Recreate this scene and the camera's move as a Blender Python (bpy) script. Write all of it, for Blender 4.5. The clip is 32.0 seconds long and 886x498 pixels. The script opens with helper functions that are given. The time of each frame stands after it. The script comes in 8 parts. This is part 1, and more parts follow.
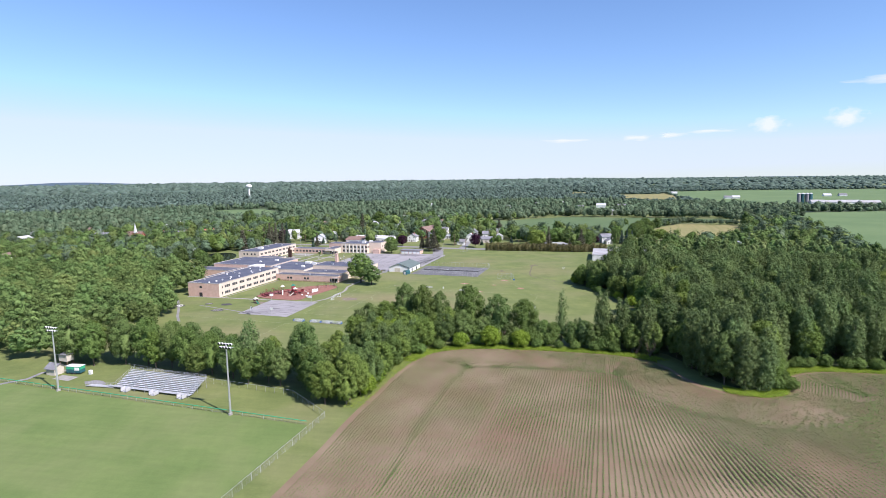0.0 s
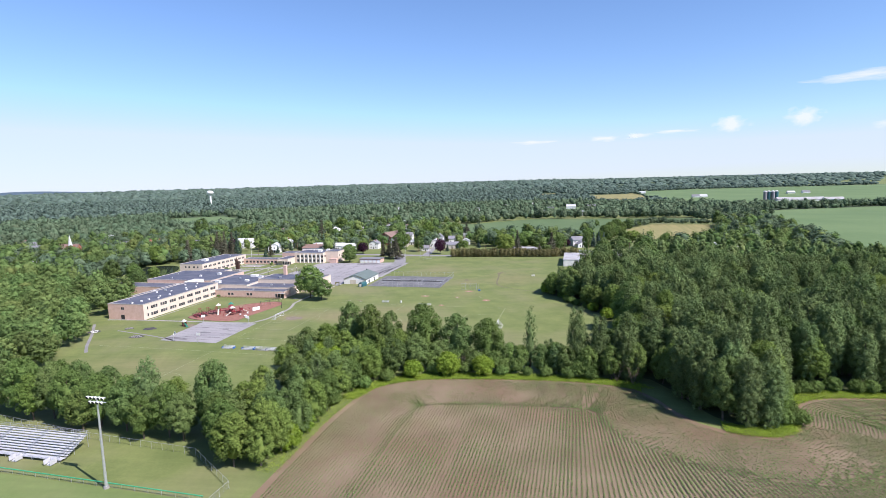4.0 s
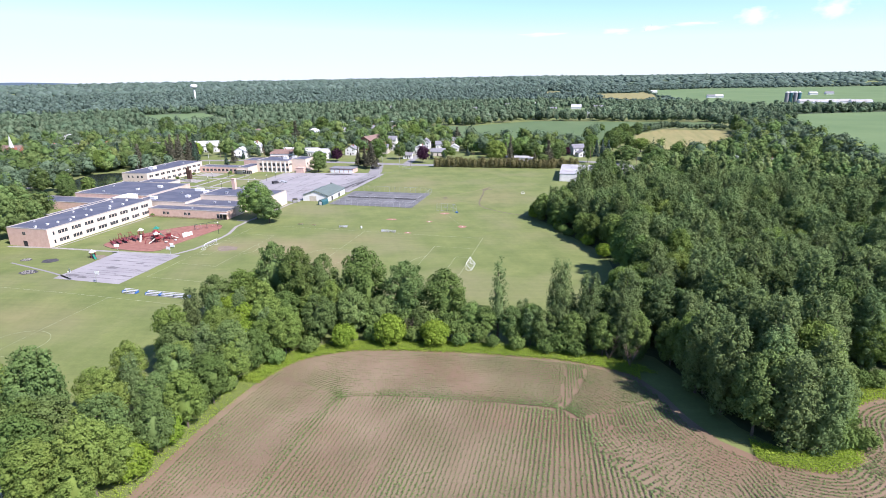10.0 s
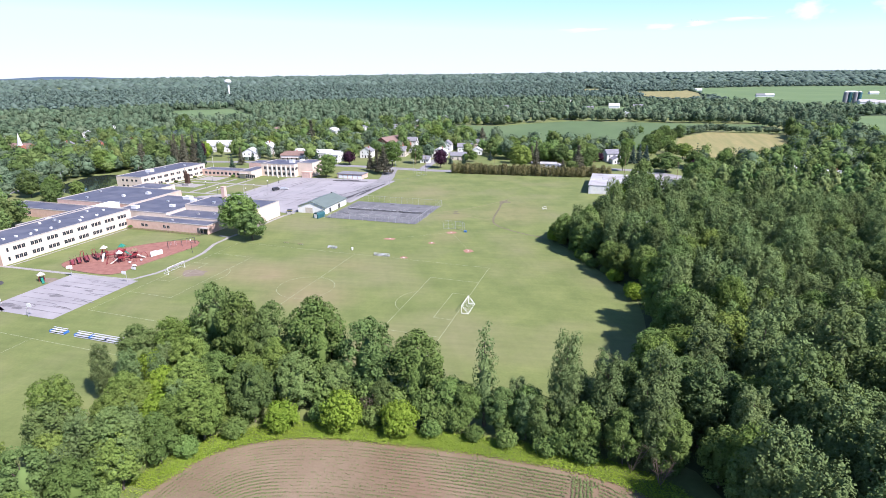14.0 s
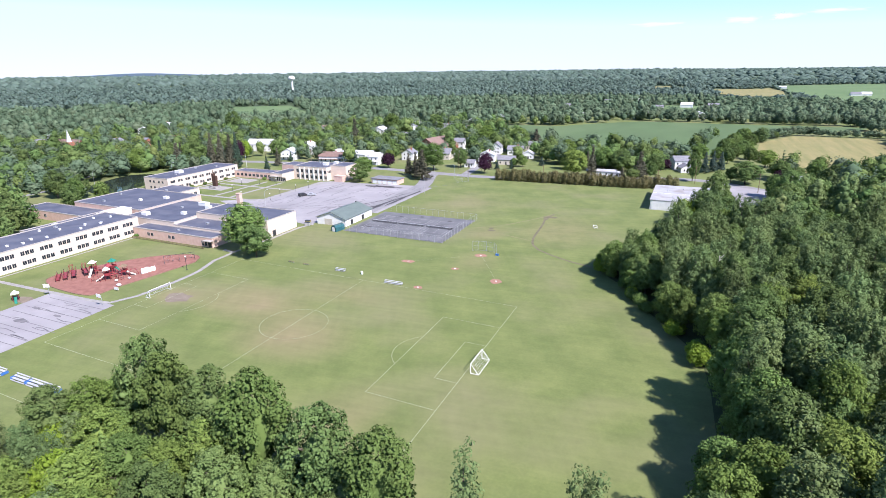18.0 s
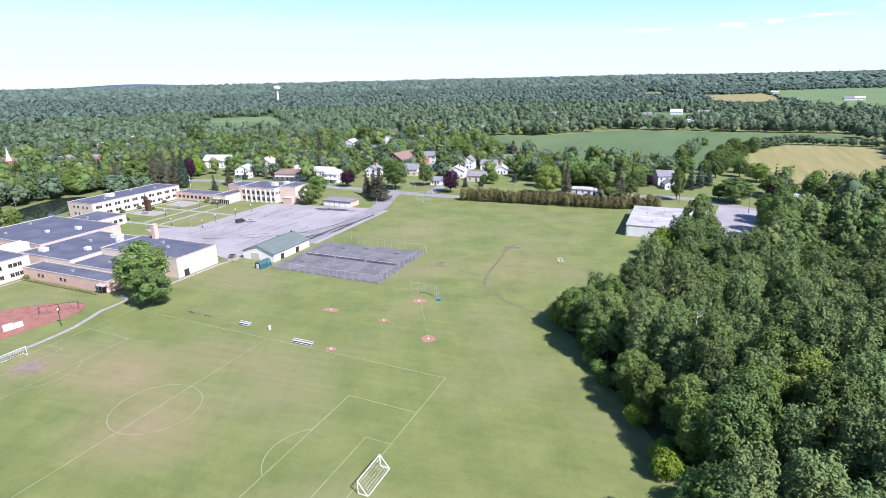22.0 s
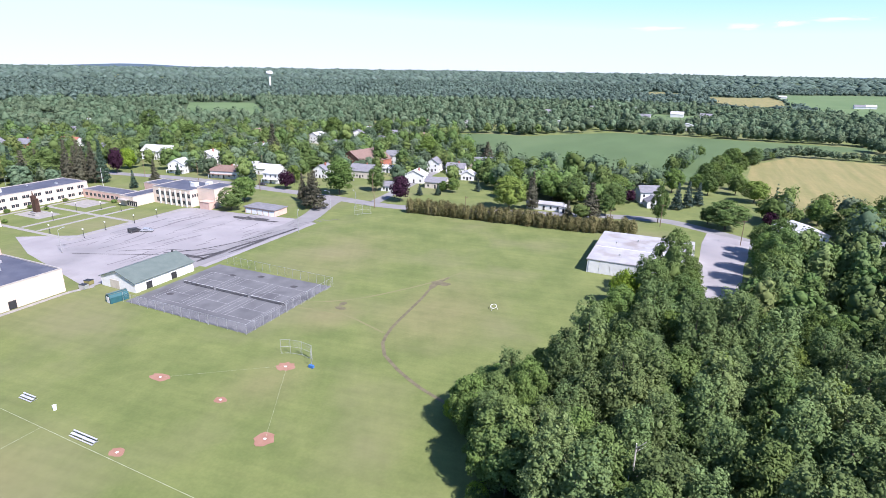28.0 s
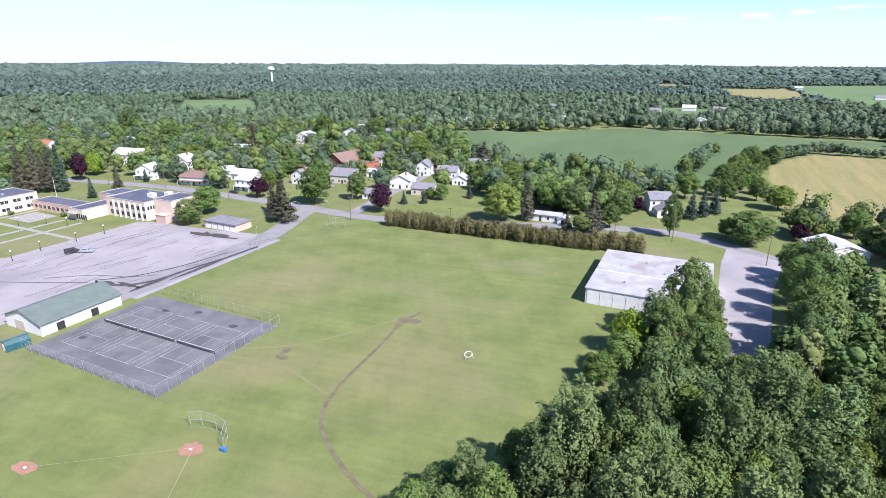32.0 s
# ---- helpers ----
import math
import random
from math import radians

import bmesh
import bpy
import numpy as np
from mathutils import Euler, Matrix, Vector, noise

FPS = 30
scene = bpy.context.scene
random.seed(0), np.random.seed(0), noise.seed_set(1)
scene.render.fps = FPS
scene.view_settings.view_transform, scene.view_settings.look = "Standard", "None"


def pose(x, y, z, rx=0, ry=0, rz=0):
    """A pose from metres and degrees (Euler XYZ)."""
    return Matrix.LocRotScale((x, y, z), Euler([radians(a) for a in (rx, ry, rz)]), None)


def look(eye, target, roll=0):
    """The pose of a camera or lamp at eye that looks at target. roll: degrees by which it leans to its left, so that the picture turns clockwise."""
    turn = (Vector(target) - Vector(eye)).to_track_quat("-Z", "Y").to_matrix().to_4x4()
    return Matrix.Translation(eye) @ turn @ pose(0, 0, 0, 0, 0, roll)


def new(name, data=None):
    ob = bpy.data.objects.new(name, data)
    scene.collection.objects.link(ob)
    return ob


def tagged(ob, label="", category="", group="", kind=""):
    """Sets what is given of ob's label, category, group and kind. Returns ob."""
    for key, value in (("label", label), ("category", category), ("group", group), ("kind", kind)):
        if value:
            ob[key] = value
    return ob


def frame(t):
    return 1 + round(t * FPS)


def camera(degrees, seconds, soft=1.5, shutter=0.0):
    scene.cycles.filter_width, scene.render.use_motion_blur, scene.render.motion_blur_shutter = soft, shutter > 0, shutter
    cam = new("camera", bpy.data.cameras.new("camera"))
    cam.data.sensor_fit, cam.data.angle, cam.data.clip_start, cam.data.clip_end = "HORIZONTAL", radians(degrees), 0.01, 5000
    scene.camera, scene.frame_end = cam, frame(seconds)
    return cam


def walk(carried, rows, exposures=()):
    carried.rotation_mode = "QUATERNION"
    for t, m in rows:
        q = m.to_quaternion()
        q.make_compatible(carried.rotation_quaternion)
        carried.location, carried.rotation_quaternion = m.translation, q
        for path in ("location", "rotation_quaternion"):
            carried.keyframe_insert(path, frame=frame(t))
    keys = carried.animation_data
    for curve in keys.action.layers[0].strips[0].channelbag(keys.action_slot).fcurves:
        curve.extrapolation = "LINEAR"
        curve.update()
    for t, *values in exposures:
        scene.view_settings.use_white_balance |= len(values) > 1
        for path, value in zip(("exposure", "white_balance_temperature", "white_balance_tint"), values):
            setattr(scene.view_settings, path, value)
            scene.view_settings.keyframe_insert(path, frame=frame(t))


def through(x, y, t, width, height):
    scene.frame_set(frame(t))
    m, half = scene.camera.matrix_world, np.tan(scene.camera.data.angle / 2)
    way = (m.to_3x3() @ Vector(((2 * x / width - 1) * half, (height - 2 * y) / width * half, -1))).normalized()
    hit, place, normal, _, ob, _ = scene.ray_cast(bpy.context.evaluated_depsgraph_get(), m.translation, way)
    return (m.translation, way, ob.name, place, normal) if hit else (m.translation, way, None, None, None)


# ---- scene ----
cam = camera(77.36, 32.0, soft=0.5)
PATH = [
    (0, (35.94, -262.29, 63.98), (7.33, -167.32, 51.19), -0.72),
    (0.5, (35.91, -258.45, 63.97), (8.60, -163.11, 51.16), -0.87),
    (1, (35.88, -254.72, 63.95), (9.63, -159.07, 51.22), -0.99),
    (2, (35.11, -246.68, 63.56), (9.91, -150.73, 51.00), -1.23),
    (3, (34.80, -238.40, 63.29), (10.94, -142.09, 50.87), -1.46),
    (3.5, (34.84, -234.33, 63.19), (11.02, -138.00, 50.81), -1.57),
    (5.5, (35.50, -218.01, 63.05), (11.62, -121.67, 50.86), -1.44),
    (6, (35.22, -213.62, 63.35), (11.26, -117.33, 50.95), -1.33),
    (7, (35.31, -205.18, 62.88), (11.01, -109.03, 50.05), -1.07),
    (7.5, (35.50, -200.92, 62.96), (11.32, -104.98, 48.49), -1.06),
    (8, (35.80, -196.71, 63.09), (12.00, -101.74, 42.71), -1.04),
    (8.5, (36.20, -192.57, 63.37), (12.79, -99.08, 36.71), -0.99),
    (9, (36.70, -188.47, 63.72), (13.22, -95.42, 35.61), -0.97),
    (10, (38.02, -179.70, 64.05), (14.40, -87.27, 34.07), -0.95),
    (11, (38.57, -170.14, 64.35), (14.82, -77.80, 34.21), -0.93),
    (12, (38.98, -160.79, 64.81), (15.23, -68.49, 34.52), -0.91),
    (13, (39.90, -151.25, 64.95), (15.07, -59.28, 34.54), -0.94),
    (13.5, (40.24, -146.74, 64.92), (13.40, -55.34, 34.51), -0.82),
    (14, (40.71, -141.89, 65.05), (11.25, -51.34, 34.51), -0.71),
    (14.5, (41.06, -138.00, 65.45), (9.38, -48.26, 34.74), -0.60),
    (16.5, (41.22, -119.80, 65.26), (3.46, -32.61, 34.08), -0.27),
    (17, (41.12, -115.54, 65.25), (2.60, -28.69, 34.03), -0.36),
    (18, (41.19, -105.66, 64.79), (1.70, -19.16, 33.84), -0.77),
    (19, (41.74, -96.29, 64.96), (2.19, -9.72, 34.28), -1.11),
    (20, (42.82, -86.34, 65.13), (3.28, 0.34, 34.73), -1.34),
    (21, (44.09, -76.43, 65.36), (4.63, 10.39, 35.29), -1.41),
    (22, (45.68, -66.81, 65.45), (6.61, 20.31, 35.70), -1.34),
    (23, (47.65, -57.58, 65.27), (8.91, 29.81, 35.90), -1.15),
    (24, (49.74, -48.26, 65.06), (11.19, 39.27, 35.88), -0.92),
    (25, (51.40, -39.16, 65.50), (12.88, 48.29, 36.03), -0.54),
    (25.5, (51.94, -34.34, 65.67), (13.43, 53.03, 35.95), -0.32),
    (27.5, (52.78, -17.64, 65.48), (13.78, 69.13, 34.68), 0.82),
    (28, (52.59, -13.58, 65.35), (13.57, 73.07, 34.23), 0.87),
    (29, (52.23, -5.49, 65.27), (12.66, 80.74, 33.67), 0.98),
    (30, (51.52, 2.79, 65.54), (11.73, 88.72, 33.38), 0.84),
    (31, (50.67, 10.87, 65.45), (10.43, 96.57, 33.25), 0.59),
    (32, (49.86, 18.62, 65.61), (9.44, 104.27, 33.50), 0.21),
]
walk(cam, [(t, look(eye, target, roll)) for t, eye, target, roll in PATH],
     exposures=[(0, 0.84, 6060, 21), (7.0, 0.84, 6060, 21), (8.5, 1.04, 6000, 23), (14, 1.12, 5980, 23), (18, 1.1, 5900, 22), (32, 1.1, 5930, 23)])

# ---- world and light ----
SUN_AZ = radians(113)      # clockwise from +y: the sun stands to the right and a little behind
SUN_EL = radians(47)
world = bpy.data.worlds.new("World")
scene.world = world
world.use_nodes = True
wn = world.node_tree
sky = wn.nodes.new("ShaderNodeTexSky")
sky.sky_type, sky.sun_disc = "NISHITA", False
sky.sun_elevation, sky.sun_rotation = SUN_EL, SUN_AZ
sky.air_density, sky.dust_density, sky.ozone_density = 1.0, 0.0, 4.0
wn.nodes["Background"].inputs["Strength"].default_value = 0.085
tint, hazy = wn.nodes.new("ShaderNodeMix"), wn.nodes.new("ShaderNodeMix")
for node, kind, colour in ((tint, "MULTIPLY", (0.95, 1.03, 1.08, 1)), (hazy, "DARKEN", (4.7, 5.5, 5.9, 1))):
    node.data_type, node.blend_type = "RGBA", kind
    node.inputs[0].default_value = 1.0 if kind == "MULTIPLY" else 0.86
    node.inputs[7].default_value = colour
wn.links.new(sky.outputs[0], tint.inputs[6])
wn.links.new(tint.outputs[2], hazy.inputs[6])
wn.links.new(hazy.outputs[2], wn.nodes["Background"].inputs["Color"])
sun_data = bpy.data.lights.new("sun", "SUN")
sun_data.energy, sun_data.angle, sun_data.color = 4.8, radians(0.53), (1.0, 0.95, 0.86)
sun = new("sun", sun_data)
sun.matrix_world = look((0, 0, 0), (-math.sin(SUN_AZ) * math.cos(SUN_EL), -math.cos(SUN_AZ) * math.cos(SUN_EL), -math.sin(SUN_EL)))


# ---- materials ----
def material(name, a, b, scale=0.2, rough=0.9, fine=8.0, bump=0.0, metal=0.0, spread=0.0, third=None, third_scale=0.03, detail=4.0, stretch=(1, 1, 1), patches=(), worn=(0.2, 0.17, 0.085), streaks=0.0):
    """Two colours mixed by coarse and fine noise in metres, an optional third in large patches; spread varies it from object to object."""
    m = bpy.data.materials.new(name)
    m.use_nodes = True
    n, l = m.node_tree.nodes, m.node_tree.links
    shader = n["Principled BSDF"]
    shader.inputs["Roughness"].default_value, shader.inputs["Metallic"].default_value = rough, metal
    shader.inputs["Specular IOR Level"].default_value = 0.35
    geo = n.new("ShaderNodeNewGeometry")
    mp = n.new("ShaderNodeMapping")
    mp.inputs["Scale"].default_value = stretch
    l.new(geo.outputs["Position"], mp.inputs["Vector"])

    def noise_at(s, d):
        t = n.new("ShaderNodeTexNoise")
        t.inputs["Scale"].default_value, t.inputs["Detail"].default_value = s, d
        l.new(mp.outputs[0], t.inputs["Vector"])
        return t.outputs["Fac"]

    def mix(fac, x, y):
        k = n.new("ShaderNodeMix")
        k.data_type = "RGBA"
        for slot, v in ((0, fac), (6, x), (7, y)):
            if hasattr(v, "links"):
                l.new(v, k.inputs[slot])
            else:
                k.inputs[slot].default_value = (*v, 1) if isinstance(v, tuple) else v
        return k.outputs[2]

    def ramp(fac, lo, hi):
        k = n.new("ShaderNodeMapRange")
        k.inputs[1].default_value, k.inputs[2].default_value = lo, hi
        l.new(fac, k.inputs[0])
        return k.outputs[0]

    coarse, grain = noise_at(scale, detail), noise_at(fine, 3.0)
    add = n.new("ShaderNodeMath")
    add.operation = "MULTIPLY_ADD"
    add.inputs[1].default_value = 0.35
    l.new(grain, add.inputs[0])
    l.new(coarse, add.inputs[2])
    col = mix(ramp(add.outputs[0], 0.5, 0.85), a, b)
    if third:
        col = mix(ramp(noise_at(third_scale, 5.0), 0.48, 0.68), col, third)
    for cx, cy, rx, ry, k in patches:
        # dry, trampled places with soft edges
        sub, div, ln = n.new("ShaderNodeVectorMath"), n.new("ShaderNodeVectorMath"), n.new("ShaderNodeVectorMath")
        sub.operation, div.operation, ln.operation = "SUBTRACT", "DIVIDE", "LENGTH"
        sub.inputs[1].default_value, div.inputs[1].default_value = (cx, cy, 0), (rx, ry, 50)
        l.new(geo.outputs["Position"], sub.inputs[0])
        l.new(sub.outputs[0], div.inputs[0])
        l.new(div.outputs[0], ln.inputs[0])
        soft = n.new("ShaderNodeMath")
        soft.operation = "MULTIPLY"
        l.new(ramp(ln.outputs["Value"], 1.15, 0.2), soft.inputs[0])
        l.new(ramp_out(n, l, coarse, 0.3 * k, 1.5 * k), soft.inputs[1])
        col = mix(soft.outputs[0], col, worn)
    if streaks:
        # mowing passes and fine mottling
        for turn, sc, k in ((7, (0.035, 0.55, 1), streaks), (-62, (0.03, 0.4, 1), streaks * 0.6), (20, (0.5, 0.5, 1), streaks * 0.8)):
            sm, st, sh = n.new("ShaderNodeMapping"), n.new("ShaderNodeTexNoise"), n.new("ShaderNodeHueSaturation")
            sm.vector_type = "TEXTURE"
            sm.inputs["Rotation"].default_value[2] = radians(turn)
            sm.inputs["Scale"].default_value = (1 / sc[0], 1 / sc[1], 1)
            l.new(geo.outputs["Position"], sm.inputs["Vector"])
            st.inputs["Scale"].default_value, st.inputs["Detail"].default_value = 1.0, 4.0
            l.new(sm.outputs[0], st.inputs["Vector"])
            rng_ = n.new("ShaderNodeMapRange")
            rng_.inputs[1].default_value, rng_.inputs[2].default_value = 0.3, 0.7
            rng_.inputs[3].default_value, rng_.inputs[4].default_value = 1 - k, 1 + k
            l.new(st.outputs["Fac"], rng_.inputs[0])
            l.new(rng_.outputs[0], sh.inputs["Value"])
            l.new(col, sh.inputs["Color"])
            col = sh.outputs[0]
    if spread:
        info = n.new("ShaderNodeObjectInfo")
        hsv = n.new("ShaderNodeHueSaturation")
        hsv.inputs["Hue"].default_value = 0.5
        l.new(ramp_out(n, l, info.outputs["Random"], 1 - spread, 1 + spread), hsv.inputs["Value"])
        l.new(col, hsv.inputs["Color"])
        col = hsv.outputs[0]
    l.new(col, shader.inputs["Base Color"])
    if bump:
        b_ = n.new("ShaderNodeBump")
        b_.inputs["Strength"].default_value, b_.inputs["Distance"].default_value = bump, 0.05
        l.new(grain, b_.inputs["Height"])
        l.new(b_.outputs[0], shader.inputs["Normal"])
    return m


def ramp_out(n, l, fac, lo, hi):
    k = n.new("ShaderNodeMapRange")
    k.inputs[3].default_value, k.inputs[4].default_value = lo, hi
    l.new(fac, k.inputs[0])
    return k.outputs[0]


def leaf_material(name, a, b, spread=0.25, through=0.45):
    """Foliage: two greens that differ leaf by leaf and tree by tree, with some light passing through."""
    m = bpy.data.materials.new(name)
    m.use_nodes = True
    n, l = m.node_tree.nodes, m.node_tree.links
    n.remove(n["Principled BSDF"])
    geo, info = n.new("ShaderNodeNewGeometry"), n.new("ShaderNodeObjectInfo")
    mix = n.new("ShaderNodeMix")
    mix.data_type = "RGBA"
    mix.inputs[6].default_value, mix.inputs[7].default_value = (*a, 1), (*b, 1)
    l.new(geo.outputs["Random Per Island"], mix.inputs[0])
    big = n.new("ShaderNodeTexNoise")
    big.inputs["Scale"].default_value = 0.09
    l.new(geo.outputs["Position"], big.inputs["Vector"])
    hsv = n.new("ShaderNodeHueSaturation")
    patch = n.new("ShaderNodeTexNoise")
    patch.inputs["Scale"].default_value = 0.16
    l.new(geo.outputs["Position"], patch.inputs["Vector"])
    val = n.new("ShaderNodeMath")
    val.operation = "MULTIPLY"
    l.new(ramp_out(n, l, info.outputs["Random"], 1 - spread, 1 + spread), val.inputs[0])
    l.new(ramp_out(n, l, patch.outputs["Fac"], 0.84, 1.18), val.inputs[1])
    # each tree has its own tone: single trees by their object, joined ones by a stored number
    own = n.new("ShaderNodeAttribute")
    own.attribute_name = "tone"
    split = n.new("ShaderNodeSeparateXYZ")
    l.new(own.outputs["Vector"], split.inputs[0])

    def math_node(op, x, y):
        k = n.new("ShaderNodeMath")
        k.operation = op
        for slot, v in ((0, x), (1, y)):
            if hasattr(v, "links"):
                l.new(v, k.inputs[slot])
            else:
                k.inputs[slot].default_value = v
        return k.outputs[0]

    bright = math_node("MULTIPLY", val.outputs[0], math_node("ADD", split.outputs[0], 1.0))
    l.new(bright, hsv.inputs["Value"])
    own_hue = math_node("MULTIPLY", math_node("SUBTRACT", math_node("FRACT", math_node("MULTIPLY", info.outputs["Random"], 7.3), 0.0), 0.5), 0.09 * spread)
    hue = math_node("ADD", ramp_out(n, l, big.outputs["Fac"], 0.488, 0.51), math_node("ADD", own_hue, split.outputs[1]))
    l.new(hue, hsv.inputs["Hue"])
    l.new(mix.outputs[2], hsv.inputs["Color"])
    dif, tra, add = n.new("ShaderNodeBsdfDiffuse"), n.new("ShaderNodeBsdfTranslucent"), n.new("ShaderNodeMixShader")
    add.inputs[0].default_value = through
    l.new(hsv.outputs[0], dif.inputs["Color"])
    l.new(hsv.outputs[0], tra.inputs["Color"])
    l.new(dif.outputs[0], add.inputs[1])
    l.new(tra.outputs[0], add.inputs[2])
    l.new(add.outputs[0], n["Material Output"].inputs["Surface"])
    return m


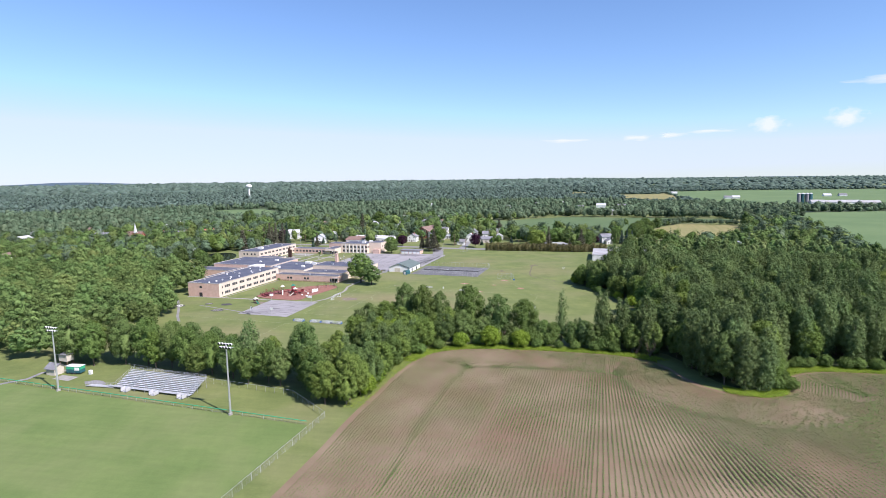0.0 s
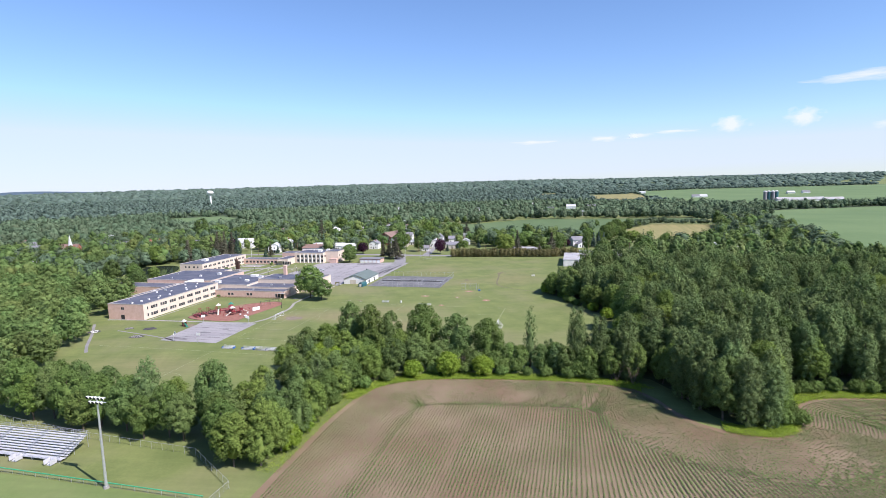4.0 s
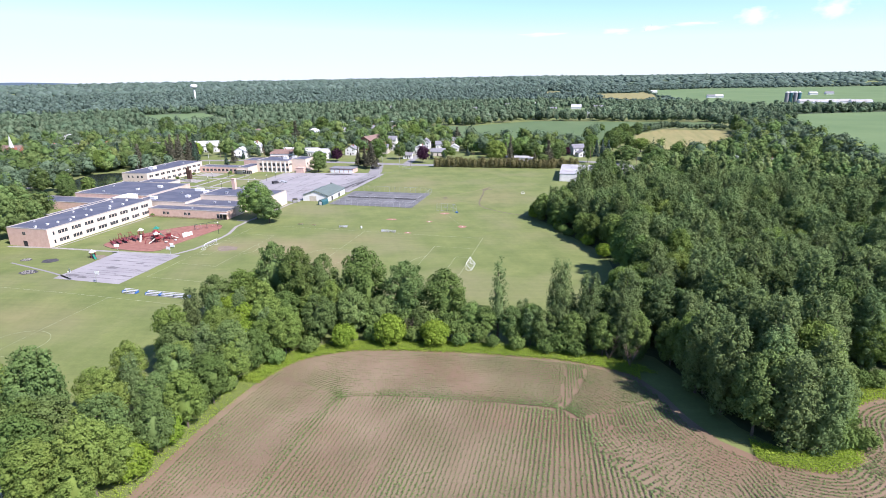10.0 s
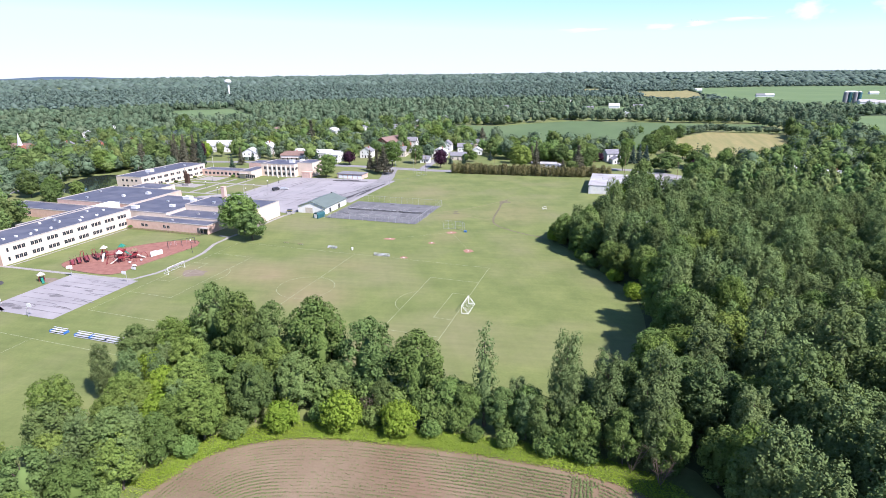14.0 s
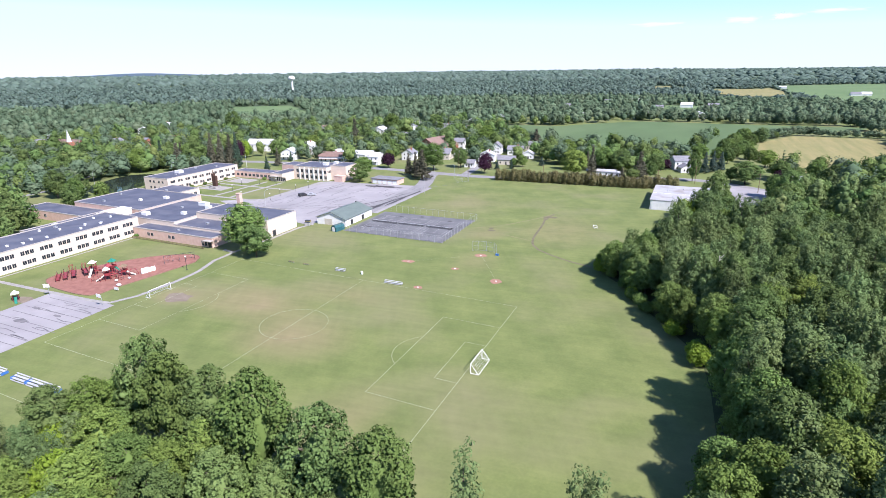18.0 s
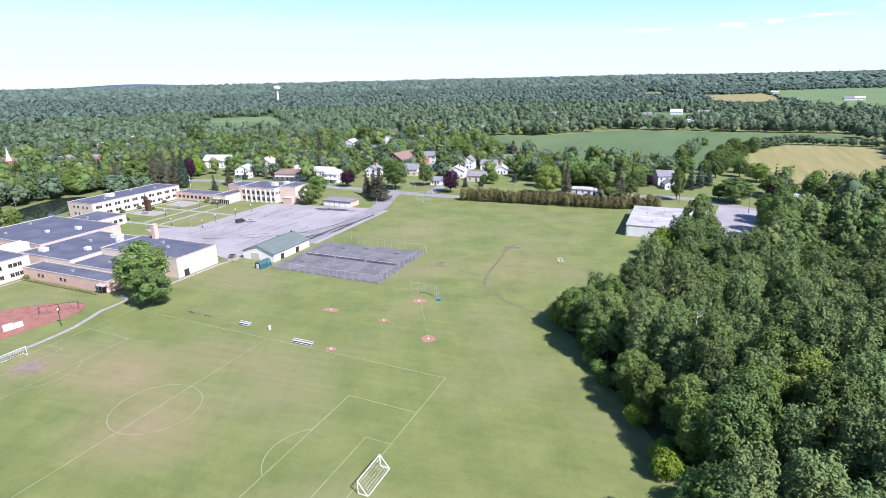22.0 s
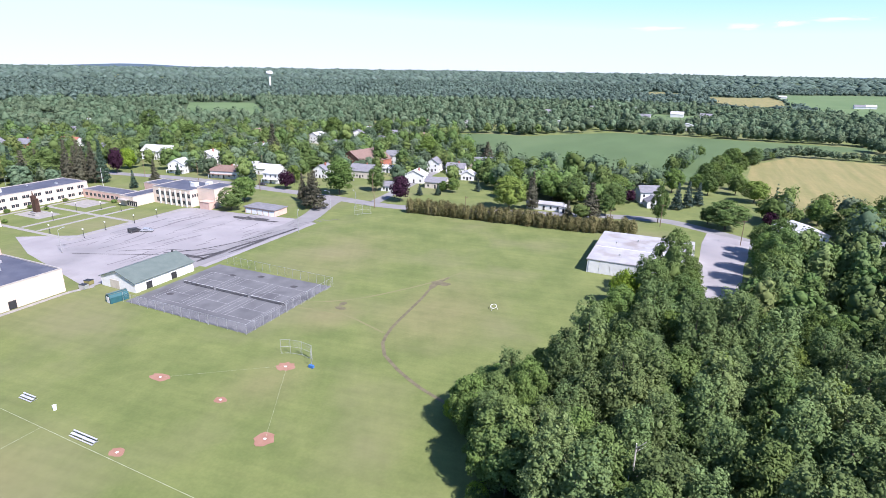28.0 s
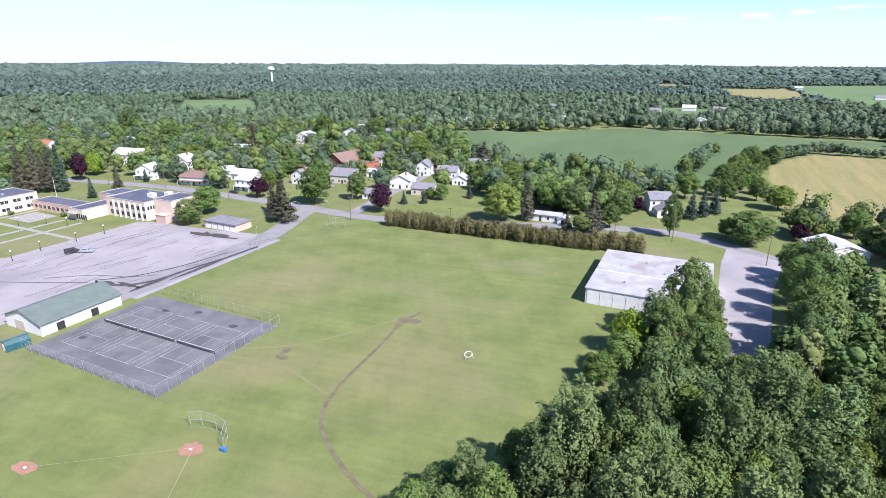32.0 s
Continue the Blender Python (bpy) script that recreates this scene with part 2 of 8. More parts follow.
# trampled places on the playing field: centre, half widths, strength
PATCHES = [(-72, 8, 22, 13, 0.95), (-48, -5, 18, 13, 0.95), (-98, 3, 8, 6, 0.9), (-16, -34, 10, 18, 0.55), (-52, 24, 18, 8, 0.5), (-7, 116, 18, 26, 0.55), (-33, 101, 9, 12, 0.6), (-25, 66, 10, 13, 0.4), (-60, 150, 20, 30, 0.3), (-118, -68, 26, 14, 0.5)]
M = {
    "grass": material("grass", (0.102, 0.130, 0.036), (0.146, 0.170, 0.052), 0.09, 0.95, 1.6, third=(0.160, 0.162, 0.070), third_scale=0.025, detail=10.0, patches=PATCHES, streaks=0.055),
    "turf": material("turf", (0.101, 0.148, 0.040), (0.128, 0.172, 0.051), 0.08, 0.95, 2.0, third=(0.145, 0.172, 0.062), third_scale=0.03, streaks=0.05),
    "worn": material("worn_grass", (0.180, 0.167, 0.077), (0.145, 0.158, 0.060), 0.12, 0.95, 2.0),
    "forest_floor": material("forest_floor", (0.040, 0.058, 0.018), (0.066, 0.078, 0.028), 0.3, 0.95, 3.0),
    "soil": material("soil", (0.146, 0.106, 0.064), (0.208, 0.156, 0.100), 0.07, 0.95, 2.5, bump=0.6, third=(0.166, 0.104, 0.066), third_scale=0.03, detail=8.0),
    # undergrowth green, darkened to carry the shade between far trees
    "shaded_understorey": material("shaded_understorey", (0.040, 0.062, 0.024), (0.060, 0.085, 0.034), 0.05, 0.95, 0.5),
    "soy": material("soy_field", (0.068, 0.108, 0.040), (0.082, 0.128, 0.048), 0.03, 0.95, 0.6, third=(0.096, 0.140, 0.056), third_scale=0.012, stretch=(1, 0.4, 1)),
    "far_crop": material("far_crop", (0.086, 0.138, 0.050), (0.110, 0.164, 0.062), 0.01, 0.95, 0.2),
    "hay": material("hay_stubble", (0.235, 0.202, 0.082), (0.170, 0.165, 0.058), 0.22, 0.95, 1.2, stretch=(1, 0.06, 1), streaks=0.06),
    "asphalt": material("asphalt", (0.238, 0.223, 0.228), (0.304, 0.289, 0.289), 0.12, 0.92, 6.0, third=(0.207, 0.198, 0.202), third_scale=0.06),
    "road": material("road_asphalt", (0.185, 0.180, 0.180), (0.229, 0.220, 0.220), 0.15, 0.92, 6.0),
    "tar": material("tar_seal", (0.040, 0.038, 0.040), (0.075, 0.070, 0.070), 0.8, 0.8, 6.0),
    "court": material("court_asphalt", (0.110, 0.110, 0.114), (0.145, 0.145, 0.148), 0.2, 0.9, 5.0, third=(0.088, 0.088, 0.092), third_scale=0.12),
    "concrete": material("concrete", (0.229, 0.218, 0.202), (0.294, 0.278, 0.257), 0.6, 0.9, 8.0),
    "paint": material("white_paint", (0.651, 0.651, 0.634), (0.722, 0.722, 0.704), 1.5, 0.6, 9.0),
    "line": material("field_chalk", (0.250, 0.280, 0.155), (0.350, 0.380, 0.250), 0.5, 0.95, 3.0),
    "court_line": material("court_line_paint", (0.270, 0.270, 0.260), (0.360, 0.360, 0.350), 1.5, 0.7, 6.0),
    "clay": material("infield_clay", (0.250, 0.128, 0.088), (0.300, 0.168, 0.118), 0.4, 0.95, 5.0),
    "worn_earth": material("worn_earth", (0.155, 0.125, 0.092), (0.205, 0.168, 0.125), 0.5, 0.95, 4.0),
    "mulch": material("red_mulch", (0.200, 0.088, 0.066), (0.270, 0.128, 0.098), 0.5, 0.95, 6.0, bump=0.4),
    "cream": material("cream_brick", (0.540, 0.445, 0.362), (0.600, 0.500, 0.412), 0.5, 0.85, 7.0, bump=0.1),
    "buff": material("buff_brick", (0.500, 0.340, 0.275), (0.570, 0.400, 0.330), 0.6, 0.85, 7.0, bump=0.1),
    "membrane": material("roof_membrane", (0.064, 0.070, 0.098), (0.090, 0.096, 0.126), 0.18, 0.75, 3.0, third=(0.110, 0.114, 0.140), third_scale=0.12),
    "coping": material("metal_coping", (0.330, 0.300, 0.270), (0.400, 0.370, 0.335), 1.0, 0.5, 6.0),
    "frame": material("window_frame", (0.28, 0.27, 0.25), (0.36, 0.35, 0.33), 1.0, 0.5, 6.0),
    "glass": material("window_glass", (0.018, 0.022, 0.026), (0.031, 0.035, 0.044), 0.5, 0.12, 3.0),
    "dark": material("dark_metal", (0.022, 0.022, 0.025), (0.040, 0.040, 0.042), 1.0, 0.5, 6.0),
    "bronze": material("dark_bronze", (0.055, 0.030, 0.022), (0.085, 0.048, 0.036), 0.8, 0.5, 5.0, metal=0.2),
    "steel": material("galvanised_steel", (0.440, 0.449, 0.458), (0.528, 0.537, 0.546), 2.0, 0.4, 9.0, metal=0.6),
    "alu": material("aluminium_plank", (0.493, 0.493, 0.510), (0.581, 0.581, 0.598), 1.0, 0.45, 9.0, metal=0.3),
    "mesh": material("chain_link", (0.2, 0.205, 0.21), (0.26, 0.265, 0.27), 2.0, 0.6, 9.0, metal=0.4),
    "green_roof": material("green_metal_roof", (0.105, 0.132, 0.116), (0.130, 0.158, 0.140), 0.5, 0.5, 5.0),
    "green_paint": material("green_paint", (0.030, 0.270, 0.140), (0.040, 0.320, 0.170), 0.8, 0.6, 5.0),
    "teal": material("teal_paint", (0.021, 0.079, 0.090), (0.026, 0.100, 0.111), 0.8, 0.6, 5.0),
    "wood": material("weathered_wood", (0.150, 0.101, 0.062), (0.211, 0.150, 0.097), 1.2, 0.9, 7.0),
    "birch": material("birch_bark", (0.42, 0.40, 0.36), (0.56, 0.54, 0.50), 1.2, 0.9, 7.0),
    "bark": material("bark", (0.075, 0.057, 0.042), (0.132, 0.106, 0.084), 1.0, 0.95, 7.0),
    "white_roof": material("white_roof", (0.300, 0.298, 0.300), (0.370, 0.362, 0.362), 0.25, 0.7, 4.0, third=(0.250, 0.225, 0.210), third_scale=0.15),
    "shingle_grey": material("grey_shingle", (0.150, 0.150, 0.163), (0.211, 0.207, 0.220), 0.8, 0.9, 6.0),
    "shingle_brown": material("brown_shingle", (0.165, 0.108, 0.088), (0.215, 0.145, 0.120), 0.8, 0.9, 6.0),
    "shingle_light": material("light_metal_roof", (0.440, 0.440, 0.440), (0.528, 0.528, 0.528), 0.8, 0.5, 6.0),
    "siding": material("white_siding", (0.616, 0.616, 0.598), (0.686, 0.686, 0.669), 0.8, 0.7, 6.0),
    "siding_tan": material("tan_siding", (0.440, 0.396, 0.326), (0.510, 0.466, 0.396), 0.8, 0.7, 6.0),
    "red_brick": material("red_brick", (0.282, 0.101, 0.066), (0.352, 0.145, 0.097), 0.8, 0.85, 6.0),
    "red_plastic": material("red_plastic", (0.190, 0.028, 0.034), (0.250, 0.044, 0.048), 0.8, 0.4, 5.0),
    "crack": material("crack_fill", (0.115, 0.108, 0.112), (0.165, 0.155, 0.158), 0.6, 0.9, 5.0),
    "slide": material("cream_plastic", (0.52, 0.49, 0.42), (0.58, 0.55, 0.48), 0.8, 0.4, 5.0),
    "green_plastic": material("green_plastic", (0.02, 0.16, 0.11), (0.03, 0.20, 0.14), 0.8, 0.4, 5.0),
    "blue": material("blue_paint", (0.035, 0.114, 0.317), (0.053, 0.150, 0.370), 0.8, 0.5, 5.0),
    "water": material("pond_water", (0.018, 0.026, 0.022), (0.026, 0.035, 0.026), 0.2, 0.05, 1.0),
}
LEAF = {
    "maple": leaf_material("maple_leaf", (0.094, 0.146, 0.038), (0.138, 0.202, 0.058), 0.22, 0.18),
    "oak": leaf_material("oak_leaf", (0.088, 0.134, 0.041), (0.130, 0.186, 0.062), 0.22, 0.18),
    "poplar": leaf_material("poplar_leaf", (0.100, 0.146, 0.053), (0.146, 0.202, 0.077), 0.22, 0.18),
    "lush": leaf_material("lush_leaf", (0.116, 0.170, 0.038), (0.170, 0.234, 0.058), 0.2, 0.25),
    "lime": leaf_material("bright_leaf", (0.150, 0.236, 0.026), (0.216, 0.310, 0.046), 0.12, 0.3),
    "spruce": leaf_material("spruce_needle", (0.044, 0.074, 0.048), (0.070, 0.108, 0.074), 0.2, 0.1),
    "blue_spruce": leaf_material("blue_spruce_needle", (0.055, 0.085, 0.066), (0.085, 0.118, 0.095), 0.15, 0.1),
    "purple": leaf_material("purple_leaf", (0.032, 0.015, 0.026), (0.052, 0.024, 0.040), 0.15, 0.15),
    "cedar": leaf_material("cedar_leaf", (0.120, 0.118, 0.048), (0.180, 0.160, 0.076), 0.18, 0.15),
    "pine": leaf_material("pine_needle", (0.082, 0.084, 0.056), (0.122, 0.116, 0.080), 0.2, 0.12),
    # bluer, paler greens: the haze of distance is put into these leaf colours
    "far": leaf_material("hazed_far_leaf", (0.088, 0.128, 0.074), (0.126, 0.172, 0.102), 0.1, 0.2),
    "distant": leaf_material("hazed_distant_leaf", (0.092, 0.136, 0.106), (0.132, 0.180, 0.146), 0.1, 0.25),
    "weeds": leaf_material("weed_leaf", (0.170, 0.250, 0.026), (0.260, 0.345, 0.050), 0.1, 0.3),
    "crop": leaf_material("crop_leaf", (0.128, 0.178, 0.064), (0.186, 0.236, 0.094), 0.1, 0.3),
    "dead": leaf_material("dead_twig", (0.13, 0.10, 0.075), (0.20, 0.155, 0.12), 0.15, 0.2),
}


# ---- mesh helpers ----
def array_mesh(name, verts, groups, mat):
    """A mesh from numpy arrays: verts (n, 3) and groups of faces, each (m, 3) or (m, 4)."""
    me = bpy.data.meshes.new(name)
    groups = [g for g in groups if len(g)]
    sizes = np.concatenate([np.full(len(g), g.shape[1]) for g in groups])
    loops = np.concatenate([g.ravel() for g in groups]).astype(np.int32)
    me.vertices.add(len(verts))
    me.vertices.foreach_set("co", np.ascontiguousarray(verts, dtype=np.float32).ravel())
    me.loops.add(len(loops))
    me.loops.foreach_set("vertex_index", loops)
    me.polygons.add(len(sizes))
    me.polygons.foreach_set("loop_start", (np.cumsum(sizes) - sizes).astype(np.int32))
    me.update(calc_edges=True)
    me.materials.append(mat)
    return me


def part(name, bm, mat, parent=None, label=""):
    """Links a bmesh (or a mesh) as one object under a thing or a part."""
    if isinstance(bm, bmesh.types.BMesh):
        me = bpy.data.meshes.new(name)
        bm.to_mesh(me)
        bm.free()
        me.materials.append(mat)
    else:
        me = bm
    ob = new(name, me)
    ob.parent = parent
    return tagged(ob, label)


def thing(name, label, category, group="", kind="", at=(0, 0, 0), turn=0.0):
    ob = new(name)
    ob.empty_display_size = 0.5
    ob.matrix_world = pose(*at, 0, 0, turn)
    return tagged(ob, label, category, group, kind)


def add_box(bm, x0, x1, y0, y1, z0, z1):
    v = [bm.verts.new((x, y, z)) for z in (z0, z1) for x, y in ((x0, y0), (x1, y0), (x1, y1), (x0, y1))]
    for f in ((3, 2, 1, 0), (4, 5, 6, 7), (0, 1, 5, 4), (1, 2, 6, 5), (2, 3, 7, 6), (3, 0, 4, 7)):
        bm.faces.new([v[i] for i in f])
    return bm


def boxes(*bs):
    bm = bmesh.new()
    for b in bs:
        add_box(bm, *b)
    return bm


def add_rod(bm, a, b, r0, r1=None, sides=7):
    """A tapered round bar from a to b."""
    a, b = Vector(a), Vector(b)
    r1 = r0 if r1 is None else r1
    q = (b - a).to_track_quat("Z", "Y")
    rings = []
    for p, r in ((a, r0), (b, r1)):
        rings.append([bm.verts.new(p + q @ Vector((r * math.cos(k * math.tau / sides), r * math.sin(k * math.tau / sides), 0))) for k in range(sides)])
    for k in range(sides):
        bm.faces.new((rings[0][k], rings[0][(k + 1) % sides], rings[1][(k + 1) % sides], rings[1][k]))
    bm.faces.new(rings[0][::-1])
    bm.faces.new(rings[1])
    return bm


def rods(*rs):
    bm = bmesh.new()
    for r in rs:
        add_rod(bm, *r)
    return bm


def prism(pts, z0, z1):
    """An upright block over a polygon."""
    bm = bmesh.new()
    low, high = ([bm.verts.new((x, y, z)) for x, y in pts] for z in (z0, z1))
    bm.faces.new(high)
    bm.faces.new(low[::-1])
    for k in range(len(pts)):
        j = (k + 1) % len(pts)
        bm.faces.new((low[k], low[j], high[j], high[k]))
    bmesh.ops.recalc_face_normals(bm, faces=bm.faces)
    return bm


def sheet(name, pts, z, mat, label, category="ground", kind="structure"):
    """A thin layer on the ground."""
    bm = bmesh.new()
    f = bm.faces.new([bm.verts.new((x, y, z)) for x, y in pts])
    f.normal_update()
    if f.normal.z < 0:
        f.normal_flip()
    bmesh.ops.triangulate(bm, faces=bm.faces)
    bm.normal_update()
    for f in bm.faces:
        if f.normal.z < 0:
            f.normal_flip()
    return tagged(part(name, bm, mat), label, category, kind=kind)


def smooth_line(pts, step=4.0):
    """A polyline rounded by Catmull-Rom."""
    out = []
    p = [Vector(q) for q in pts]
    for k in range(len(p) - 1):
        a, b, c, d = p[max(k - 1, 0)], p[k], p[k + 1], p[min(k + 2, len(p) - 1)]
        n = max(1, int((c - b).length / step))
        for j in range(n):
            t = j / n
            out.append(0.5 * ((2 * b) + (c - a) * t + (2 * a - 5 * b + 4 * c - d) * t * t + (3 * b - a - 3 * c + d) * t ** 3))
    out.append(p[-1])
    return [(v.x, v.y) for v in out]


def band(name, pts, width, z, mat, label, category="road", kind="structure"):
    """A strip of even width along a line on the ground."""
    bm = bmesh.new()
    line = smooth_line(pts)
    rows_ = []
    for k, (x, y) in enumerate(line):
        (ax, ay), (bx, by) = line[max(k - 1, 0)], line[min(k + 1, len(line) - 1)]
        d = Vector((bx - ax, by - ay)).normalized()
        rows_.append((bm.verts.new((x - d.y * width / 2, y + d.x * width / 2, z)), bm.verts.new((x + d.y * width / 2, y - d.x * width / 2, z))))
    for (a, b), (c, d) in zip(rows_, rows_[1:]):
        bm.faces.new((a, b, d, c))
    return tagged(part(name, bm, mat), label, category, kind=kind)


def inside(x, y, poly):
    hit = False
    for k in range(len(poly)):
        (x1, y1), (x2, y2) = poly[k - 1], poly[k]
        if (y1 > y) != (y2 > y) and x < (x2 - x1) * (y - y1) / (y2 - y1) + x1:
            hit = not hit
    return hit


# ---- ground ----
def ground_height(r):
    k = min(max((r - 1500) / 3000, 0), 1)
    return 31 * k * k * (3 - 2 * k)


def build_ground():
    bm = bmesh.new()
    radii = [0, 150, 350, 700, 1100, 1500, 1900, 2300, 2700, 3100, 3500, 3900, 4300, 4700, 4900]
    n, rings = 72, []
    for r in radii[1:]:
        rings.append([bm.verts.new((r * math.sin(k * math.tau / n), r * math.cos(k * math.tau / n),
                                    ground_height(r) + (7 * noise.noise((r * math.sin(k * math.tau / n) / 900, r * math.cos(k * math.tau / n) / 900, 3)) if r > 2500 else 0))) for k in range(n)])
    mid = bm.verts.new((0, 0, 0))
    for k in range(n):
        bm.faces.new((mid, rings[0][(k + 1) % n], rings[0][k]))
        for a, b in zip(rings, rings[1:]):
            bm.faces.new((a[k], a[(k + 1) % n], b[(k + 1) % n], b[k]))
    bmesh.ops.recalc_face_normals(bm, faces=bm.faces)
    if bm.faces[0].normal.z < 0:
        bmesh.ops.reverse_faces(bm, faces=bm.faces)
    tagged(part("ground", bm, M["grass"]), "mown green grass and rough meadow reaching the horizon", "ground", kind="structure")


build_ground()


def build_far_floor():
    """The undergrowth of the far woods, tree shade put into its dark green, a low ring sector over the meadow."""
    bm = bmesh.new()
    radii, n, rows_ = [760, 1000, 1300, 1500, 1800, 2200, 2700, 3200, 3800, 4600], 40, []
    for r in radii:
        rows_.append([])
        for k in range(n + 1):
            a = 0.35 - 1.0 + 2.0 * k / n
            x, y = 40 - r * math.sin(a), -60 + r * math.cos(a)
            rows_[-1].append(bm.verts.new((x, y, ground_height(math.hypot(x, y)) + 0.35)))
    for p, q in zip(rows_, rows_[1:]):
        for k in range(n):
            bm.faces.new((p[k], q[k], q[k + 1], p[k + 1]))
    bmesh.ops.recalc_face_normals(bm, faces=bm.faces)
    tagged(part("far_forest_floor", bm, M["shaded_understorey"]), "undergrowth of the far woods, coloured dark as if shaded", "ground", kind="structure")


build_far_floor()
def draped(name, pts, lift, mat, label):
    """A far field that follows the rise of the land."""
    bm = bmesh.new()
    bm.faces.new([bm.verts.new((x, y, 0)) for x, y in pts])
    bmesh.ops.triangulate(bm, faces=bm.faces)
    bmesh.ops.subdivide_edges(bm, edges=bm.edges, cuts=9, use_grid_fill=True)
    for v in bm.verts:
        v.co.z = ground_height(math.hypot(v.co.x, v.co.y)) + lift
    bmesh.ops.recalc_face_normals(bm, faces=bm.faces)
    if sum(f.normal.z for f in bm.faces) < 0:
        bmesh.ops.reverse_faces(bm, faces=bm.faces)
    tagged(part(name, bm, mat), label, "field", kind="structure")


EDGE = smooth_line([(-28, -300), (-28.5, -172), (-30, -135), (-30.2, -115), (-30.2, -98), (-28.5, -84), (-24.5, -74), (-13, -66.5), (1.3, -63.5), (17, -61.5), (35, -60.5),
                    (44, -61.5), (52, -64.5), (57, -71), (60.5, -78.5), (65, -85), (71.5, -89), (81, -89.5), (87, -85), (88.5, -74), (97, -64), (112, -60), (140, -58), (180, -57), (230, -56)], 5)
FIELD = EDGE + [(230, -300)]
WOODS = [(57, -55), (62.5, -64), (65.5, -73), (69.5, -80), (75, -85), (83, -84), (87, -75), (90, -58), (120, -53), (235, -50), (232, 100), (226, 170), (150, 190), (112, 200), (86, 200), (80, 170), (76, 145), (60, 128),
         (44, 120), (37, 108), (30, 97), (22, 88), (17, 80), (20, 69), (26, 62), (34, 46), (40, 37), (48, 23), (50, 8), (51, -10), (48, -30), (42, -48)]
LAWN_EDGE = WOODS[-16:]
LINE = [(-33, -131), (-52, -124), (-56, -112), (-54, -95), (-56, -78), (-60, -62), (-55, -47), (-45, -41), (-20, -45), (0, -46), (8, -50), (22, -50), (36, -47), (50, -56),
        (46, -57), (17, -57), (-13, -61), (-26, -70), (-33, -85), (-35, -100)]
sheet("farm_field", FIELD, 0.02, M["soil"], "bare brown ploughed soil with rows of young crop", "field")
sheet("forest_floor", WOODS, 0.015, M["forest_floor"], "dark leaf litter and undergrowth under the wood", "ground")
sheet("stadium_turf", [(-230, -138), (-38.5, -140.5), (-36.5, -300), (-230, -300)], 0.02, M["turf"], "bright mown grass of the sports field", "lawn")
sheet("soybean_field", [(-190, 512), (-150, 545), (-107, 545), (-60, 600), (-24, 632), (86, 622), (176, 618), (205, 620), (190, 585), (97, 532), (84, 516), (74, 445), (60, 362), (-28, 352), (-60, 352), (-110, 400), (-165, 480)], 0.02, M["soy"], "even dark green field of soybeans", "field")
sheet("hay_field", [(86, 300), (88, 350), (86, 400), (92, 455), (125, 515), (190, 510), (182, 425), (151, 330), (128, 302)], 0.02, M["hay"], "pale yellow cut hay field", "field")
sheet("crop_field", [(215, 185), (232, 266), (252, 440), (292, 745), (520, 835), (900, 900), (900, 100)], 0.5, M["far_crop"], "wide green crop field", "field")
FAR_FIELD = [(219, 1900), (460, 2020), (1100, 2050), (1100, 1000), (500, 960), (330, 1010), (250, 1120), (215, 1330), (228, 1560)]
FAR_STUBBLE = [(58, 1660), (190, 1700), (212, 1760), (224, 1560), (205, 1330), (150, 1240), (95, 1330), (62, 1460)]
FAR_CLEARING = [(-125, 1860), (-60, 1900), (0, 1800), (0, 1590), (-60, 1570), (-110, 1680)]
FAR_LAWN = [(-14, 945), (60, 935), (62, 830), (-14, 842)]
draped("far_field", FAR_FIELD, 1.2, M["far_crop"], "light green field far off")
draped("far_stubble", FAR_STUBBLE, 1.0, M["hay"], "tan bare field far off")
draped("far_clearing", FAR_CLEARING, 1.0, M["hay"], "pale clearing in the distant woods")
sheet("far_lawn", FAR_LAWN, 0.5, M["far_crop"], "light green lawn among far trees", "field")
sheet("far_meadow", [(-777, 722), (-687, 785), (-470, 580), (-556, 515)], 0.6, M["far_crop"], "light green meadow between woods", "field")

# ---- roads and paved areas ----
sheet("parking_lot", [(-160, 96), (-110, 84), (-109, 112), (-93, 114), (-93.5, 176), (-106, 178), (-135, 174), (-160, 172), (-166, 168), (-166, 118), (-185, 106)], 0.03, M["asphalt"], "worn grey asphalt parking lot with dark crack seals", "parking lot")
band("road_main", [(-420, 185), (-300, 208), (-220, 222), (-150, 222), (-120, 221), (-75, 219), (-20, 236), (35, 252), (60, 245), (87, 226), (112, 213), (200, 190)], 8, 0.03, M["road"], "grey two-lane asphalt village street")
band("school_drive", [(-100, 110), (-100, 150), (-102, 180), (-110, 205), (-114, 222)], 9, 0.035, M["road"], "grey asphalt drive into the parking lot")
band("side_street", [(-92, 222), (-96, 260), (-104, 330), (-120, 420)], 6, 0.03, M["road"], "narrow asphalt side street")
sheet("building_drive", [(58, 150), (60, 222), (62, 240), (80, 232), (74, 200), (70, 150)], 0.035, M["asphalt"], "grey asphalt forecourt beside the white building", "driveway")
band("path_north", [(-300, 60), (-301, 90), (-318, 120), (-334, 155), (-350, 190)], 4, 0.03, M["road"], "grey footpath by the pond", "path")

# ---- trees ----
rng = np.random.default_rng(7)


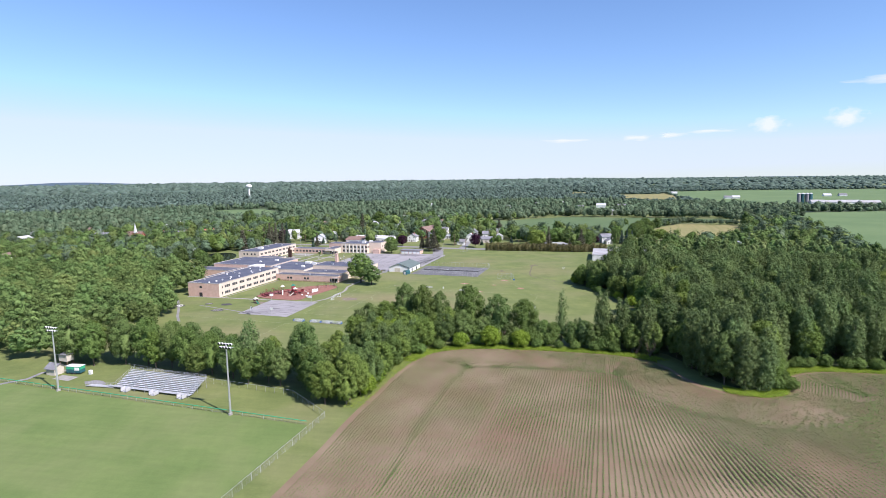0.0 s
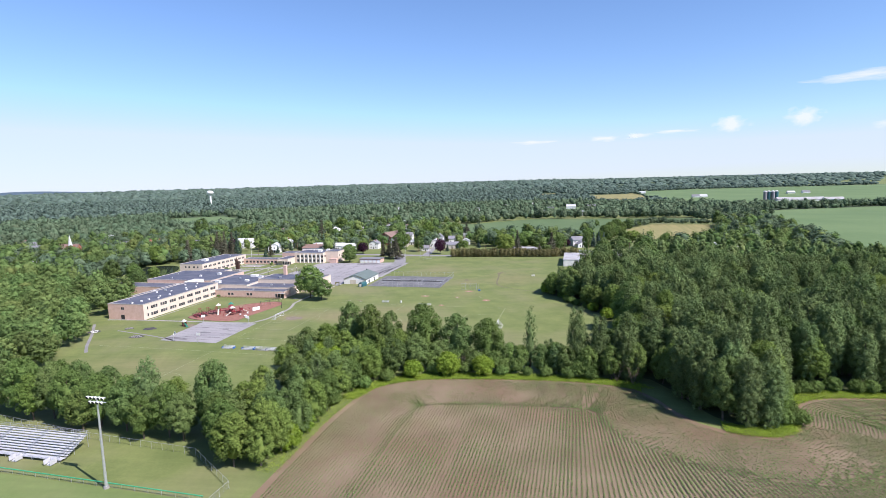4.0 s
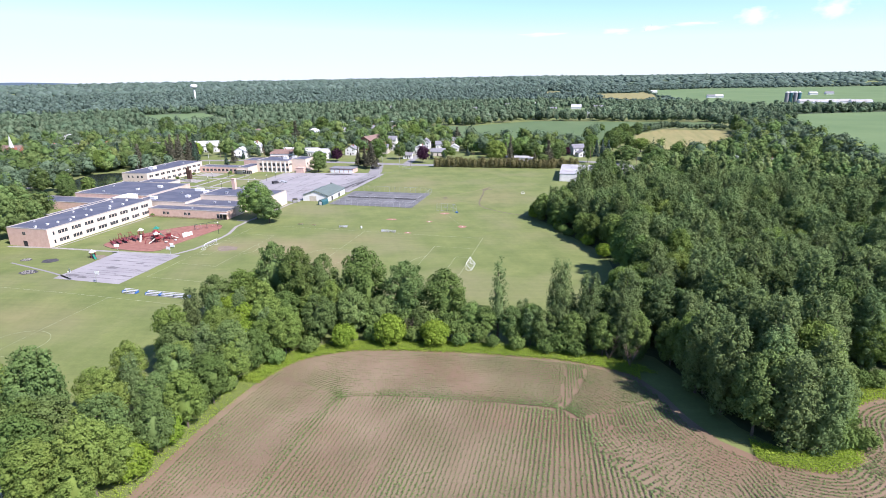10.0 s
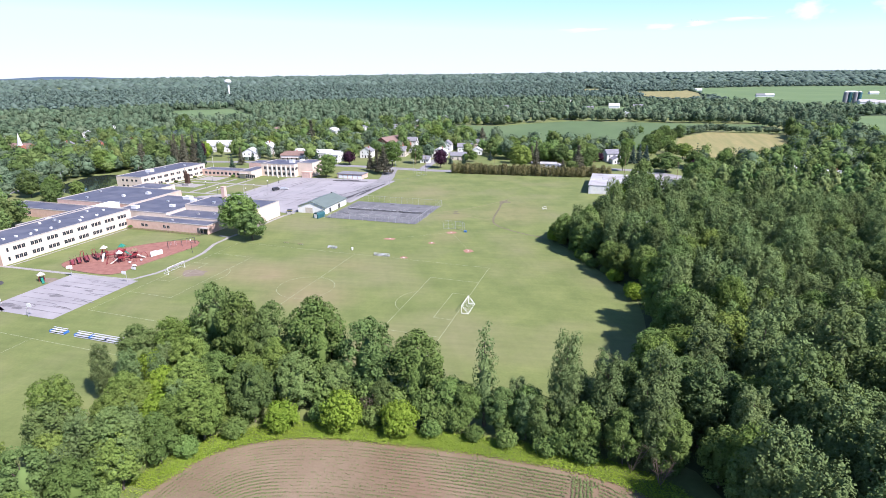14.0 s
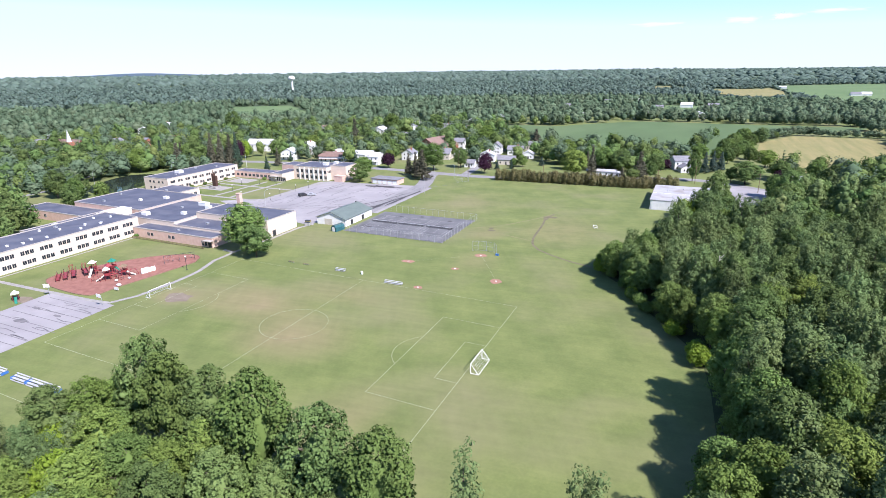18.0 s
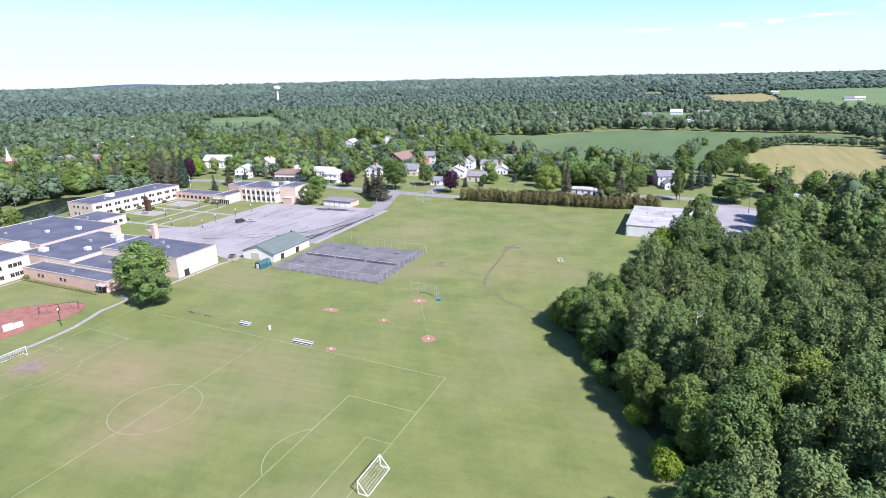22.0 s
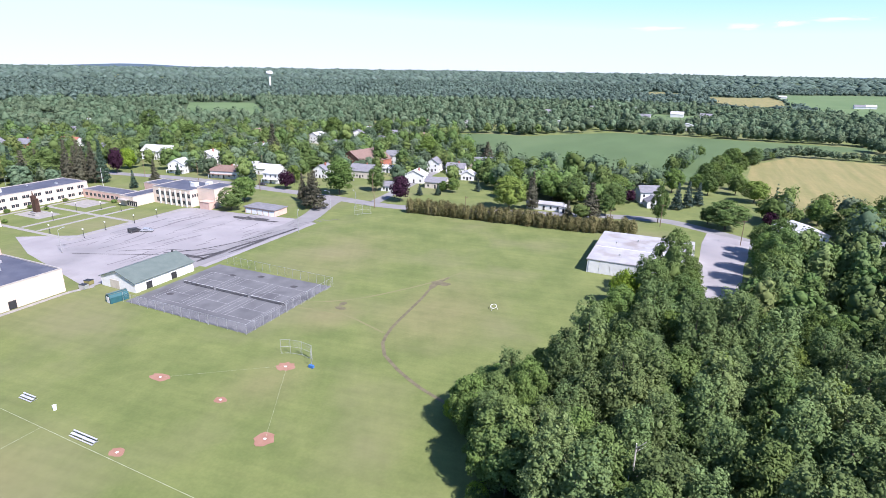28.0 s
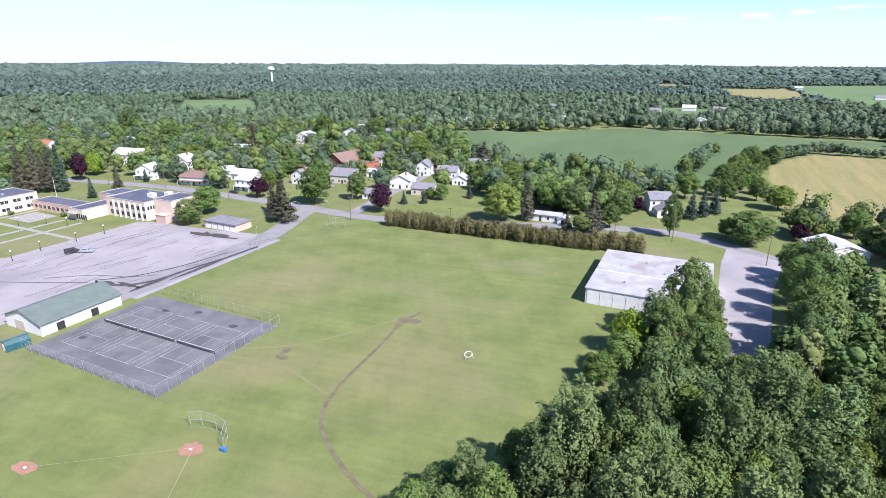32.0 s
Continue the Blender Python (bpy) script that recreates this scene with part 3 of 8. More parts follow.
def leaf_cards(centres, normals, size, r, loose=0.42):
    """Small four-cornered leaf sprays at the centres, facing roughly along the normals."""
    n = len(centres)
    nrm = normals / (np.linalg.norm(normals, axis=1, keepdims=True) + 1e-9) + r.normal(0, loose, (n, 3))
    nrm /= np.linalg.norm(nrm, axis=1, keepdims=True) + 1e-9
    ref = r.normal(0, 1, (n, 3))
    u = np.cross(nrm, ref)
    u /= np.linalg.norm(u, axis=1, keepdims=True) + 1e-9
    v = np.cross(nrm, u)
    s = size * r.uniform(0.6, 1.35, (n, 1))
    a, b = u * s, v * s * r.uniform(0.55, 0.9, (n, 1))
    lift = nrm * s * 0.25
    verts = np.stack([centres - a, centres - b + lift, centres + a, centres + b + lift], 1).reshape(-1, 3)
    return verts, np.arange(4 * n).reshape(-1, 4)


def unit_ball(fine):
    bm = bmesh.new()
    bmesh.ops.create_icosphere(bm, subdivisions=fine, radius=1)
    v = np.array([x.co for x in bm.verts])
    f = np.array([[x.index for x in q.verts] for q in bm.faces])
    bm.free()
    return v, f


BALLS = {k: unit_ball(k) for k in (1, 2)}


def crown_lobes(h, w, base, count, r, shape):
    """The leafy boughs of a crown from base*h to h: their centres and half axes."""
    k = np.arange(count)
    if shape == "round":
        up = 1.0 - 1.72 * (k + 0.5) / count + r.normal(0, 0.05, count)
        flat = np.sqrt(np.clip(1 - up * up, 0, 1))
        turn = k * 2.39996 + r.uniform(-0.45, 0.45, count)
        half, mid = h * (1 - base) / 2, h * (1 + base) / 2
        size = w * min(1.0, 2.35 / math.sqrt(count)) * 0.74 * r.uniform(0.72, 1.2, count)
        reach = r.uniform(0.84, 1.08, count)
        c = np.stack([flat * np.cos(turn) * (w - size) * reach, flat * np.sin(turn) * (w - size) * reach, mid + up * (half - size * 0.8) * r.uniform(0.92, 1.05, count)], 1)
        axes = np.stack([size, size, size * 0.88], 1)
    else:
        t = (k + 0.5) / count
        if shape == "cone":
            wide, long = w * (1.04 - t) ** 0.9, 0.55
        else:
            wide, long = w * np.clip(np.sin(np.pi * (0.2 + 0.66 * t)), 0.1, 1) ** 0.6, 1.25
        size = np.maximum(wide * min(1.0, 2.6 / math.sqrt(count)) * r.uniform(0.75, 1.2, count), 0.16 * w)
        turn = k * 2.39996 + r.uniform(-0.5, 0.5, count)
        out = np.maximum(wide - size, 0) * r.uniform(0.75, 1.15, count)
        c = np.stack([out * np.cos(turn), out * np.sin(turn), h * base + (h * (1 - base) - size * long * 0.9) * t + size * 0.3], 1)
        axes = np.stack([size, size, size * long], 1)
    return c, axes


def crown_arrays(h, w, base, count, lobes, size, seed, shape="round", fine=1, core=0.5, tufts=12, loose=0.42):
    """Boughs as rough inner masses, and tufts of leaf sprays over their outer sides."""
    r = np.random.default_rng(seed)
    c, axes = crown_lobes(h, w, base, lobes, r, shape)
    mid = np.array([0, 0, h * (base + (1 - base) * 0.42)])
    share = axes[:, 0] * axes[:, 2]
    which = r.choice(lobes, size=int(count * 1.9), p=share / share.sum())
    td = r.normal(0, 1, (lobes, tufts, 3))
    td[..., 2] += 0.25
    td /= np.linalg.norm(td, axis=2, keepdims=True)
    tr = r.uniform(0.86, 1.16, (lobes, tufts))
    pick = r.integers(tufts, size=len(which))
    d = td[which, pick] + r.normal(0, 0.3, (len(which), 3))
    d /= np.linalg.norm(d, axis=1, keepdims=True)
    near = np.sum(d * td[which, pick], 1)
    p = c[which] + d * axes[which] * (tr[which, pick] * (0.7 + 0.32 * near) * r.uniform(0.8, 1.12, len(which)))[:, None]
    # only the outer side of the joined boughs carries leaves
    deep = np.zeros(len(p), bool)
    for j in range(lobes):
        deep |= (which != j) & (np.sum(((p - c[j]) / axes[j]) ** 2, 1) < 0.5)
    keep = np.flatnonzero(~deep)[:count]
    p, d = p[keep], d[keep]
    p[:, 2] = np.maximum(p[:, 2], 0.15)
    out = p - mid
    out /= np.linalg.norm(out, axis=1, keepdims=True) + 1e-9
    v, f = leaf_cards(p, d * 0.8 + out * 0.45 + np.array([0, 0, 0.15]), size, r, loose)
    bv, bf = BALLS[fine]
    cv = (c[:, None] + bv[None] * axes[:, None] * core * r.uniform(0.84, 1.14, (lobes, len(bv), 1))).reshape(-1, 3)
    cv[:, 2] = np.maximum(cv[:, 2], 0.1)
    cf = (bf[None] + (np.arange(lobes) * len(bv))[:, None, None]).reshape(-1, 3)
    # a spindle closes the middle of the crown
    sv = bv * np.array([w * 0.42, w * 0.42, h * (1 - base) * 0.32]) * r.uniform(0.85, 1.1, (len(bv), 1)) + mid
    if shape == "cone":
        sv[:, :2] *= np.clip(1.1 - sv[:, 2:3] / h, 0.05, 1)
    sv[:, 2] = np.maximum(sv[:, 2], 0.1)
    return np.concatenate([v, cv, sv]), f, np.concatenate([cf + len(v), bf + len(v) + len(cv)])


def trunk_mesh(h, base, r0, seed, limbs=6, w=3.0):
    rnd = random.Random(seed)
    bm = bmesh.new()
    top = h * 0.82
    lean = (rnd.uniform(-0.3, 0.3), rnd.uniform(-0.3, 0.3))
    mid = (lean[0], lean[1], h * 0.4)
    add_rod(bm, (0, 0, -0.1), mid, r0, r0 * 0.65, 8)
    add_rod(bm, mid, (lean[0] * 1.5, lean[1] * 1.5, top), r0 * 0.65, r0 * 0.15, 7)
    for k in range(limbs):
        a, t = rnd.uniform(0, math.tau), rnd.uniform(max(base * 0.9, 0.12), 0.75)
        p = Vector((lean[0] * t * 1.5, lean[1] * t * 1.5, h * t))
        e = p + Vector((math.cos(a) * w * 0.75, math.sin(a) * w * 0.75, h * rnd.uniform(0.08, 0.16)))
        add_rod(bm, p, e, r0 * 0.3, r0 * 0.06, 5)
    me = bpy.data.meshes.new("trunk")
    bm.to_mesh(me)
    bm.free()
    me.materials.append(M["bark"])
    return me


def crown_mesh(kind, h, w, base, count, lobes, size, seed, shape, core=0.5):
    v, f, cf = crown_arrays(h, w, base, count, lobes, size, seed, shape, 2, core, 22)
    return array_mesh("crown", v, [f, cf], LEAF[kind])


TREE_KINDS = {
    # kind: (leaf, height, half width, crown base, leaves, boughs, leaf size, shape)
    "maple": ("maple", 14.0, 5.0, 0.06, 7800, 44, 0.188, "round"),
    "oak": ("oak", 16.0, 5.4, 0.06, 8200, 50, 0.198, "round"),
    "poplar": ("poplar", 18.0, 3.5, 0.04, 7800, 48, 0.16, "column"),
    "lime": ("lime", 6.5, 3.6, 0.0, 3600, 34, 0.18, "round"),
    "spruce": ("spruce", 15.0, 3.4, 0.03, 2400, 46, 0.28, "cone"),
    "blue_spruce": ("blue_spruce", 12.0, 3.0, 0.02, 2000, 40, 0.26, "cone"),
    "purple": ("purple", 9.0, 4.2, 0.05, 2400, 28, 0.24, "round"),
    "cedar": ("cedar", 6.8, 2.4, 0.0, 1700, 22, 0.20, "column"),
    "pine": ("pine", 17.0, 3.9, 0.06, 3000, 52, 0.25, "cone"),
    "sapling": ("poplar", 20.0, 2.6, 0.05, 2000, 24, 0.19, "column"),
    "shrub": ("maple", 4.5, 2.8, 0.0, 2000, 24, 0.18, "round"),
    "lush": ("lush", 15.0, 5.0, 0.05, 7800, 44, 0.188, "round"),
}
PROTO = {}
for _kind, (_leaf, _h, _w, _b, _n, _c, _s, _shape) in TREE_KINDS.items():
    PROTO[_kind] = [(crown_mesh(_leaf, _h, _w, _b, _n, _c, _s, 11 * k + len(_kind) * 7, _shape, 0.3 if _kind == "sapling" else 0.43), trunk_mesh(_h, _b, 0.018 * _h, k + 3, 7, _w)) for k in range(4 if _kind in ("maple", "oak", "poplar", "lush") else 2)]
LABELS = {
    "maple": "broad dark green maple tree with a dense crown", "oak": "large spreading green deciduous tree", "poplar": "tall slim grey-green poplar tree",
    "lime": "low rounded bright yellow-green shrub tree", "spruce": "dark green conical spruce tree", "blue_spruce": "blue-green conical spruce on a lawn",
    "purple": "round purple-leaved tree in a garden", "cedar": "olive-brown clipped cedar of the boundary hedge", "pine": "tall brownish green pine tree", "sapling": "tall thin straggly tree with open crown", "shrub": "dense low green shrub under trees", "lush": "broad fresh yellow-green tree with a leafy crown",
}


NAMES = {"maple": "maple_tree", "oak": "oak_tree", "poplar": "poplar_tree", "lime": "bright_shrub", "spruce": "spruce_tree", "blue_spruce": "spruce_tree", "purple": "purple_tree", "cedar": "cedar_tree", "pine": "pine_tree", "sapling": "thin_tree", "shrub": "shrub", "lush": "leafy_tree"}


def tree(kind, x, y, s=1.0, tall=1.0, group="", label=""):
    ob = thing(NAMES[kind], label or LABELS[kind], "shrub" if kind in ("shrub",) else "tree", group)
    crown, trunk = PROTO[kind][rng.integers(len(PROTO[kind]))]
    part("trunk", trunk, None, ob)
    part("crown", crown, None, ob)
    ob.matrix_world = pose(x, y, 0, 0, 0, float(rng.uniform(0, 360))) @ Matrix.Diagonal((s, s, s * tall, 1))
    return ob


def stuff_trees(name, spots, label, kinds, count, lobes, size, mat=None, core=0.7, tufts=9):
    """Many joined trees as one mesh: spots are rows of x, y, z, scale, height factor, kind index."""
    protos = [crown_arrays(h, w, base, count, lobes, size, 100 + 7 * k + j, shape, 1, core, tufts, 0.26) for k, (h, w, base, shape) in enumerate(kinds) for j in range(4)]
    vs, qs, ts, tones, off = [], [], [], [], 0
    for x, y, z, s, tall, k in spots:
        v, f, cf = protos[int(k) * 4 + rng.integers(4)]
        a = rng.uniform(0, math.tau)
        ca, sa = math.cos(a), math.sin(a)
        vs.append(np.stack([(v[:, 0] * ca - v[:, 1] * sa) * s + x, (v[:, 0] * sa + v[:, 1] * ca) * s + y, v[:, 2] * s * tall + z], 1))
        qs.append(f + off)
        ts.append(cf + off)
        off += len(v)
        vivid = rng.uniform() < 0.1
        tones.append(np.tile([rng.uniform(-0.02, 0.14) if vivid else rng.uniform(-0.3, 0.2), rng.uniform(-0.028, -0.01) if vivid else rng.uniform(-0.012, 0.02), 0.0], (len(v), 1)))
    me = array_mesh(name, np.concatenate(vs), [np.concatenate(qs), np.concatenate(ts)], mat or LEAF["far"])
    tone = me.attributes.new("tone", "FLOAT_VECTOR", "POINT")
    tone.data.foreach_set("vector", np.concatenate(tones).astype(np.float32).ravel())
    return tagged(new(name, me), label, "trees", kind="stuff")


def scatter(poly, spacing, jitter=0.35):
    """Places over a polygon on a jittered grid."""
    xs, ys = [p[0] for p in poly], [p[1] for p in poly]
    out, row = [], 0
    y = min(ys)
    while y < max(ys):
        x = min(xs) + (spacing / 2 if row % 2 else 0)
        while x < max(xs):
            px, py = x + rng.uniform(-jitter, jitter) * spacing, y + rng.uniform(-jitter, jitter) * spacing
            if inside(px, py, poly):
                out.append((px, py))
            x += spacing
        y += spacing * 0.87
        row += 1
    return out


# the tree line between the ploughed field and the school's playing field
G_LINE = "trees along the field edge"
LINE_SPOTS = [
    ("oak", -45.5, -47, 1.05, 1.2), ("maple", -37, -50, 1.1, 1.3), ("oak", -31, -47, 0.95, 1.12), ("maple", -17.3, -50, 1.3, 1.17), ("oak", -5.6, -50, 1.15, 0.97),
    ("maple", 5.2, -50, 1.2, 0.99), ("maple", 13, -53, 0.75, 0.9), ("sapling", 19.6, -53, 1.0, 1.1), ("poplar", 34.6, -53, 0.95, 1.3), ("poplar", 41.4, -53, 1.0, 1.08),
    ("poplar", 48, -54, 0.95, 0.95), ("oak", -55, -113, 0.95, 1.3), ("lush", -24.5, -54, 0.85, 1.0), ("oak", -11, -54, 0.75, 0.8), ("lush", -29, -58, 0.75, 0.95),
    ("maple", 16.8, -54, 0.6, 1.1), ("oak", 23, -54, 0.6, 1.0), ("maple", 28, -53, 0.7, 1.05), ("oak", 31, -55.5, 0.65, 0.95), ("maple", 38, -56, 0.72, 1.0),
    ("maple", 45, -57, 0.72, 1.1), ("poplar", 25.5, -51, 0.65, 0.9), ("maple", 52, -57, 0.8, 1.1), ("poplar", 37, -50, 0.75, 0.95), ("oak", 0, -55, 0.6, 0.8),
    ("maple", -66, -117, 0.85, 1.25), ("poplar", -76, -112, 1.0, 1.05), ("oak", -80, -116, 0.8, 1.1), ("maple", -89, -115, 0.9, 1.2), ("maple", -72, -119, 0.75, 1.1), ("maple", -84, -110, 0.85, 1.1),
]
LINE_SPOTS += [
    ("oak", -61, -118, 0.75, 1.05), ("maple", -60, -109, 0.85, 1.2), ("lush", -69, -110, 0.8, 1.1), ("maple", -92, -118, 0.8, 1.0), ("oak", -102, -109, 0.85, 1.15), ("lush", -112, -115, 0.8, 1.1), ("maple", -121, -109, 0.9, 1.2), ("oak", -131, -111, 0.85, 1.2), ("lush", -141, -113, 0.9, 1.1), ("maple", -50, -119, 0.85, 1.2), ("maple", -98, -116, 0.95, 1.2), ("oak", -107, -113, 0.85, 1.2), ("maple", -117, -113, 1.0, 1.25), ("oak", -126, -114, 0.9, 1.15), ("maple", -136, -118, 0.95, 1.2),
    ("oak", -146, -118, 0.95, 1.1), ("maple", -112, -106, 0.9, 1.15), ("oak", -93, -108, 0.8, 1.1), ("maple", 60, -58, 0.8, 1.0), ("oak", 63, -66, 0.8, 1.1),
    ("maple", 68, -74, 0.85, 1.1), ("poplar", 50, -57, 0.9, 0.95), ("poplar", 63.5, -69, 1.08, 1.05), ("poplar", 67, -76, 1.12, 1.05), ("oak", 71, -82, 0.95, 1.12), ("poplar", 76, -85, 1.1, 0.95), ("poplar", 81, -85, 1.05, 0.88), ("oak", 74.5, -77, 1.0, 1.15), ("lush", 84, -79, 0.85, 1.0), ("lush", -29, -71, 0.62, 0.95), ("lush", -33, -74, 0.7, 1.0), ("maple", -31.9, -80, 0.72, 1.0), ("lush", -32.9, -87, 0.8, 1.0), ("maple", -32.9, -95, 0.78, 1.1), ("lush", -32.9, -103, 0.78, 1.05), ("oak", -32.9, -111, 0.68, 1.0), ("lush", -33.4, -119, 0.78, 0.95), ("lush", -34.4, -126, 0.72, 0.95), ("lush", -41, -80, 0.8, 1.05), ("maple", -45, -124, 0.9, 1.15), ("lime", -17, -65, 1.00, 0.9), ("lime", -6, -62, 1.19, 1.05), ("lime", 5, -60, 1.06, 1.0),
    ("lime", -32.5, -117, 1.00, 1.0), ("lime", -33, -108, 0.88, 1.0), ("lime", -40, -72, 1.12, 1.1), ("lime", -52, -60, 1.12, 1.2), ("lime", -44, -66, 1.12, 1.3),
]
LINE_SPOTS += [
    ("shrub", -24, -70, 0.9, 1.0), ("shrub", 11, -59, 0.8, 1.0), ("shrub", 19, -58, 0.7, 1.0), ("shrub", 25, -58, 0.8, 1.0), ("shrub", 32, -58, 0.9, 1.0),
    ("shrub", 39, -58, 0.9, 1.0), ("shrub", -33, -90, 0.8, 1.0), ("shrub", -34, -98, 0.8, 1.0), ("shrub", 52, -57, 1.0, 1.0), ("shrub", -1, -59, 0.9, 1.0), ("shrub", -11, -61, 0.9, 1.0), ("shrub", -29, -77, 0.9, 1.0), ("shrub", 15, -56, 1.0, 1.2),
    ("shrub", 24, -54, 1.0, 1.3), ("shrub", -20, -58, 1.2, 1.2), ("shrub", -13, -56, 1.3, 1.2), ("shrub", -8, -57, 1.1, 1.2), ("shrub", 2, -55, 1.3, 1.1), ("shrub", 8.5, -55, 1.3, 1.2),
    ("shrub", -26, -62, 1.2, 1.2), ("shrub", -36, -57, 1.4, 1.3), ("shrub", -31, -55, 1.4, 1.3), ("shrub", 12, -56, 1.1, 1.0), ("shrub", 35, -57, 1.1, 1.2), ("shrub", -4, -54, 1.3, 1.2), ("shrub", -17, -54, 1.4, 1.2), ("shrub", -42, -60, 1.4, 1.4), ("shrub", -25, -66, 1.1, 1.1),
]
for _k, _x, _y, _s, _t in LINE_SPOTS:
    tree(_k, _x, _y, _s, _t, G_LINE)
for _x, _y in scatter(LINE, 7.4):
    if all((_x - q[1]) ** 2 + (_y - q[2]) ** 2 > 30 for q in LINE_SPOTS[:15]):
        _k = ("maple", "oak", "lush", "maple", "poplar")[rng.integers(5)] if _y > -62 else ("lush", "lush", "oak", "poplar")[rng.integers(4)]
        low = 0.86 if _x > 6 else (1.0 if _y < -80 else 0.92)
        tree(_k, _x, _y, float(rng.uniform(0.72, 0.95)) * (0.85 if _k == "poplar" else 1.0), low * float(rng.uniform(0.9, 1.1)), G_LINE)

def edge_to(x, y, line):
    best = 1e9
    for (ax, ay), (bx, by) in zip(line, line[1:]):
        dx, dy = bx - ax, by - ay
        t = min(max(((x - ax) * dx + (y - ay) * dy) / (dx * dx + dy * dy), 0), 1)
        best = min(best, math.hypot(x - ax - t * dx, y - ay - t * dy))
    return best


# the wood: singly where it borders the lawn and the field, joined farther in
wood_spots = scatter(WOODS, 7.0, 0.4)
near_wood, mid_wood, far_wood = [], [], []
for _x, _y in wood_spots:
    rim = edge_to(_x, _y, LAWN_EDGE) < 9.5 and _y < 125 or (_y < -64 and _x < 90 and edge_to(_x, _y, WOODS[:8]) < 8)
    (near_wood if rim else mid_wood if _x < 62 + 0.40 * (_y + 240) and math.hypot(_x - 40, _y + 110) < 240 else far_wood).append((_x, _y))


for _x, _y in near_wood:
    _e = edge_to(_x, _y, LAWN_EDGE)
    _low = 0.52 if _e < 4 else (0.78 if _e < 8 else 1.0)
    if _y < 72:
        _low = 0.82 if _e < 3 else 1.0
    _k = ("poplar", "maple", "poplar", "oak", "poplar", "lush")[rng.integers(6)] if _e > 4 else ("maple", "oak", "maple", "poplar")[rng.integers(4)]
    tree(_k, _x, _y, float(rng.uniform(0.85, 1.15)) * (0.5 + 0.5 * _low), _low ** 0.5 * float(rng.uniform(0.85, 1.15)) * (1.0 if _k != "maple" else 1.1), "trees of the wood")
for _x, _y in EDGE:
    if _x > 84:
        for _ in range(2):
            tree("shrub", _x + float(rng.uniform(-2.4, 2.4)) * (1 if _x < 86 else 0.8), _y + 3.6 + float(rng.uniform(-0.8, 1.4)), float(rng.uniform(0.6, 0.95)), 1.0, "shrubs at the edge of the wood") if _x < 130 else None
for _k in range(34):
    _t = rng.uniform(0, len(LAWN_EDGE) - 1.001)
    _a, _b = LAWN_EDGE[int(_t)], LAWN_EDGE[int(_t) + 1]
    _f = _t - int(_t)
    tree(("shrub", "lime", "shrub")[_k % 3], _a[0] + (_b[0] - _a[0]) * _f + float(rng.uniform(-2, 1)), _a[1] + (_b[1] - _a[1]) * _f, float(rng.uniform(0.5, 0.85)), 1.0, "shrubs at the edge of the wood")
def wood_spot(p):
    return [(x, y, 0, rng.uniform(0.78, 1.1), rng.uniform(0.85, 1.18), rng.integers(2)) for x, y in p]


rng.shuffle(mid_wood)
for _x, _y in mid_wood:
    _k = ("poplar", "poplar", "poplar", "oak", "poplar", "maple", "poplar", "lush")[rng.integers(8)]
    _s = float(rng.uniform(0.82, 1.2)) * (1.12 if _k == "poplar" else 0.92)
    tree(_k, _x, _y, _s, float(rng.uniform(0.82, 1.12)) * (0.95 if _k == "poplar" else 1.15), "trees of the wood")
rng.shuffle(far_wood)
half = len(far_wood) // 2
stuff_trees("far_wood_poplars", wood_spot(far_wood[:half]), "slim poplars deeper in the wood", [(18, 3.6, 0.15, "column"), (17, 4.0, 0.15, "column")], 430, 14, 0.42, LEAF["poplar"])
stuff_trees("far_wood_maples", wood_spot(far_wood[half:]), "round green crowns deeper in the wood", [(16, 4.6, 0.2, "round"), (15, 4.9, 0.2, "round")], 430, 14, 0.44, LEAF["oak"])

# the wood west of the stadium and the school
west = scatter([(-330, -125), (-150, -124), (-150, -75), (-165, -60), (-160, -48), (-185, -28), (-196, -12), (-200, 20), (-226, 38), (-262, 52), (-300, 46), (-420, 12), (-420, -125)], 9.8, 0.42)
stuff_trees("west_wood", [(x, y, 0, rng.uniform(0.85, 1.25), rng.uniform(0.72, 1.02), rng.integers(2)) for x, y in west], "dense dark green deciduous wood beside the school",
            [(15, 5.0, 0.1, "round"), (14, 4.6, 0.08, "round")], 880, 20, 0.3, LEAF["oak"], 0.56, 12)
# hedge of cedars along the playing field
hx = -66.0
while hx < 36:
    tree("cedar", hx, 216 + 0.06 * hx + (hx > 10) * (hx - 10) * 0.12 + float(rng.uniform(-0.7, 0.7)), float(rng.uniform(0.9, 1.15)), 1.0, "cedar hedge")
    hx += 3.1
# the pair by the school
tree("maple", -110.5, 46.5, 1.75, 0.74, label="large round maple beside the school wall")
tree("oak", -101, 41, 1.2, 0.64, label="smaller spreading tree beside the school wall")
# town, middle distance and far woods


def free_of_fields(x, y):
    for p in CLEAR:
        if inside(x, y, p):
            return False
    return True


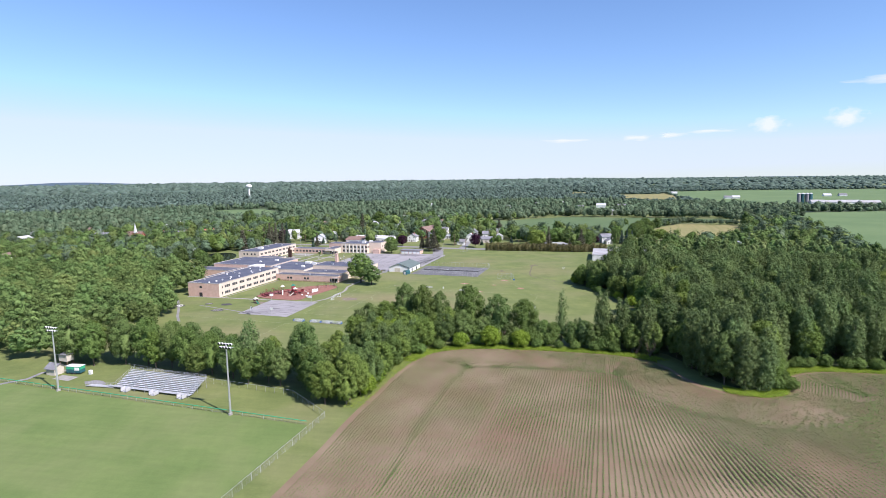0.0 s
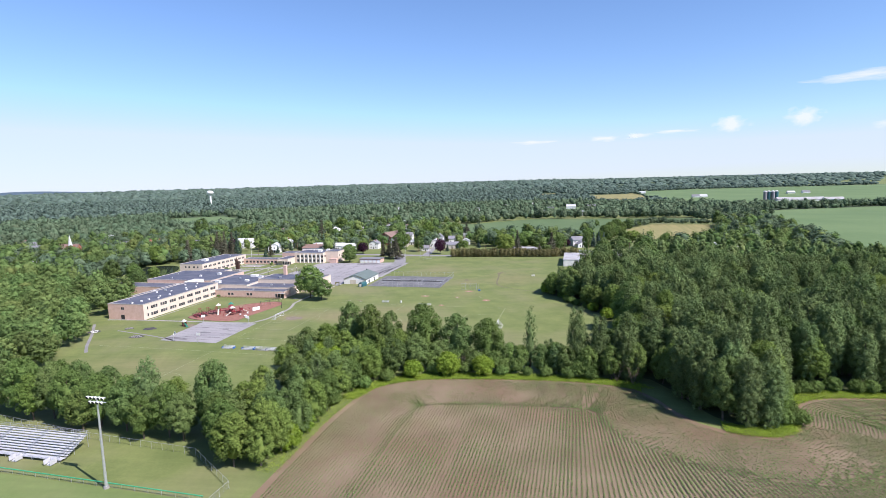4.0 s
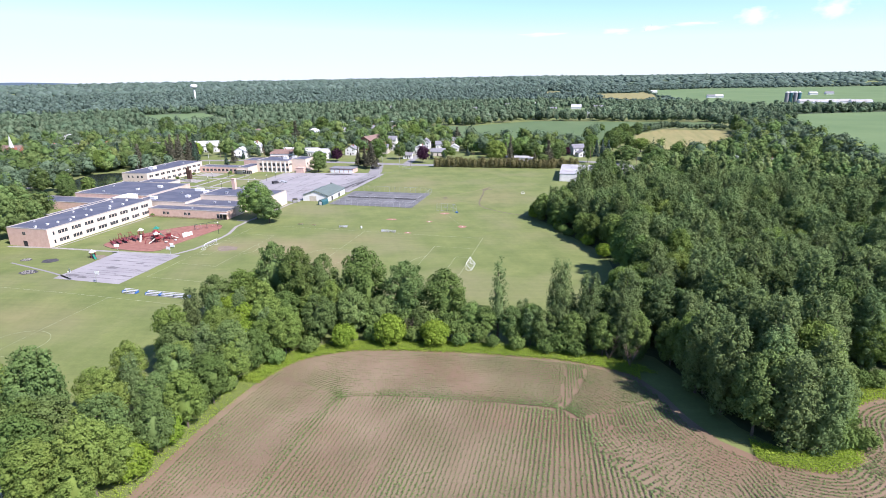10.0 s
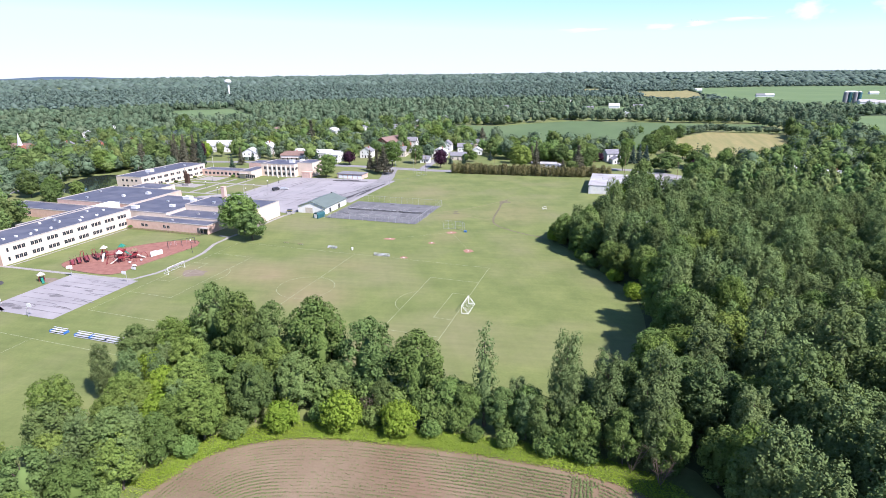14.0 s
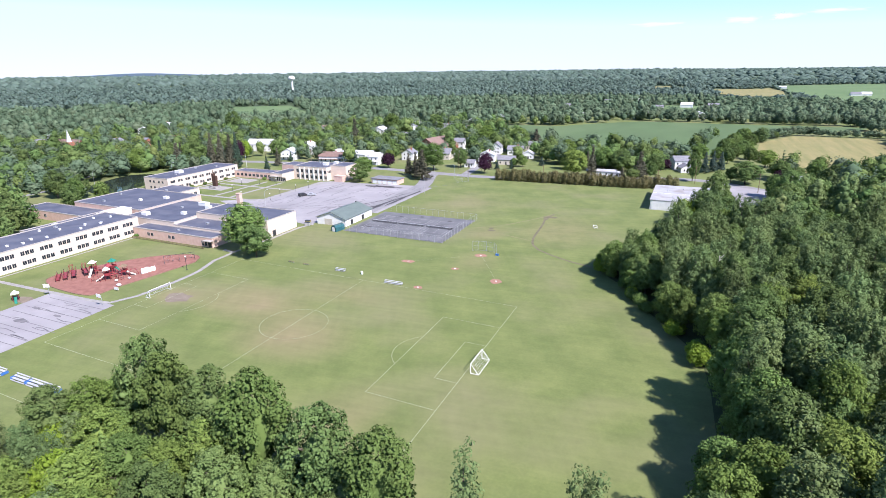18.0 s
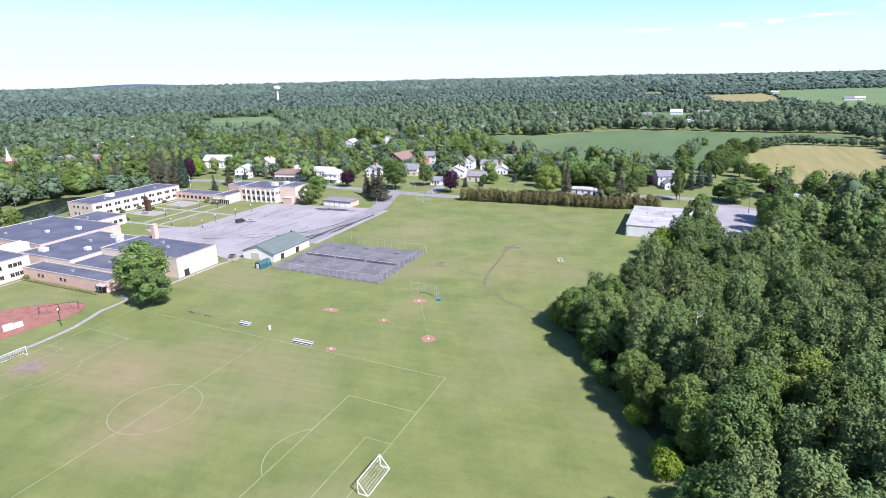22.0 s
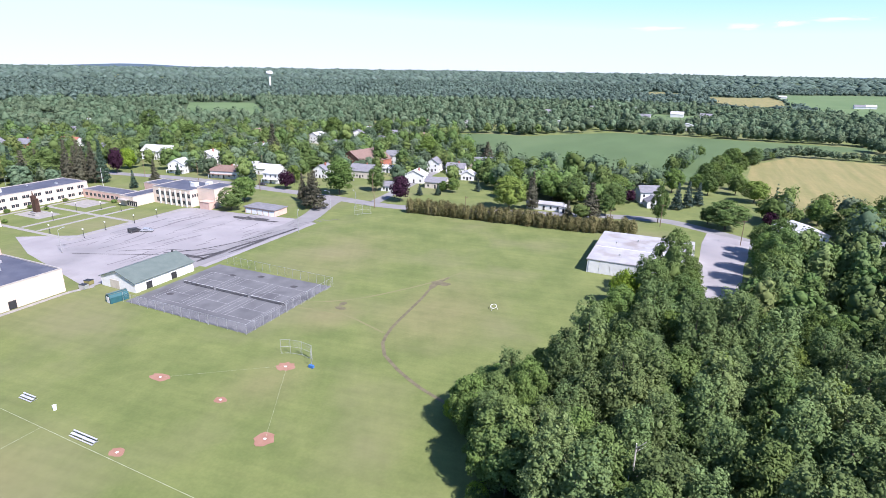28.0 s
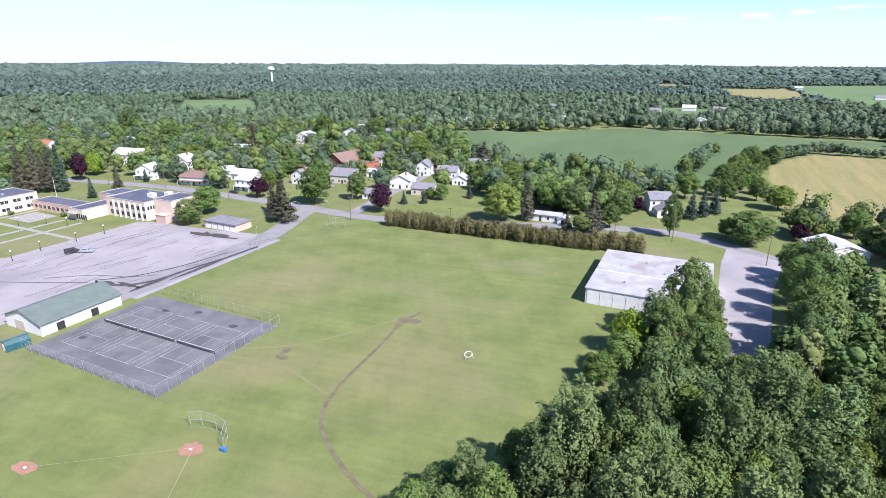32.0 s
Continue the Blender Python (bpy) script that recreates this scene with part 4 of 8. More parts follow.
CLEAR = [
    [(-200, -75), (60, -75), (60, 224), (-70, 228), (-160, 232), (-270, 222), (-300, 200), (-270, 60)],
    [(-192, 512), (-150, 550), (-107, 550), (-60, 605), (-24, 636), (86, 628), (205, 626), (192, 580), (97, 530), (60, 525), (46, 440), (36, 350), (-60, 348), (-110, 395), (-165, 478)],
    [(80, 296), (82, 400), (88, 460), (125, 522), (195, 516), (186, 425), (155, 330), (130, 296)],
    [(212, 180), (232, 266), (250, 440), (288, 752), (520, 842), (900, 910), (900, 100)],
]
CLEAR += [
    [(40, 335), (62, 525), (95, 460), (84, 296), (60, 300)], [(88, 450), (60, 522), (100, 560), (205, 610), (232, 560), (205, 505), (125, 512)], FAR_FIELD, FAR_STUBBLE, FAR_CLEARING, FAR_LAWN, [(60, 1340), (224, 1340), (190, 1160), (90, 1180)], [(-20, 842), (66, 830), (66, 780), (-20, 780)],
    [(-777, 722), (-687, 790), (-470, 580), (-560, 510)],
    [(40, 205), (115, 205), (115, 262), (40, 262)],
    [(-160, 232), (-70, 228), (0, 236), (60, 240), (60, 262), (-60, 270), (-120, 262)], [(20, 262), (80, 262), (84, 300), (60, 330), (20, 300)],
]


def far_spots(r0, r1, half, count, lo, hi):
    """Places in a ring sector seen ahead, clear of the fields."""
    out = []
    while len(out) < count:
        r, a = math.sqrt(rng.uniform(r0 * r0, r1 * r1)), rng.uniform(-half, half) + 0.35
        x, y = 40 - r * math.sin(a), -60 + r * math.cos(a)
        if not free_of_fields(x, y):
            count -= 0 if rng.uniform() > 0.02 else 1
            continue
        out.append((x, y, ground_height(math.hypot(x, y)) - 0.3, rng.uniform(lo, hi), rng.uniform(0.8, 1.2) * (0.72 if x > 40 and y > 780 else 1.0), rng.integers(3)))
    return out


def dead_shrub(x, y, h, seed):
    """A leafless bush: a fan of forking twigs."""
    rnd = random.Random(seed)
    bm = bmesh.new()
    for k in range(9):
        a, s = rnd.uniform(0, math.tau), rnd.uniform(0.1, 0.45)
        tip = Vector((math.cos(a) * s * h, math.sin(a) * s * h, h * rnd.uniform(0.7, 1.0)))
        add_rod(bm, (0, 0, 0), tip, 0.06, 0.02, 5)
        for j in range(7):
            t = rnd.uniform(0.35, 0.95)
            b = rnd.uniform(0, math.tau)
            p = tip * t
            add_rod(bm, p, p + Vector((math.cos(b) * 0.16 * h, math.sin(b) * 0.16 * h, 0.14 * h)), 0.03, 0.012, 4)
    ob = thing("dead_shrub", "leafless grey-brown dead bush among green trees", "shrub", "dead bushes", at=(x, y, 0))
    part("branch_fan", bm, LEAF["dead"], ob)


for _k, (_x, _y, _h) in enumerate([(-36, -63, 7), (-32.5, -64, 6), (-2.5, -58, 6), (46.5, -58.5, 7), (51, -60.5, 6)]):
    dead_shrub(_x, _y, _h, _k)
def birch_snag(x, y, h, seed):
    """A pale bare trunk with a few forks."""
    rnd = random.Random(seed)
    bm = bmesh.new()
    add_rod(bm, (0, 0, 0), (0.3, 0.1, h), 0.26, 0.09, 8)
    for k in range(6):
        a, t = rnd.uniform(0, math.tau), rnd.uniform(0.5, 0.95)
        p = Vector((0.3 * t, 0.1 * t, h * t))
        add_rod(bm, p, p + Vector((math.cos(a) * 1.4, math.sin(a) * 1.4, rnd.uniform(1.0, 2.4))), 0.09, 0.03, 5)
    ob = thing("bare_birch", "pale bare birch trunk standing in the wood", "tree", "bare birches", at=(x, y, 0), turn=rnd.uniform(0, 360))
    part("trunk", bm, M["birch"], ob)


for _k, (_x, _y, _h) in enumerate([(51, 60, 14), (50.5, 53, 12.5)]):
    birch_snag(_x, _y, _h, _k + 40)
HOUSES = []
mid = far_spots(640, 1200, 0.85, 3700, 0.75, 1.12)
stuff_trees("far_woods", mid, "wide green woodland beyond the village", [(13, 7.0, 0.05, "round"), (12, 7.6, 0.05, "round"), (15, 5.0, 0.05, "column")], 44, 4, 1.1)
haze = far_spots(1200, 2400, 0.8, 8000, 0.95, 1.45)
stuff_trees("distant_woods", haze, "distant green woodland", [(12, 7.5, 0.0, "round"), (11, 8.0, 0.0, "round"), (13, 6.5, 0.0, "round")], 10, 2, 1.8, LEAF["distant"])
edge = far_spots(2400, 4600, 0.8, 7500, 1.5, 2.4)
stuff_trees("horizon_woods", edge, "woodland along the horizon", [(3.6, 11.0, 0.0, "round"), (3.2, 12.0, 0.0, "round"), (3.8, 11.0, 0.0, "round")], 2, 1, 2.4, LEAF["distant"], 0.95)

# ---- school ----
school = thing("school_building", "long cream and buff brick school with flat dark roofs", "school")


def block(name, x0, x1, y0, y1, h, wall, z0=-0.1):
    part(name, boxes((x0, x1, y0, y1, z0, h)), M[wall], school)
    part("roof", boxes((x0 + 0.3, x1 - 0.3, y0 + 0.3, y1 - 0.3, h, h + 0.05)), M["membrane"], school, "dark flat roof membrane")
    c = 0.3
    part("coping", boxes((x0 - 0.06, x1 + 0.06, y0 - 0.06, y0 + c, h, h + 0.35), (x0 - 0.06, x1 + 0.06, y1 - c, y1 + 0.06, h, h + 0.35),
                         (x0 - 0.06, x0 + c, y0 + c, y1 - c, h, h + 0.35), (x1 - c, x1 + 0.06, y0 + c, y1 - c, h, h + 0.35)), M["coping"], school)


block("classroom_wing", -189, -168.5, -11.5, 46, 7.4, "cream")
# thin skin on this end, pinker and darker than the wing's cream walls
part("end_wall", boxes((-189.01, -168.49, -11.52, -11.5, 0, 7.38)), M["buff"], school, "pinkish buff skin over the end wall")
block("front_wing", -168.5, -124.5, 43, 50, 3.7, "buff")
block("middle_block", -182, -152.5, 50, 82, 5.6, "cream")
block("rear_block", -228, -182, 58, 92, 6.2, "buff")
block("link_block", -205, -189, 20, 58, 4.2, "buff")
block("low_block", -152.5, -124.5, 50, 62, 4.6, "cream")
block("gymnasium", -152.5, -113.5, 62, 80, 7.0, "cream")
block("rear_low_block", -250, -189, 46, 58, 4.0, "buff")
block("garden_block", -226, -205, 92, 112, 4.2, "cream")
block("north_wing", -248, -229, 112, 166, 7.4, "cream")
block("corridor", -229, -196, 163, 172, 4.0, "buff")
block("lobby", -197, -188, 160, 178, 4.6, "cream")
block("auditorium", -188, -163, 171.5, 190, 8.0, "cream")
block("rear_hall", -203, -188, 178.5, 190, 7.0, "buff")
block("stair_tower", -163, -152, 176, 190, 8.8, "cream")

# ---- other buildings ----
def gable(name, label, x0, x1, y0, y1, h, rise, wall, roof, along="y", category="house"):
    ob = thing(name, label, category, at=((x0 + x1) / 2, (y0 + y1) / 2, 0))
    w, d = (x1 - x0) / 2, (y1 - y0) / 2
    if along == "x":
        w, d = d, w
    bm = bmesh.new()
    pts = [(-w, 0), (w, 0), (w, h), (0, h + rise), (-w, h)]
    a, b = ([bm.verts.new((x, s * d, z)) for x, z in pts] for s in (-1, 1))
    bm.faces.new(a)
    bm.faces.new(b[::-1])
    for k in range(5):
        bm.faces.new((a[k], b[k], b[(k + 1) % 5], a[(k + 1) % 5]))
    bmesh.ops.recalc_face_normals(bm, faces=bm.faces)
    if along == "x":
        bm.transform(Matrix.Rotation(radians(90), 4, "Z"))
    part("wall", bm, M[wall], ob)
    for s in (-1, 1):
        bm = bmesh.new()
        o = 0.45
        k = rise / w
        q = [(s * (w + o), h - k * o), (0, h + rise), (0, h + rise + 0.18), (s * (w + o), h - k * o + 0.18)]
        a, b = ([bm.verts.new((x, t * (d + o), z)) for x, z in q] for t in (-1, 1))
        bm.faces.new(a)
        bm.faces.new(b[::-1])
        for j in range(4):
            bm.faces.new((a[j], b[j], b[(j + 1) % 4], a[(j + 1) % 4]))
        bmesh.ops.recalc_face_normals(bm, faces=bm.faces)
        if along == "x":
            bm.transform(Matrix.Rotation(radians(90), 4, "Z"))
        part("roof", bm, M[roof], ob)
    return ob


gable("storage_building", "white storage building with a green metal roof", -108.5, -93.5, 88, 109.5, 3.2, 2.6, "paint", "green_roof", "y", "building")
wb = thing("warehouse", "low white metal warehouse with a stained white roof", "warehouse")
part("wall", boxes((24.5, 57, 168, 205, 0, 4.6)), M["paint"], wb)
part("roof", boxes((24.2, 57.3, 167.7, 205.3, 4.6, 4.85)), M["white_roof"], wb)

# ---- courts ----
sheet("tennis_court", [(-91, 82.5), (-45, 82), (-45, 118.3), (-91, 118)], 0.03, M["court"], "cracked dark grey asphalt of the tennis courts", "court")
sheet("play_court", [(-135, -40.5), (-108, -40.5), (-109, -9.5), (-136.5, -10)], 0.03, M["asphalt"], "cracked grey asphalt play court", "court")
sheet("playground_mulch", smooth_line([(-150, -4), (-142, -7.5), (-123, -7.5), (-121, 2), (-117.5, 28), (-120, 32.5), (-126, 34), (-137, 27), (-146, 14), (-151, 2), (-150, -4)], 3)[:-1], 0.03, M["mulch"], "red wood mulch of the playground", "ground")

# ---- water tower ----
wt = thing("water_tower", "white water tower on a slim column", "water tower", at=(-1092, 1296, 0))
bm = rods(((0, 0, 0), (0, 0, 6), 5.5, 3.0, 16), ((0, 0, 6), (0, 0, 38), 2.6, 2.6, 16))
part("column", bm, M["paint"], wt)
bm = bmesh.new()
bmesh.ops.create_uvsphere(bm, u_segments=24, v_segments=12, radius=1)
bmesh.ops.transform(bm, matrix=Matrix.Translation((0, 0, 44)) @ Matrix.Diagonal((10, 10, 6.5, 1)), verts=bm.verts)
part("tank", bm, M["paint"], wt)

# ---- playing field ----
def field_y(x, y):
    return y - 0.022 * x


def chalk(name, pts, label="worn white chalk line on the grass", width=0.10, mat="line"):
    bm = bmesh.new()
    for (ax, ay), (bx, by) in zip(pts, pts[1:]):
        d = Vector((bx - ax, by - ay)).normalized() * 0.08
        e = Vector((-d.y, d.x)).normalized() * width / 2
        bm.faces.new([bm.verts.new((p.x, p.y, 0.045)) for p in (Vector((ax, ay)) - d - e, Vector((bx, by)) + d - e, Vector((bx, by)) + d + e, Vector((ax, ay)) - d + e)])
    return tagged(part(name, bm, M[mat]), label, "field line", "field markings", "structure")


def F(x, y):
    return (x, field_y(x, y))


chalk("touchline", [F(0, -34.8), F(0, 34.8), F(-104, 34.8), F(-104, -34.8), F(0, -34.8)], "worn white boundary line of the soccer field")
chalk("halfway_line", [F(-52, -34.8), F(-52, 34.8)], "worn white halfway line of the soccer field")
chalk("centre_circle", [F(-52 + 9.15 * math.cos(k * math.tau / 40), 9.15 * math.sin(k * math.tau / 40)) for k in range(41)], "worn white centre circle of the soccer field")
for s0, sgn in ((0, -1), (-104, 1)):
    chalk("penalty_area", [F(s0, -20.1), F(s0 + sgn * 16.5, -20.1), F(s0 + sgn * 16.5, 20.1), F(s0, 20.1)], "white penalty area lines")
    chalk("goal_area", [F(s0, -9.15), F(s0 + sgn * 5.5, -9.15), F(s0 + sgn * 5.5, 9.15), F(s0, 9.15)], "white goal area lines")
    chalk("penalty_arc", [F(s0 + sgn * (11 + 9.15 * math.cos(a)), 9.15 * math.sin(a)) for a in [(-0.92 + 1.84 * k / 14) for k in range(15)]], "white penalty arc")
chalk("touchline", [(-155, -51), (-117, -50.6), (-66, -51.6)], "white boundary line of the lower soccer field")
chalk("halfway_line", [(-102, -51), (-101, -104)], "white halfway line of the lower soccer field")
chalk("centre_circle", [(-100.5 + 7.6 * math.cos(k * math.tau / 36), -82 + 7.2 * math.sin(k * math.tau / 36)) for k in range(37)], "white centre circle of the lower soccer field")
chalk("foul_line", [(-25.5, 74), (-46.5, 58.5)], "faint chalk base line", 0.05)
chalk("foul_line", [(-25.5, 74), (-12, 51.5)], "faint chalk base line", 0.05)


def blob(name, cx, cy, rx, ry, mat, label, seed, category="ground", z=0.026):
    rnd = random.Random(seed)
    pts = [(cx + rx * math.cos(a) * rnd.uniform(0.75, 1.15), cy + ry * math.sin(a) * rnd.uniform(0.75, 1.15)) for a in [k * math.tau / 16 for k in range(16)]]
    sheet(name, smooth_line(pts + pts[:1], 1.0)[:-1], z, mat, label, category)


for k, (cx, cy, rx, ry) in enumerate([(-25.6, 73.5, 2.2, 2.0), (-47.1, 58, 2.6, 1.6), (-12, 51.3, 1.9, 2.2), (-28.8, 57.2, 1.4, 1.2), (-32.8, 37.2, 1.5, 1.2)]):
    blob("infield_patch", cx, cy, rx, ry, M["clay"], "bare red clay patch around a base", 20 + k, "ground")
    part_ob = tagged(part("base", boxes((cx - 0.25, cx + 0.25, cy - 0.2, cy + 0.2, 0.02, 0.1)), M["paint"]), "small square white base on red clay", "base", "bases of the ball field")
blob("bare_patch", -96.5, 2, 5.0, 3.4, M["worn_earth"], "bare trodden earth in the goal mouth", 71)
M["ditch"] = material("damp_ditch", (0.105, 0.092, 0.054), (0.150, 0.132, 0.074), 0.5, 0.95, 3.0)
blob("damp_patch", -15.2, 136, 3.4, 1.6, M["ditch"], "dark bare muddy patch in the lawn", 91, "ground", 0.032)
blob("damp_patch", -33, 106, 2.0, 1.0, M["ditch"], "small dark bare patch in the lawn", 92, "ground", 0.032)
band("wheel_track", [(-46, 104), (-34, 112), (-25, 124), (-18, 136), (-13, 148)], 0.8, 0.022, M["worn"], "faint worn track across the lawn", "track")
band("wheel_track", [(-44, 101), (-31, 103), (-20, 100), (-14, 98)], 0.7, 0.022, M["worn"], "faint worn track across the lawn", "track")
band("drain_swale", [(-15, 142), (-16.5, 132), (-15.5, 124), (-14.6, 112), (-13.6, 101), (-11.5, 93), (-8, 88), (-2, 83.5), (6, 79), (14, 76)], 0.9, 0.024, M["ditch"], "narrow brown drainage swale through the lawn", "ditch")
blob("bare_patch", -16.5, 134, 1.3, 4.5, M["ditch"], "damp dark bare earth on the lawn", 72, "ground", 0.036)
blob("bare_patch", -34, 109, 1.0, 1.6, M["ditch"], "damp dark bare earth on the lawn", 73)

# ---- soccer goals ----
def goal(x, y, turn, wide, label):
    """A tube frame goal that faces its local +x."""
    ob = thing("soccer_goal", label, "soccer goal", "soccer goals", at=(x, y, 0), turn=turn)
    w = wide / 2
    part("crossbar", rods(((0, -w, 2.4), (0, w, 2.4), 0.08)), M["paint"], ob)
    for s in (-w, w):
        part("post", rods(((0, s, 0), (0, s, 2.4), 0.08)), M["paint"], ob)
        part("stay", rods(((0, s, 2.4), (-1.9, s, 0), 0.06)), M["paint"], ob)
        part("ground_bar", rods(((0, s, 0.06), (-1.9, s, 0.06), 0.06)), M["paint"], ob)
    part("back_bar", rods(((-1.9, -w, 0.06), (-1.9, w, 0.06), 0.06)), M["paint"], ob)
    net = bmesh.new()
    for k in range(1, 12):
        t = -w + wide * k / 12
        add_rod(net, (0, t, 2.4), (-1.9, t, 0.06), 0.012, 0.012, 3)
    for k in range(1, 6):
        f = k / 6
        add_rod(net, (-1.9 * f, -w, 2.4 * (1 - f)), (-1.9 * f, w, 2.4 * (1 - f)), 0.012, 0.012, 3)
    part("net", net, M["paint"], ob, "sagging white string net")
    return ob


goal(1.2, -0.5, 180, 7.3, "white tube soccer goal with a sloping back")
goal(-103.8, 2.1, 0, 7.6, "white tube soccer goal by the footpath")

# round practice frame on the lawn
ring = thing("practice_net", "small round white practice net frame on the lawn", "sports net", at=(6.5, 124.5, 0))
bm = bmesh.new()
for k in range(14):
    a, b = k * math.tau / 14, (k + 1) * math.tau / 14
    add_rod(bm, (0.9 * math.cos(a), 0.9 * math.sin(a), 1.0 + 0.3 * math.sin(a)), (0.9 * math.cos(b), 0.9 * math.sin(b), 1.0 + 0.3 * math.sin(b)), 0.07)
part("hoop", bm, M["paint"], ring)
for a in (0.4, 2.5, 4.6):
    part("leg", rods(((0.9 * math.cos(a), 0.9 * math.sin(a), 1.0), (1.2 * math.cos(a), 1.2 * math.sin(a), 0), 0.05)), M["paint"], ring)

# ---- benches ----
def bench(x, y, turn, length, label, mat="alu", rows_=1, group="team benches"):
    ob = thing("bench", label, "bench", group, at=(x, y, 0), turn=turn)
    h = length / 2
    for r in range(rows_):
        part("seat", boxes((-h, h, r * 0.6 - 0.15, r * 0.6 + 0.15, 0.42 + r * 0.3, 0.47 + r * 0.3)), M[mat], ob)
        if rows_ > 1:
            part("footboard", boxes((-h, h, r * 0.6 - 0.48, r * 0.6 - 0.24, 0.16 + r * 0.3, 0.2 + r * 0.3)), M[mat], ob)
    for s in (-h + 0.3, 0, h - 0.3):
        part("leg", boxes((s - 0.03, s + 0.03, -0.25, rows_ * 0.6 - 0.2, 0.04, 0.1), (s - 0.03, s + 0.03, -0.03, 0.03, 0.04, 0.42), (s - 0.03, s + 0.03, rows_ * 0.6 - 0.66, rows_ * 0.6 - 0.6, 0.04, 0.12 + rows_ * 0.3)), M["steel"], ob)
    return ob


for _x in (-98.2, -89.6, -84.2, -79.2):
    _b = bench(_x, -46.6, 0, 4.9, "small silver bleacher bench with blue ends", "alu", 3, "bleacher benches by the lower field")
    for _s in (-2.5, 2.5):
        part("end_panel", boxes((_s - 0.04, _s + 0.04, -0.3, 1.3, 0.1, 0.75)), M["blue"], _b, "blue end panel")
bench(-64, 40.4, 0, 4.0, "silver aluminium team bench beside the field", "alu", 2)
bench(-41.5, 36.9, 0, 6.5, "long silver aluminium team bench beside the field", "alu", 2)
bench(-85.2, 41.3, 0, 2.4, "low wooden bench on the lawn", "wood")
bench(-78.5, 41.0, 0, 2.4, "low wooden bench on the lawn", "wood")
bin_ = thing("waste_bin", "white plastic barrel bin on the lawn", "bin", at=(-55.4, 40.6, 0))
part("barrel", rods(((0, 0, 0), (0, 0, 0.95), 0.33, 0.36, 14)), M["paint"], bin_)
part("rim", rods(((0, 0, 0.95), (0, 0, 1.0), 0.39, 0.39, 14)), M["paint"], bin_)

# ---- backstops ----
def chain_panel(a, b, h, name, parent, step=0.45, z0=0.05):
    """Chain-link mesh between two posts as crossing wires."""
    bm = bmesh.new()
    a, b = Vector(a), Vector(b)
    n = max(2, int((b - a).length / step))
    lean = min(h, (b - a).length)
    d = (b - a).normalized()
    e = Vector((-d.y, d.x, 0)) * 0.006
    up = Vector((0, 0, 1))

    def wire(p, q):
        bm.faces.new([bm.verts.new(v) for v in (p - e - up * 0.007, q - e - up * 0.007, q + e + up * 0.007, p + e + up * 0.007)])
    for k in range(n):
        p = a + (b - a) * (k / n)
        q = a + (b - a) * min((k + h / step) / n, 1)
        top = z0 + h * min(1, ((q - p).length / max(h, 0.01)))
        wire(p + up * z0, q + up * top)
        wire(p + up * (z0 + h), q + up * (z0 + h - (top - z0)))
    return part(name, bm, M["mesh"], parent)


def backstop(pts, h, label):
    ob = thing("backstop", label, "backstop")
    for p in pts:
        part("post", rods(((*p, 0), (*p, h), 0.05)), M["steel"], ob)
    for p, q in zip(pts, pts[1:]):
        for z in (h, h * 0.5, 0.08):
            part("rail", rods(((*p, z), (*q, z), 0.035)), M["steel"], ob)
        chain_panel((*p, 0), (*q, 0), h, "mesh_panel", ob, 0.45)
    return ob


_bs = backstop([(-30.6, 78), (-28.6, 79), (-25.5, 79.4), (-22.2, 78.8), (-20.4, 76.2)], 3.6, "curved chain-link backstop behind home plate")
part("pad", boxes((-20.6, -19.4, 75.4, 76.0, 0.05, 0.7)), M["blue"], _bs, "blue padded box")
backstop([(-86.5, 195.5), (-84.8, 199.5), (-81.5, 201.5)], 4.2, "small chain-link backstop at the field corner")

# ---- tennis courts ----
for k, x0 in enumerate((-87.0, -73.6, -60.0)):
    x1 = x0 + 11.6
    xs = (x0, x0 + 1.4, x1 - 1.4, x1)
    mid_ = (x0 + x1) / 2
    chalk("court_line", [(x0, 88.4), (x0, 111.4), (x1, 111.4), (x1, 88.4), (x0, 88.4)], "white boundary lines of a tennis court", 0.11, "court_line")
    chalk("court_line", [(xs[1], 88.4), (xs[1], 111.4)], "white singles line of a tennis court", 0.11, "court_line")
    chalk("court_line", [(xs[2], 88.4), (xs[2], 111.4)], "white singles line of a tennis court", 0.11, "court_line")
    chalk("court_line", [(xs[1], 94), (xs[2], 94)], "white service line of a tennis court", 0.11, "court_line")
    chalk("court_line", [(xs[1], 106), (xs[2], 106)], "white service line of a tennis court", 0.11, "court_line")
    chalk("court_line", [(mid_, 94), (mid_, 106)], "white centre line of a tennis court", 0.11, "court_line")
    net = thing("tennis_net", "black tennis net on dark posts", "tennis net", "tennis nets", at=(mid_, 100.2, 0))
    for s in (-6.2, 6.2):
        part("post", rods(((s, 0, 0), (s, 0, 1.07), 0.06)), M["dark"], net)
    bm = bmesh.new()
    for j in range(44):
        add_box(bm, -6.2 + j * 0.282, -6.2 + j * 0.282 + 0.06, -0.012, 0.012, 0.08, 0.92)
    for j in range(7):
        add_box(bm, -6.2, 6.2, -0.014, 0.014, 0.1 + j * 0.12, 0.145 + j * 0.12)
    part("mesh", bm, M["dark"], net)
    part("tape", boxes((-6.2, 6.2, -0.03, 0.03, 0.9, 0.97)), M["paint"], net, "white headband tape")
for k, (cx, cy) in enumerate([(-84, 92), (-55, 113), (-70, 115), (-79, 112)]):
    blob("court_stain", cx, cy, 1.3, 0.9, M["tar"], "dark damp stain on the court", 90 + k, "stain", 0.052)


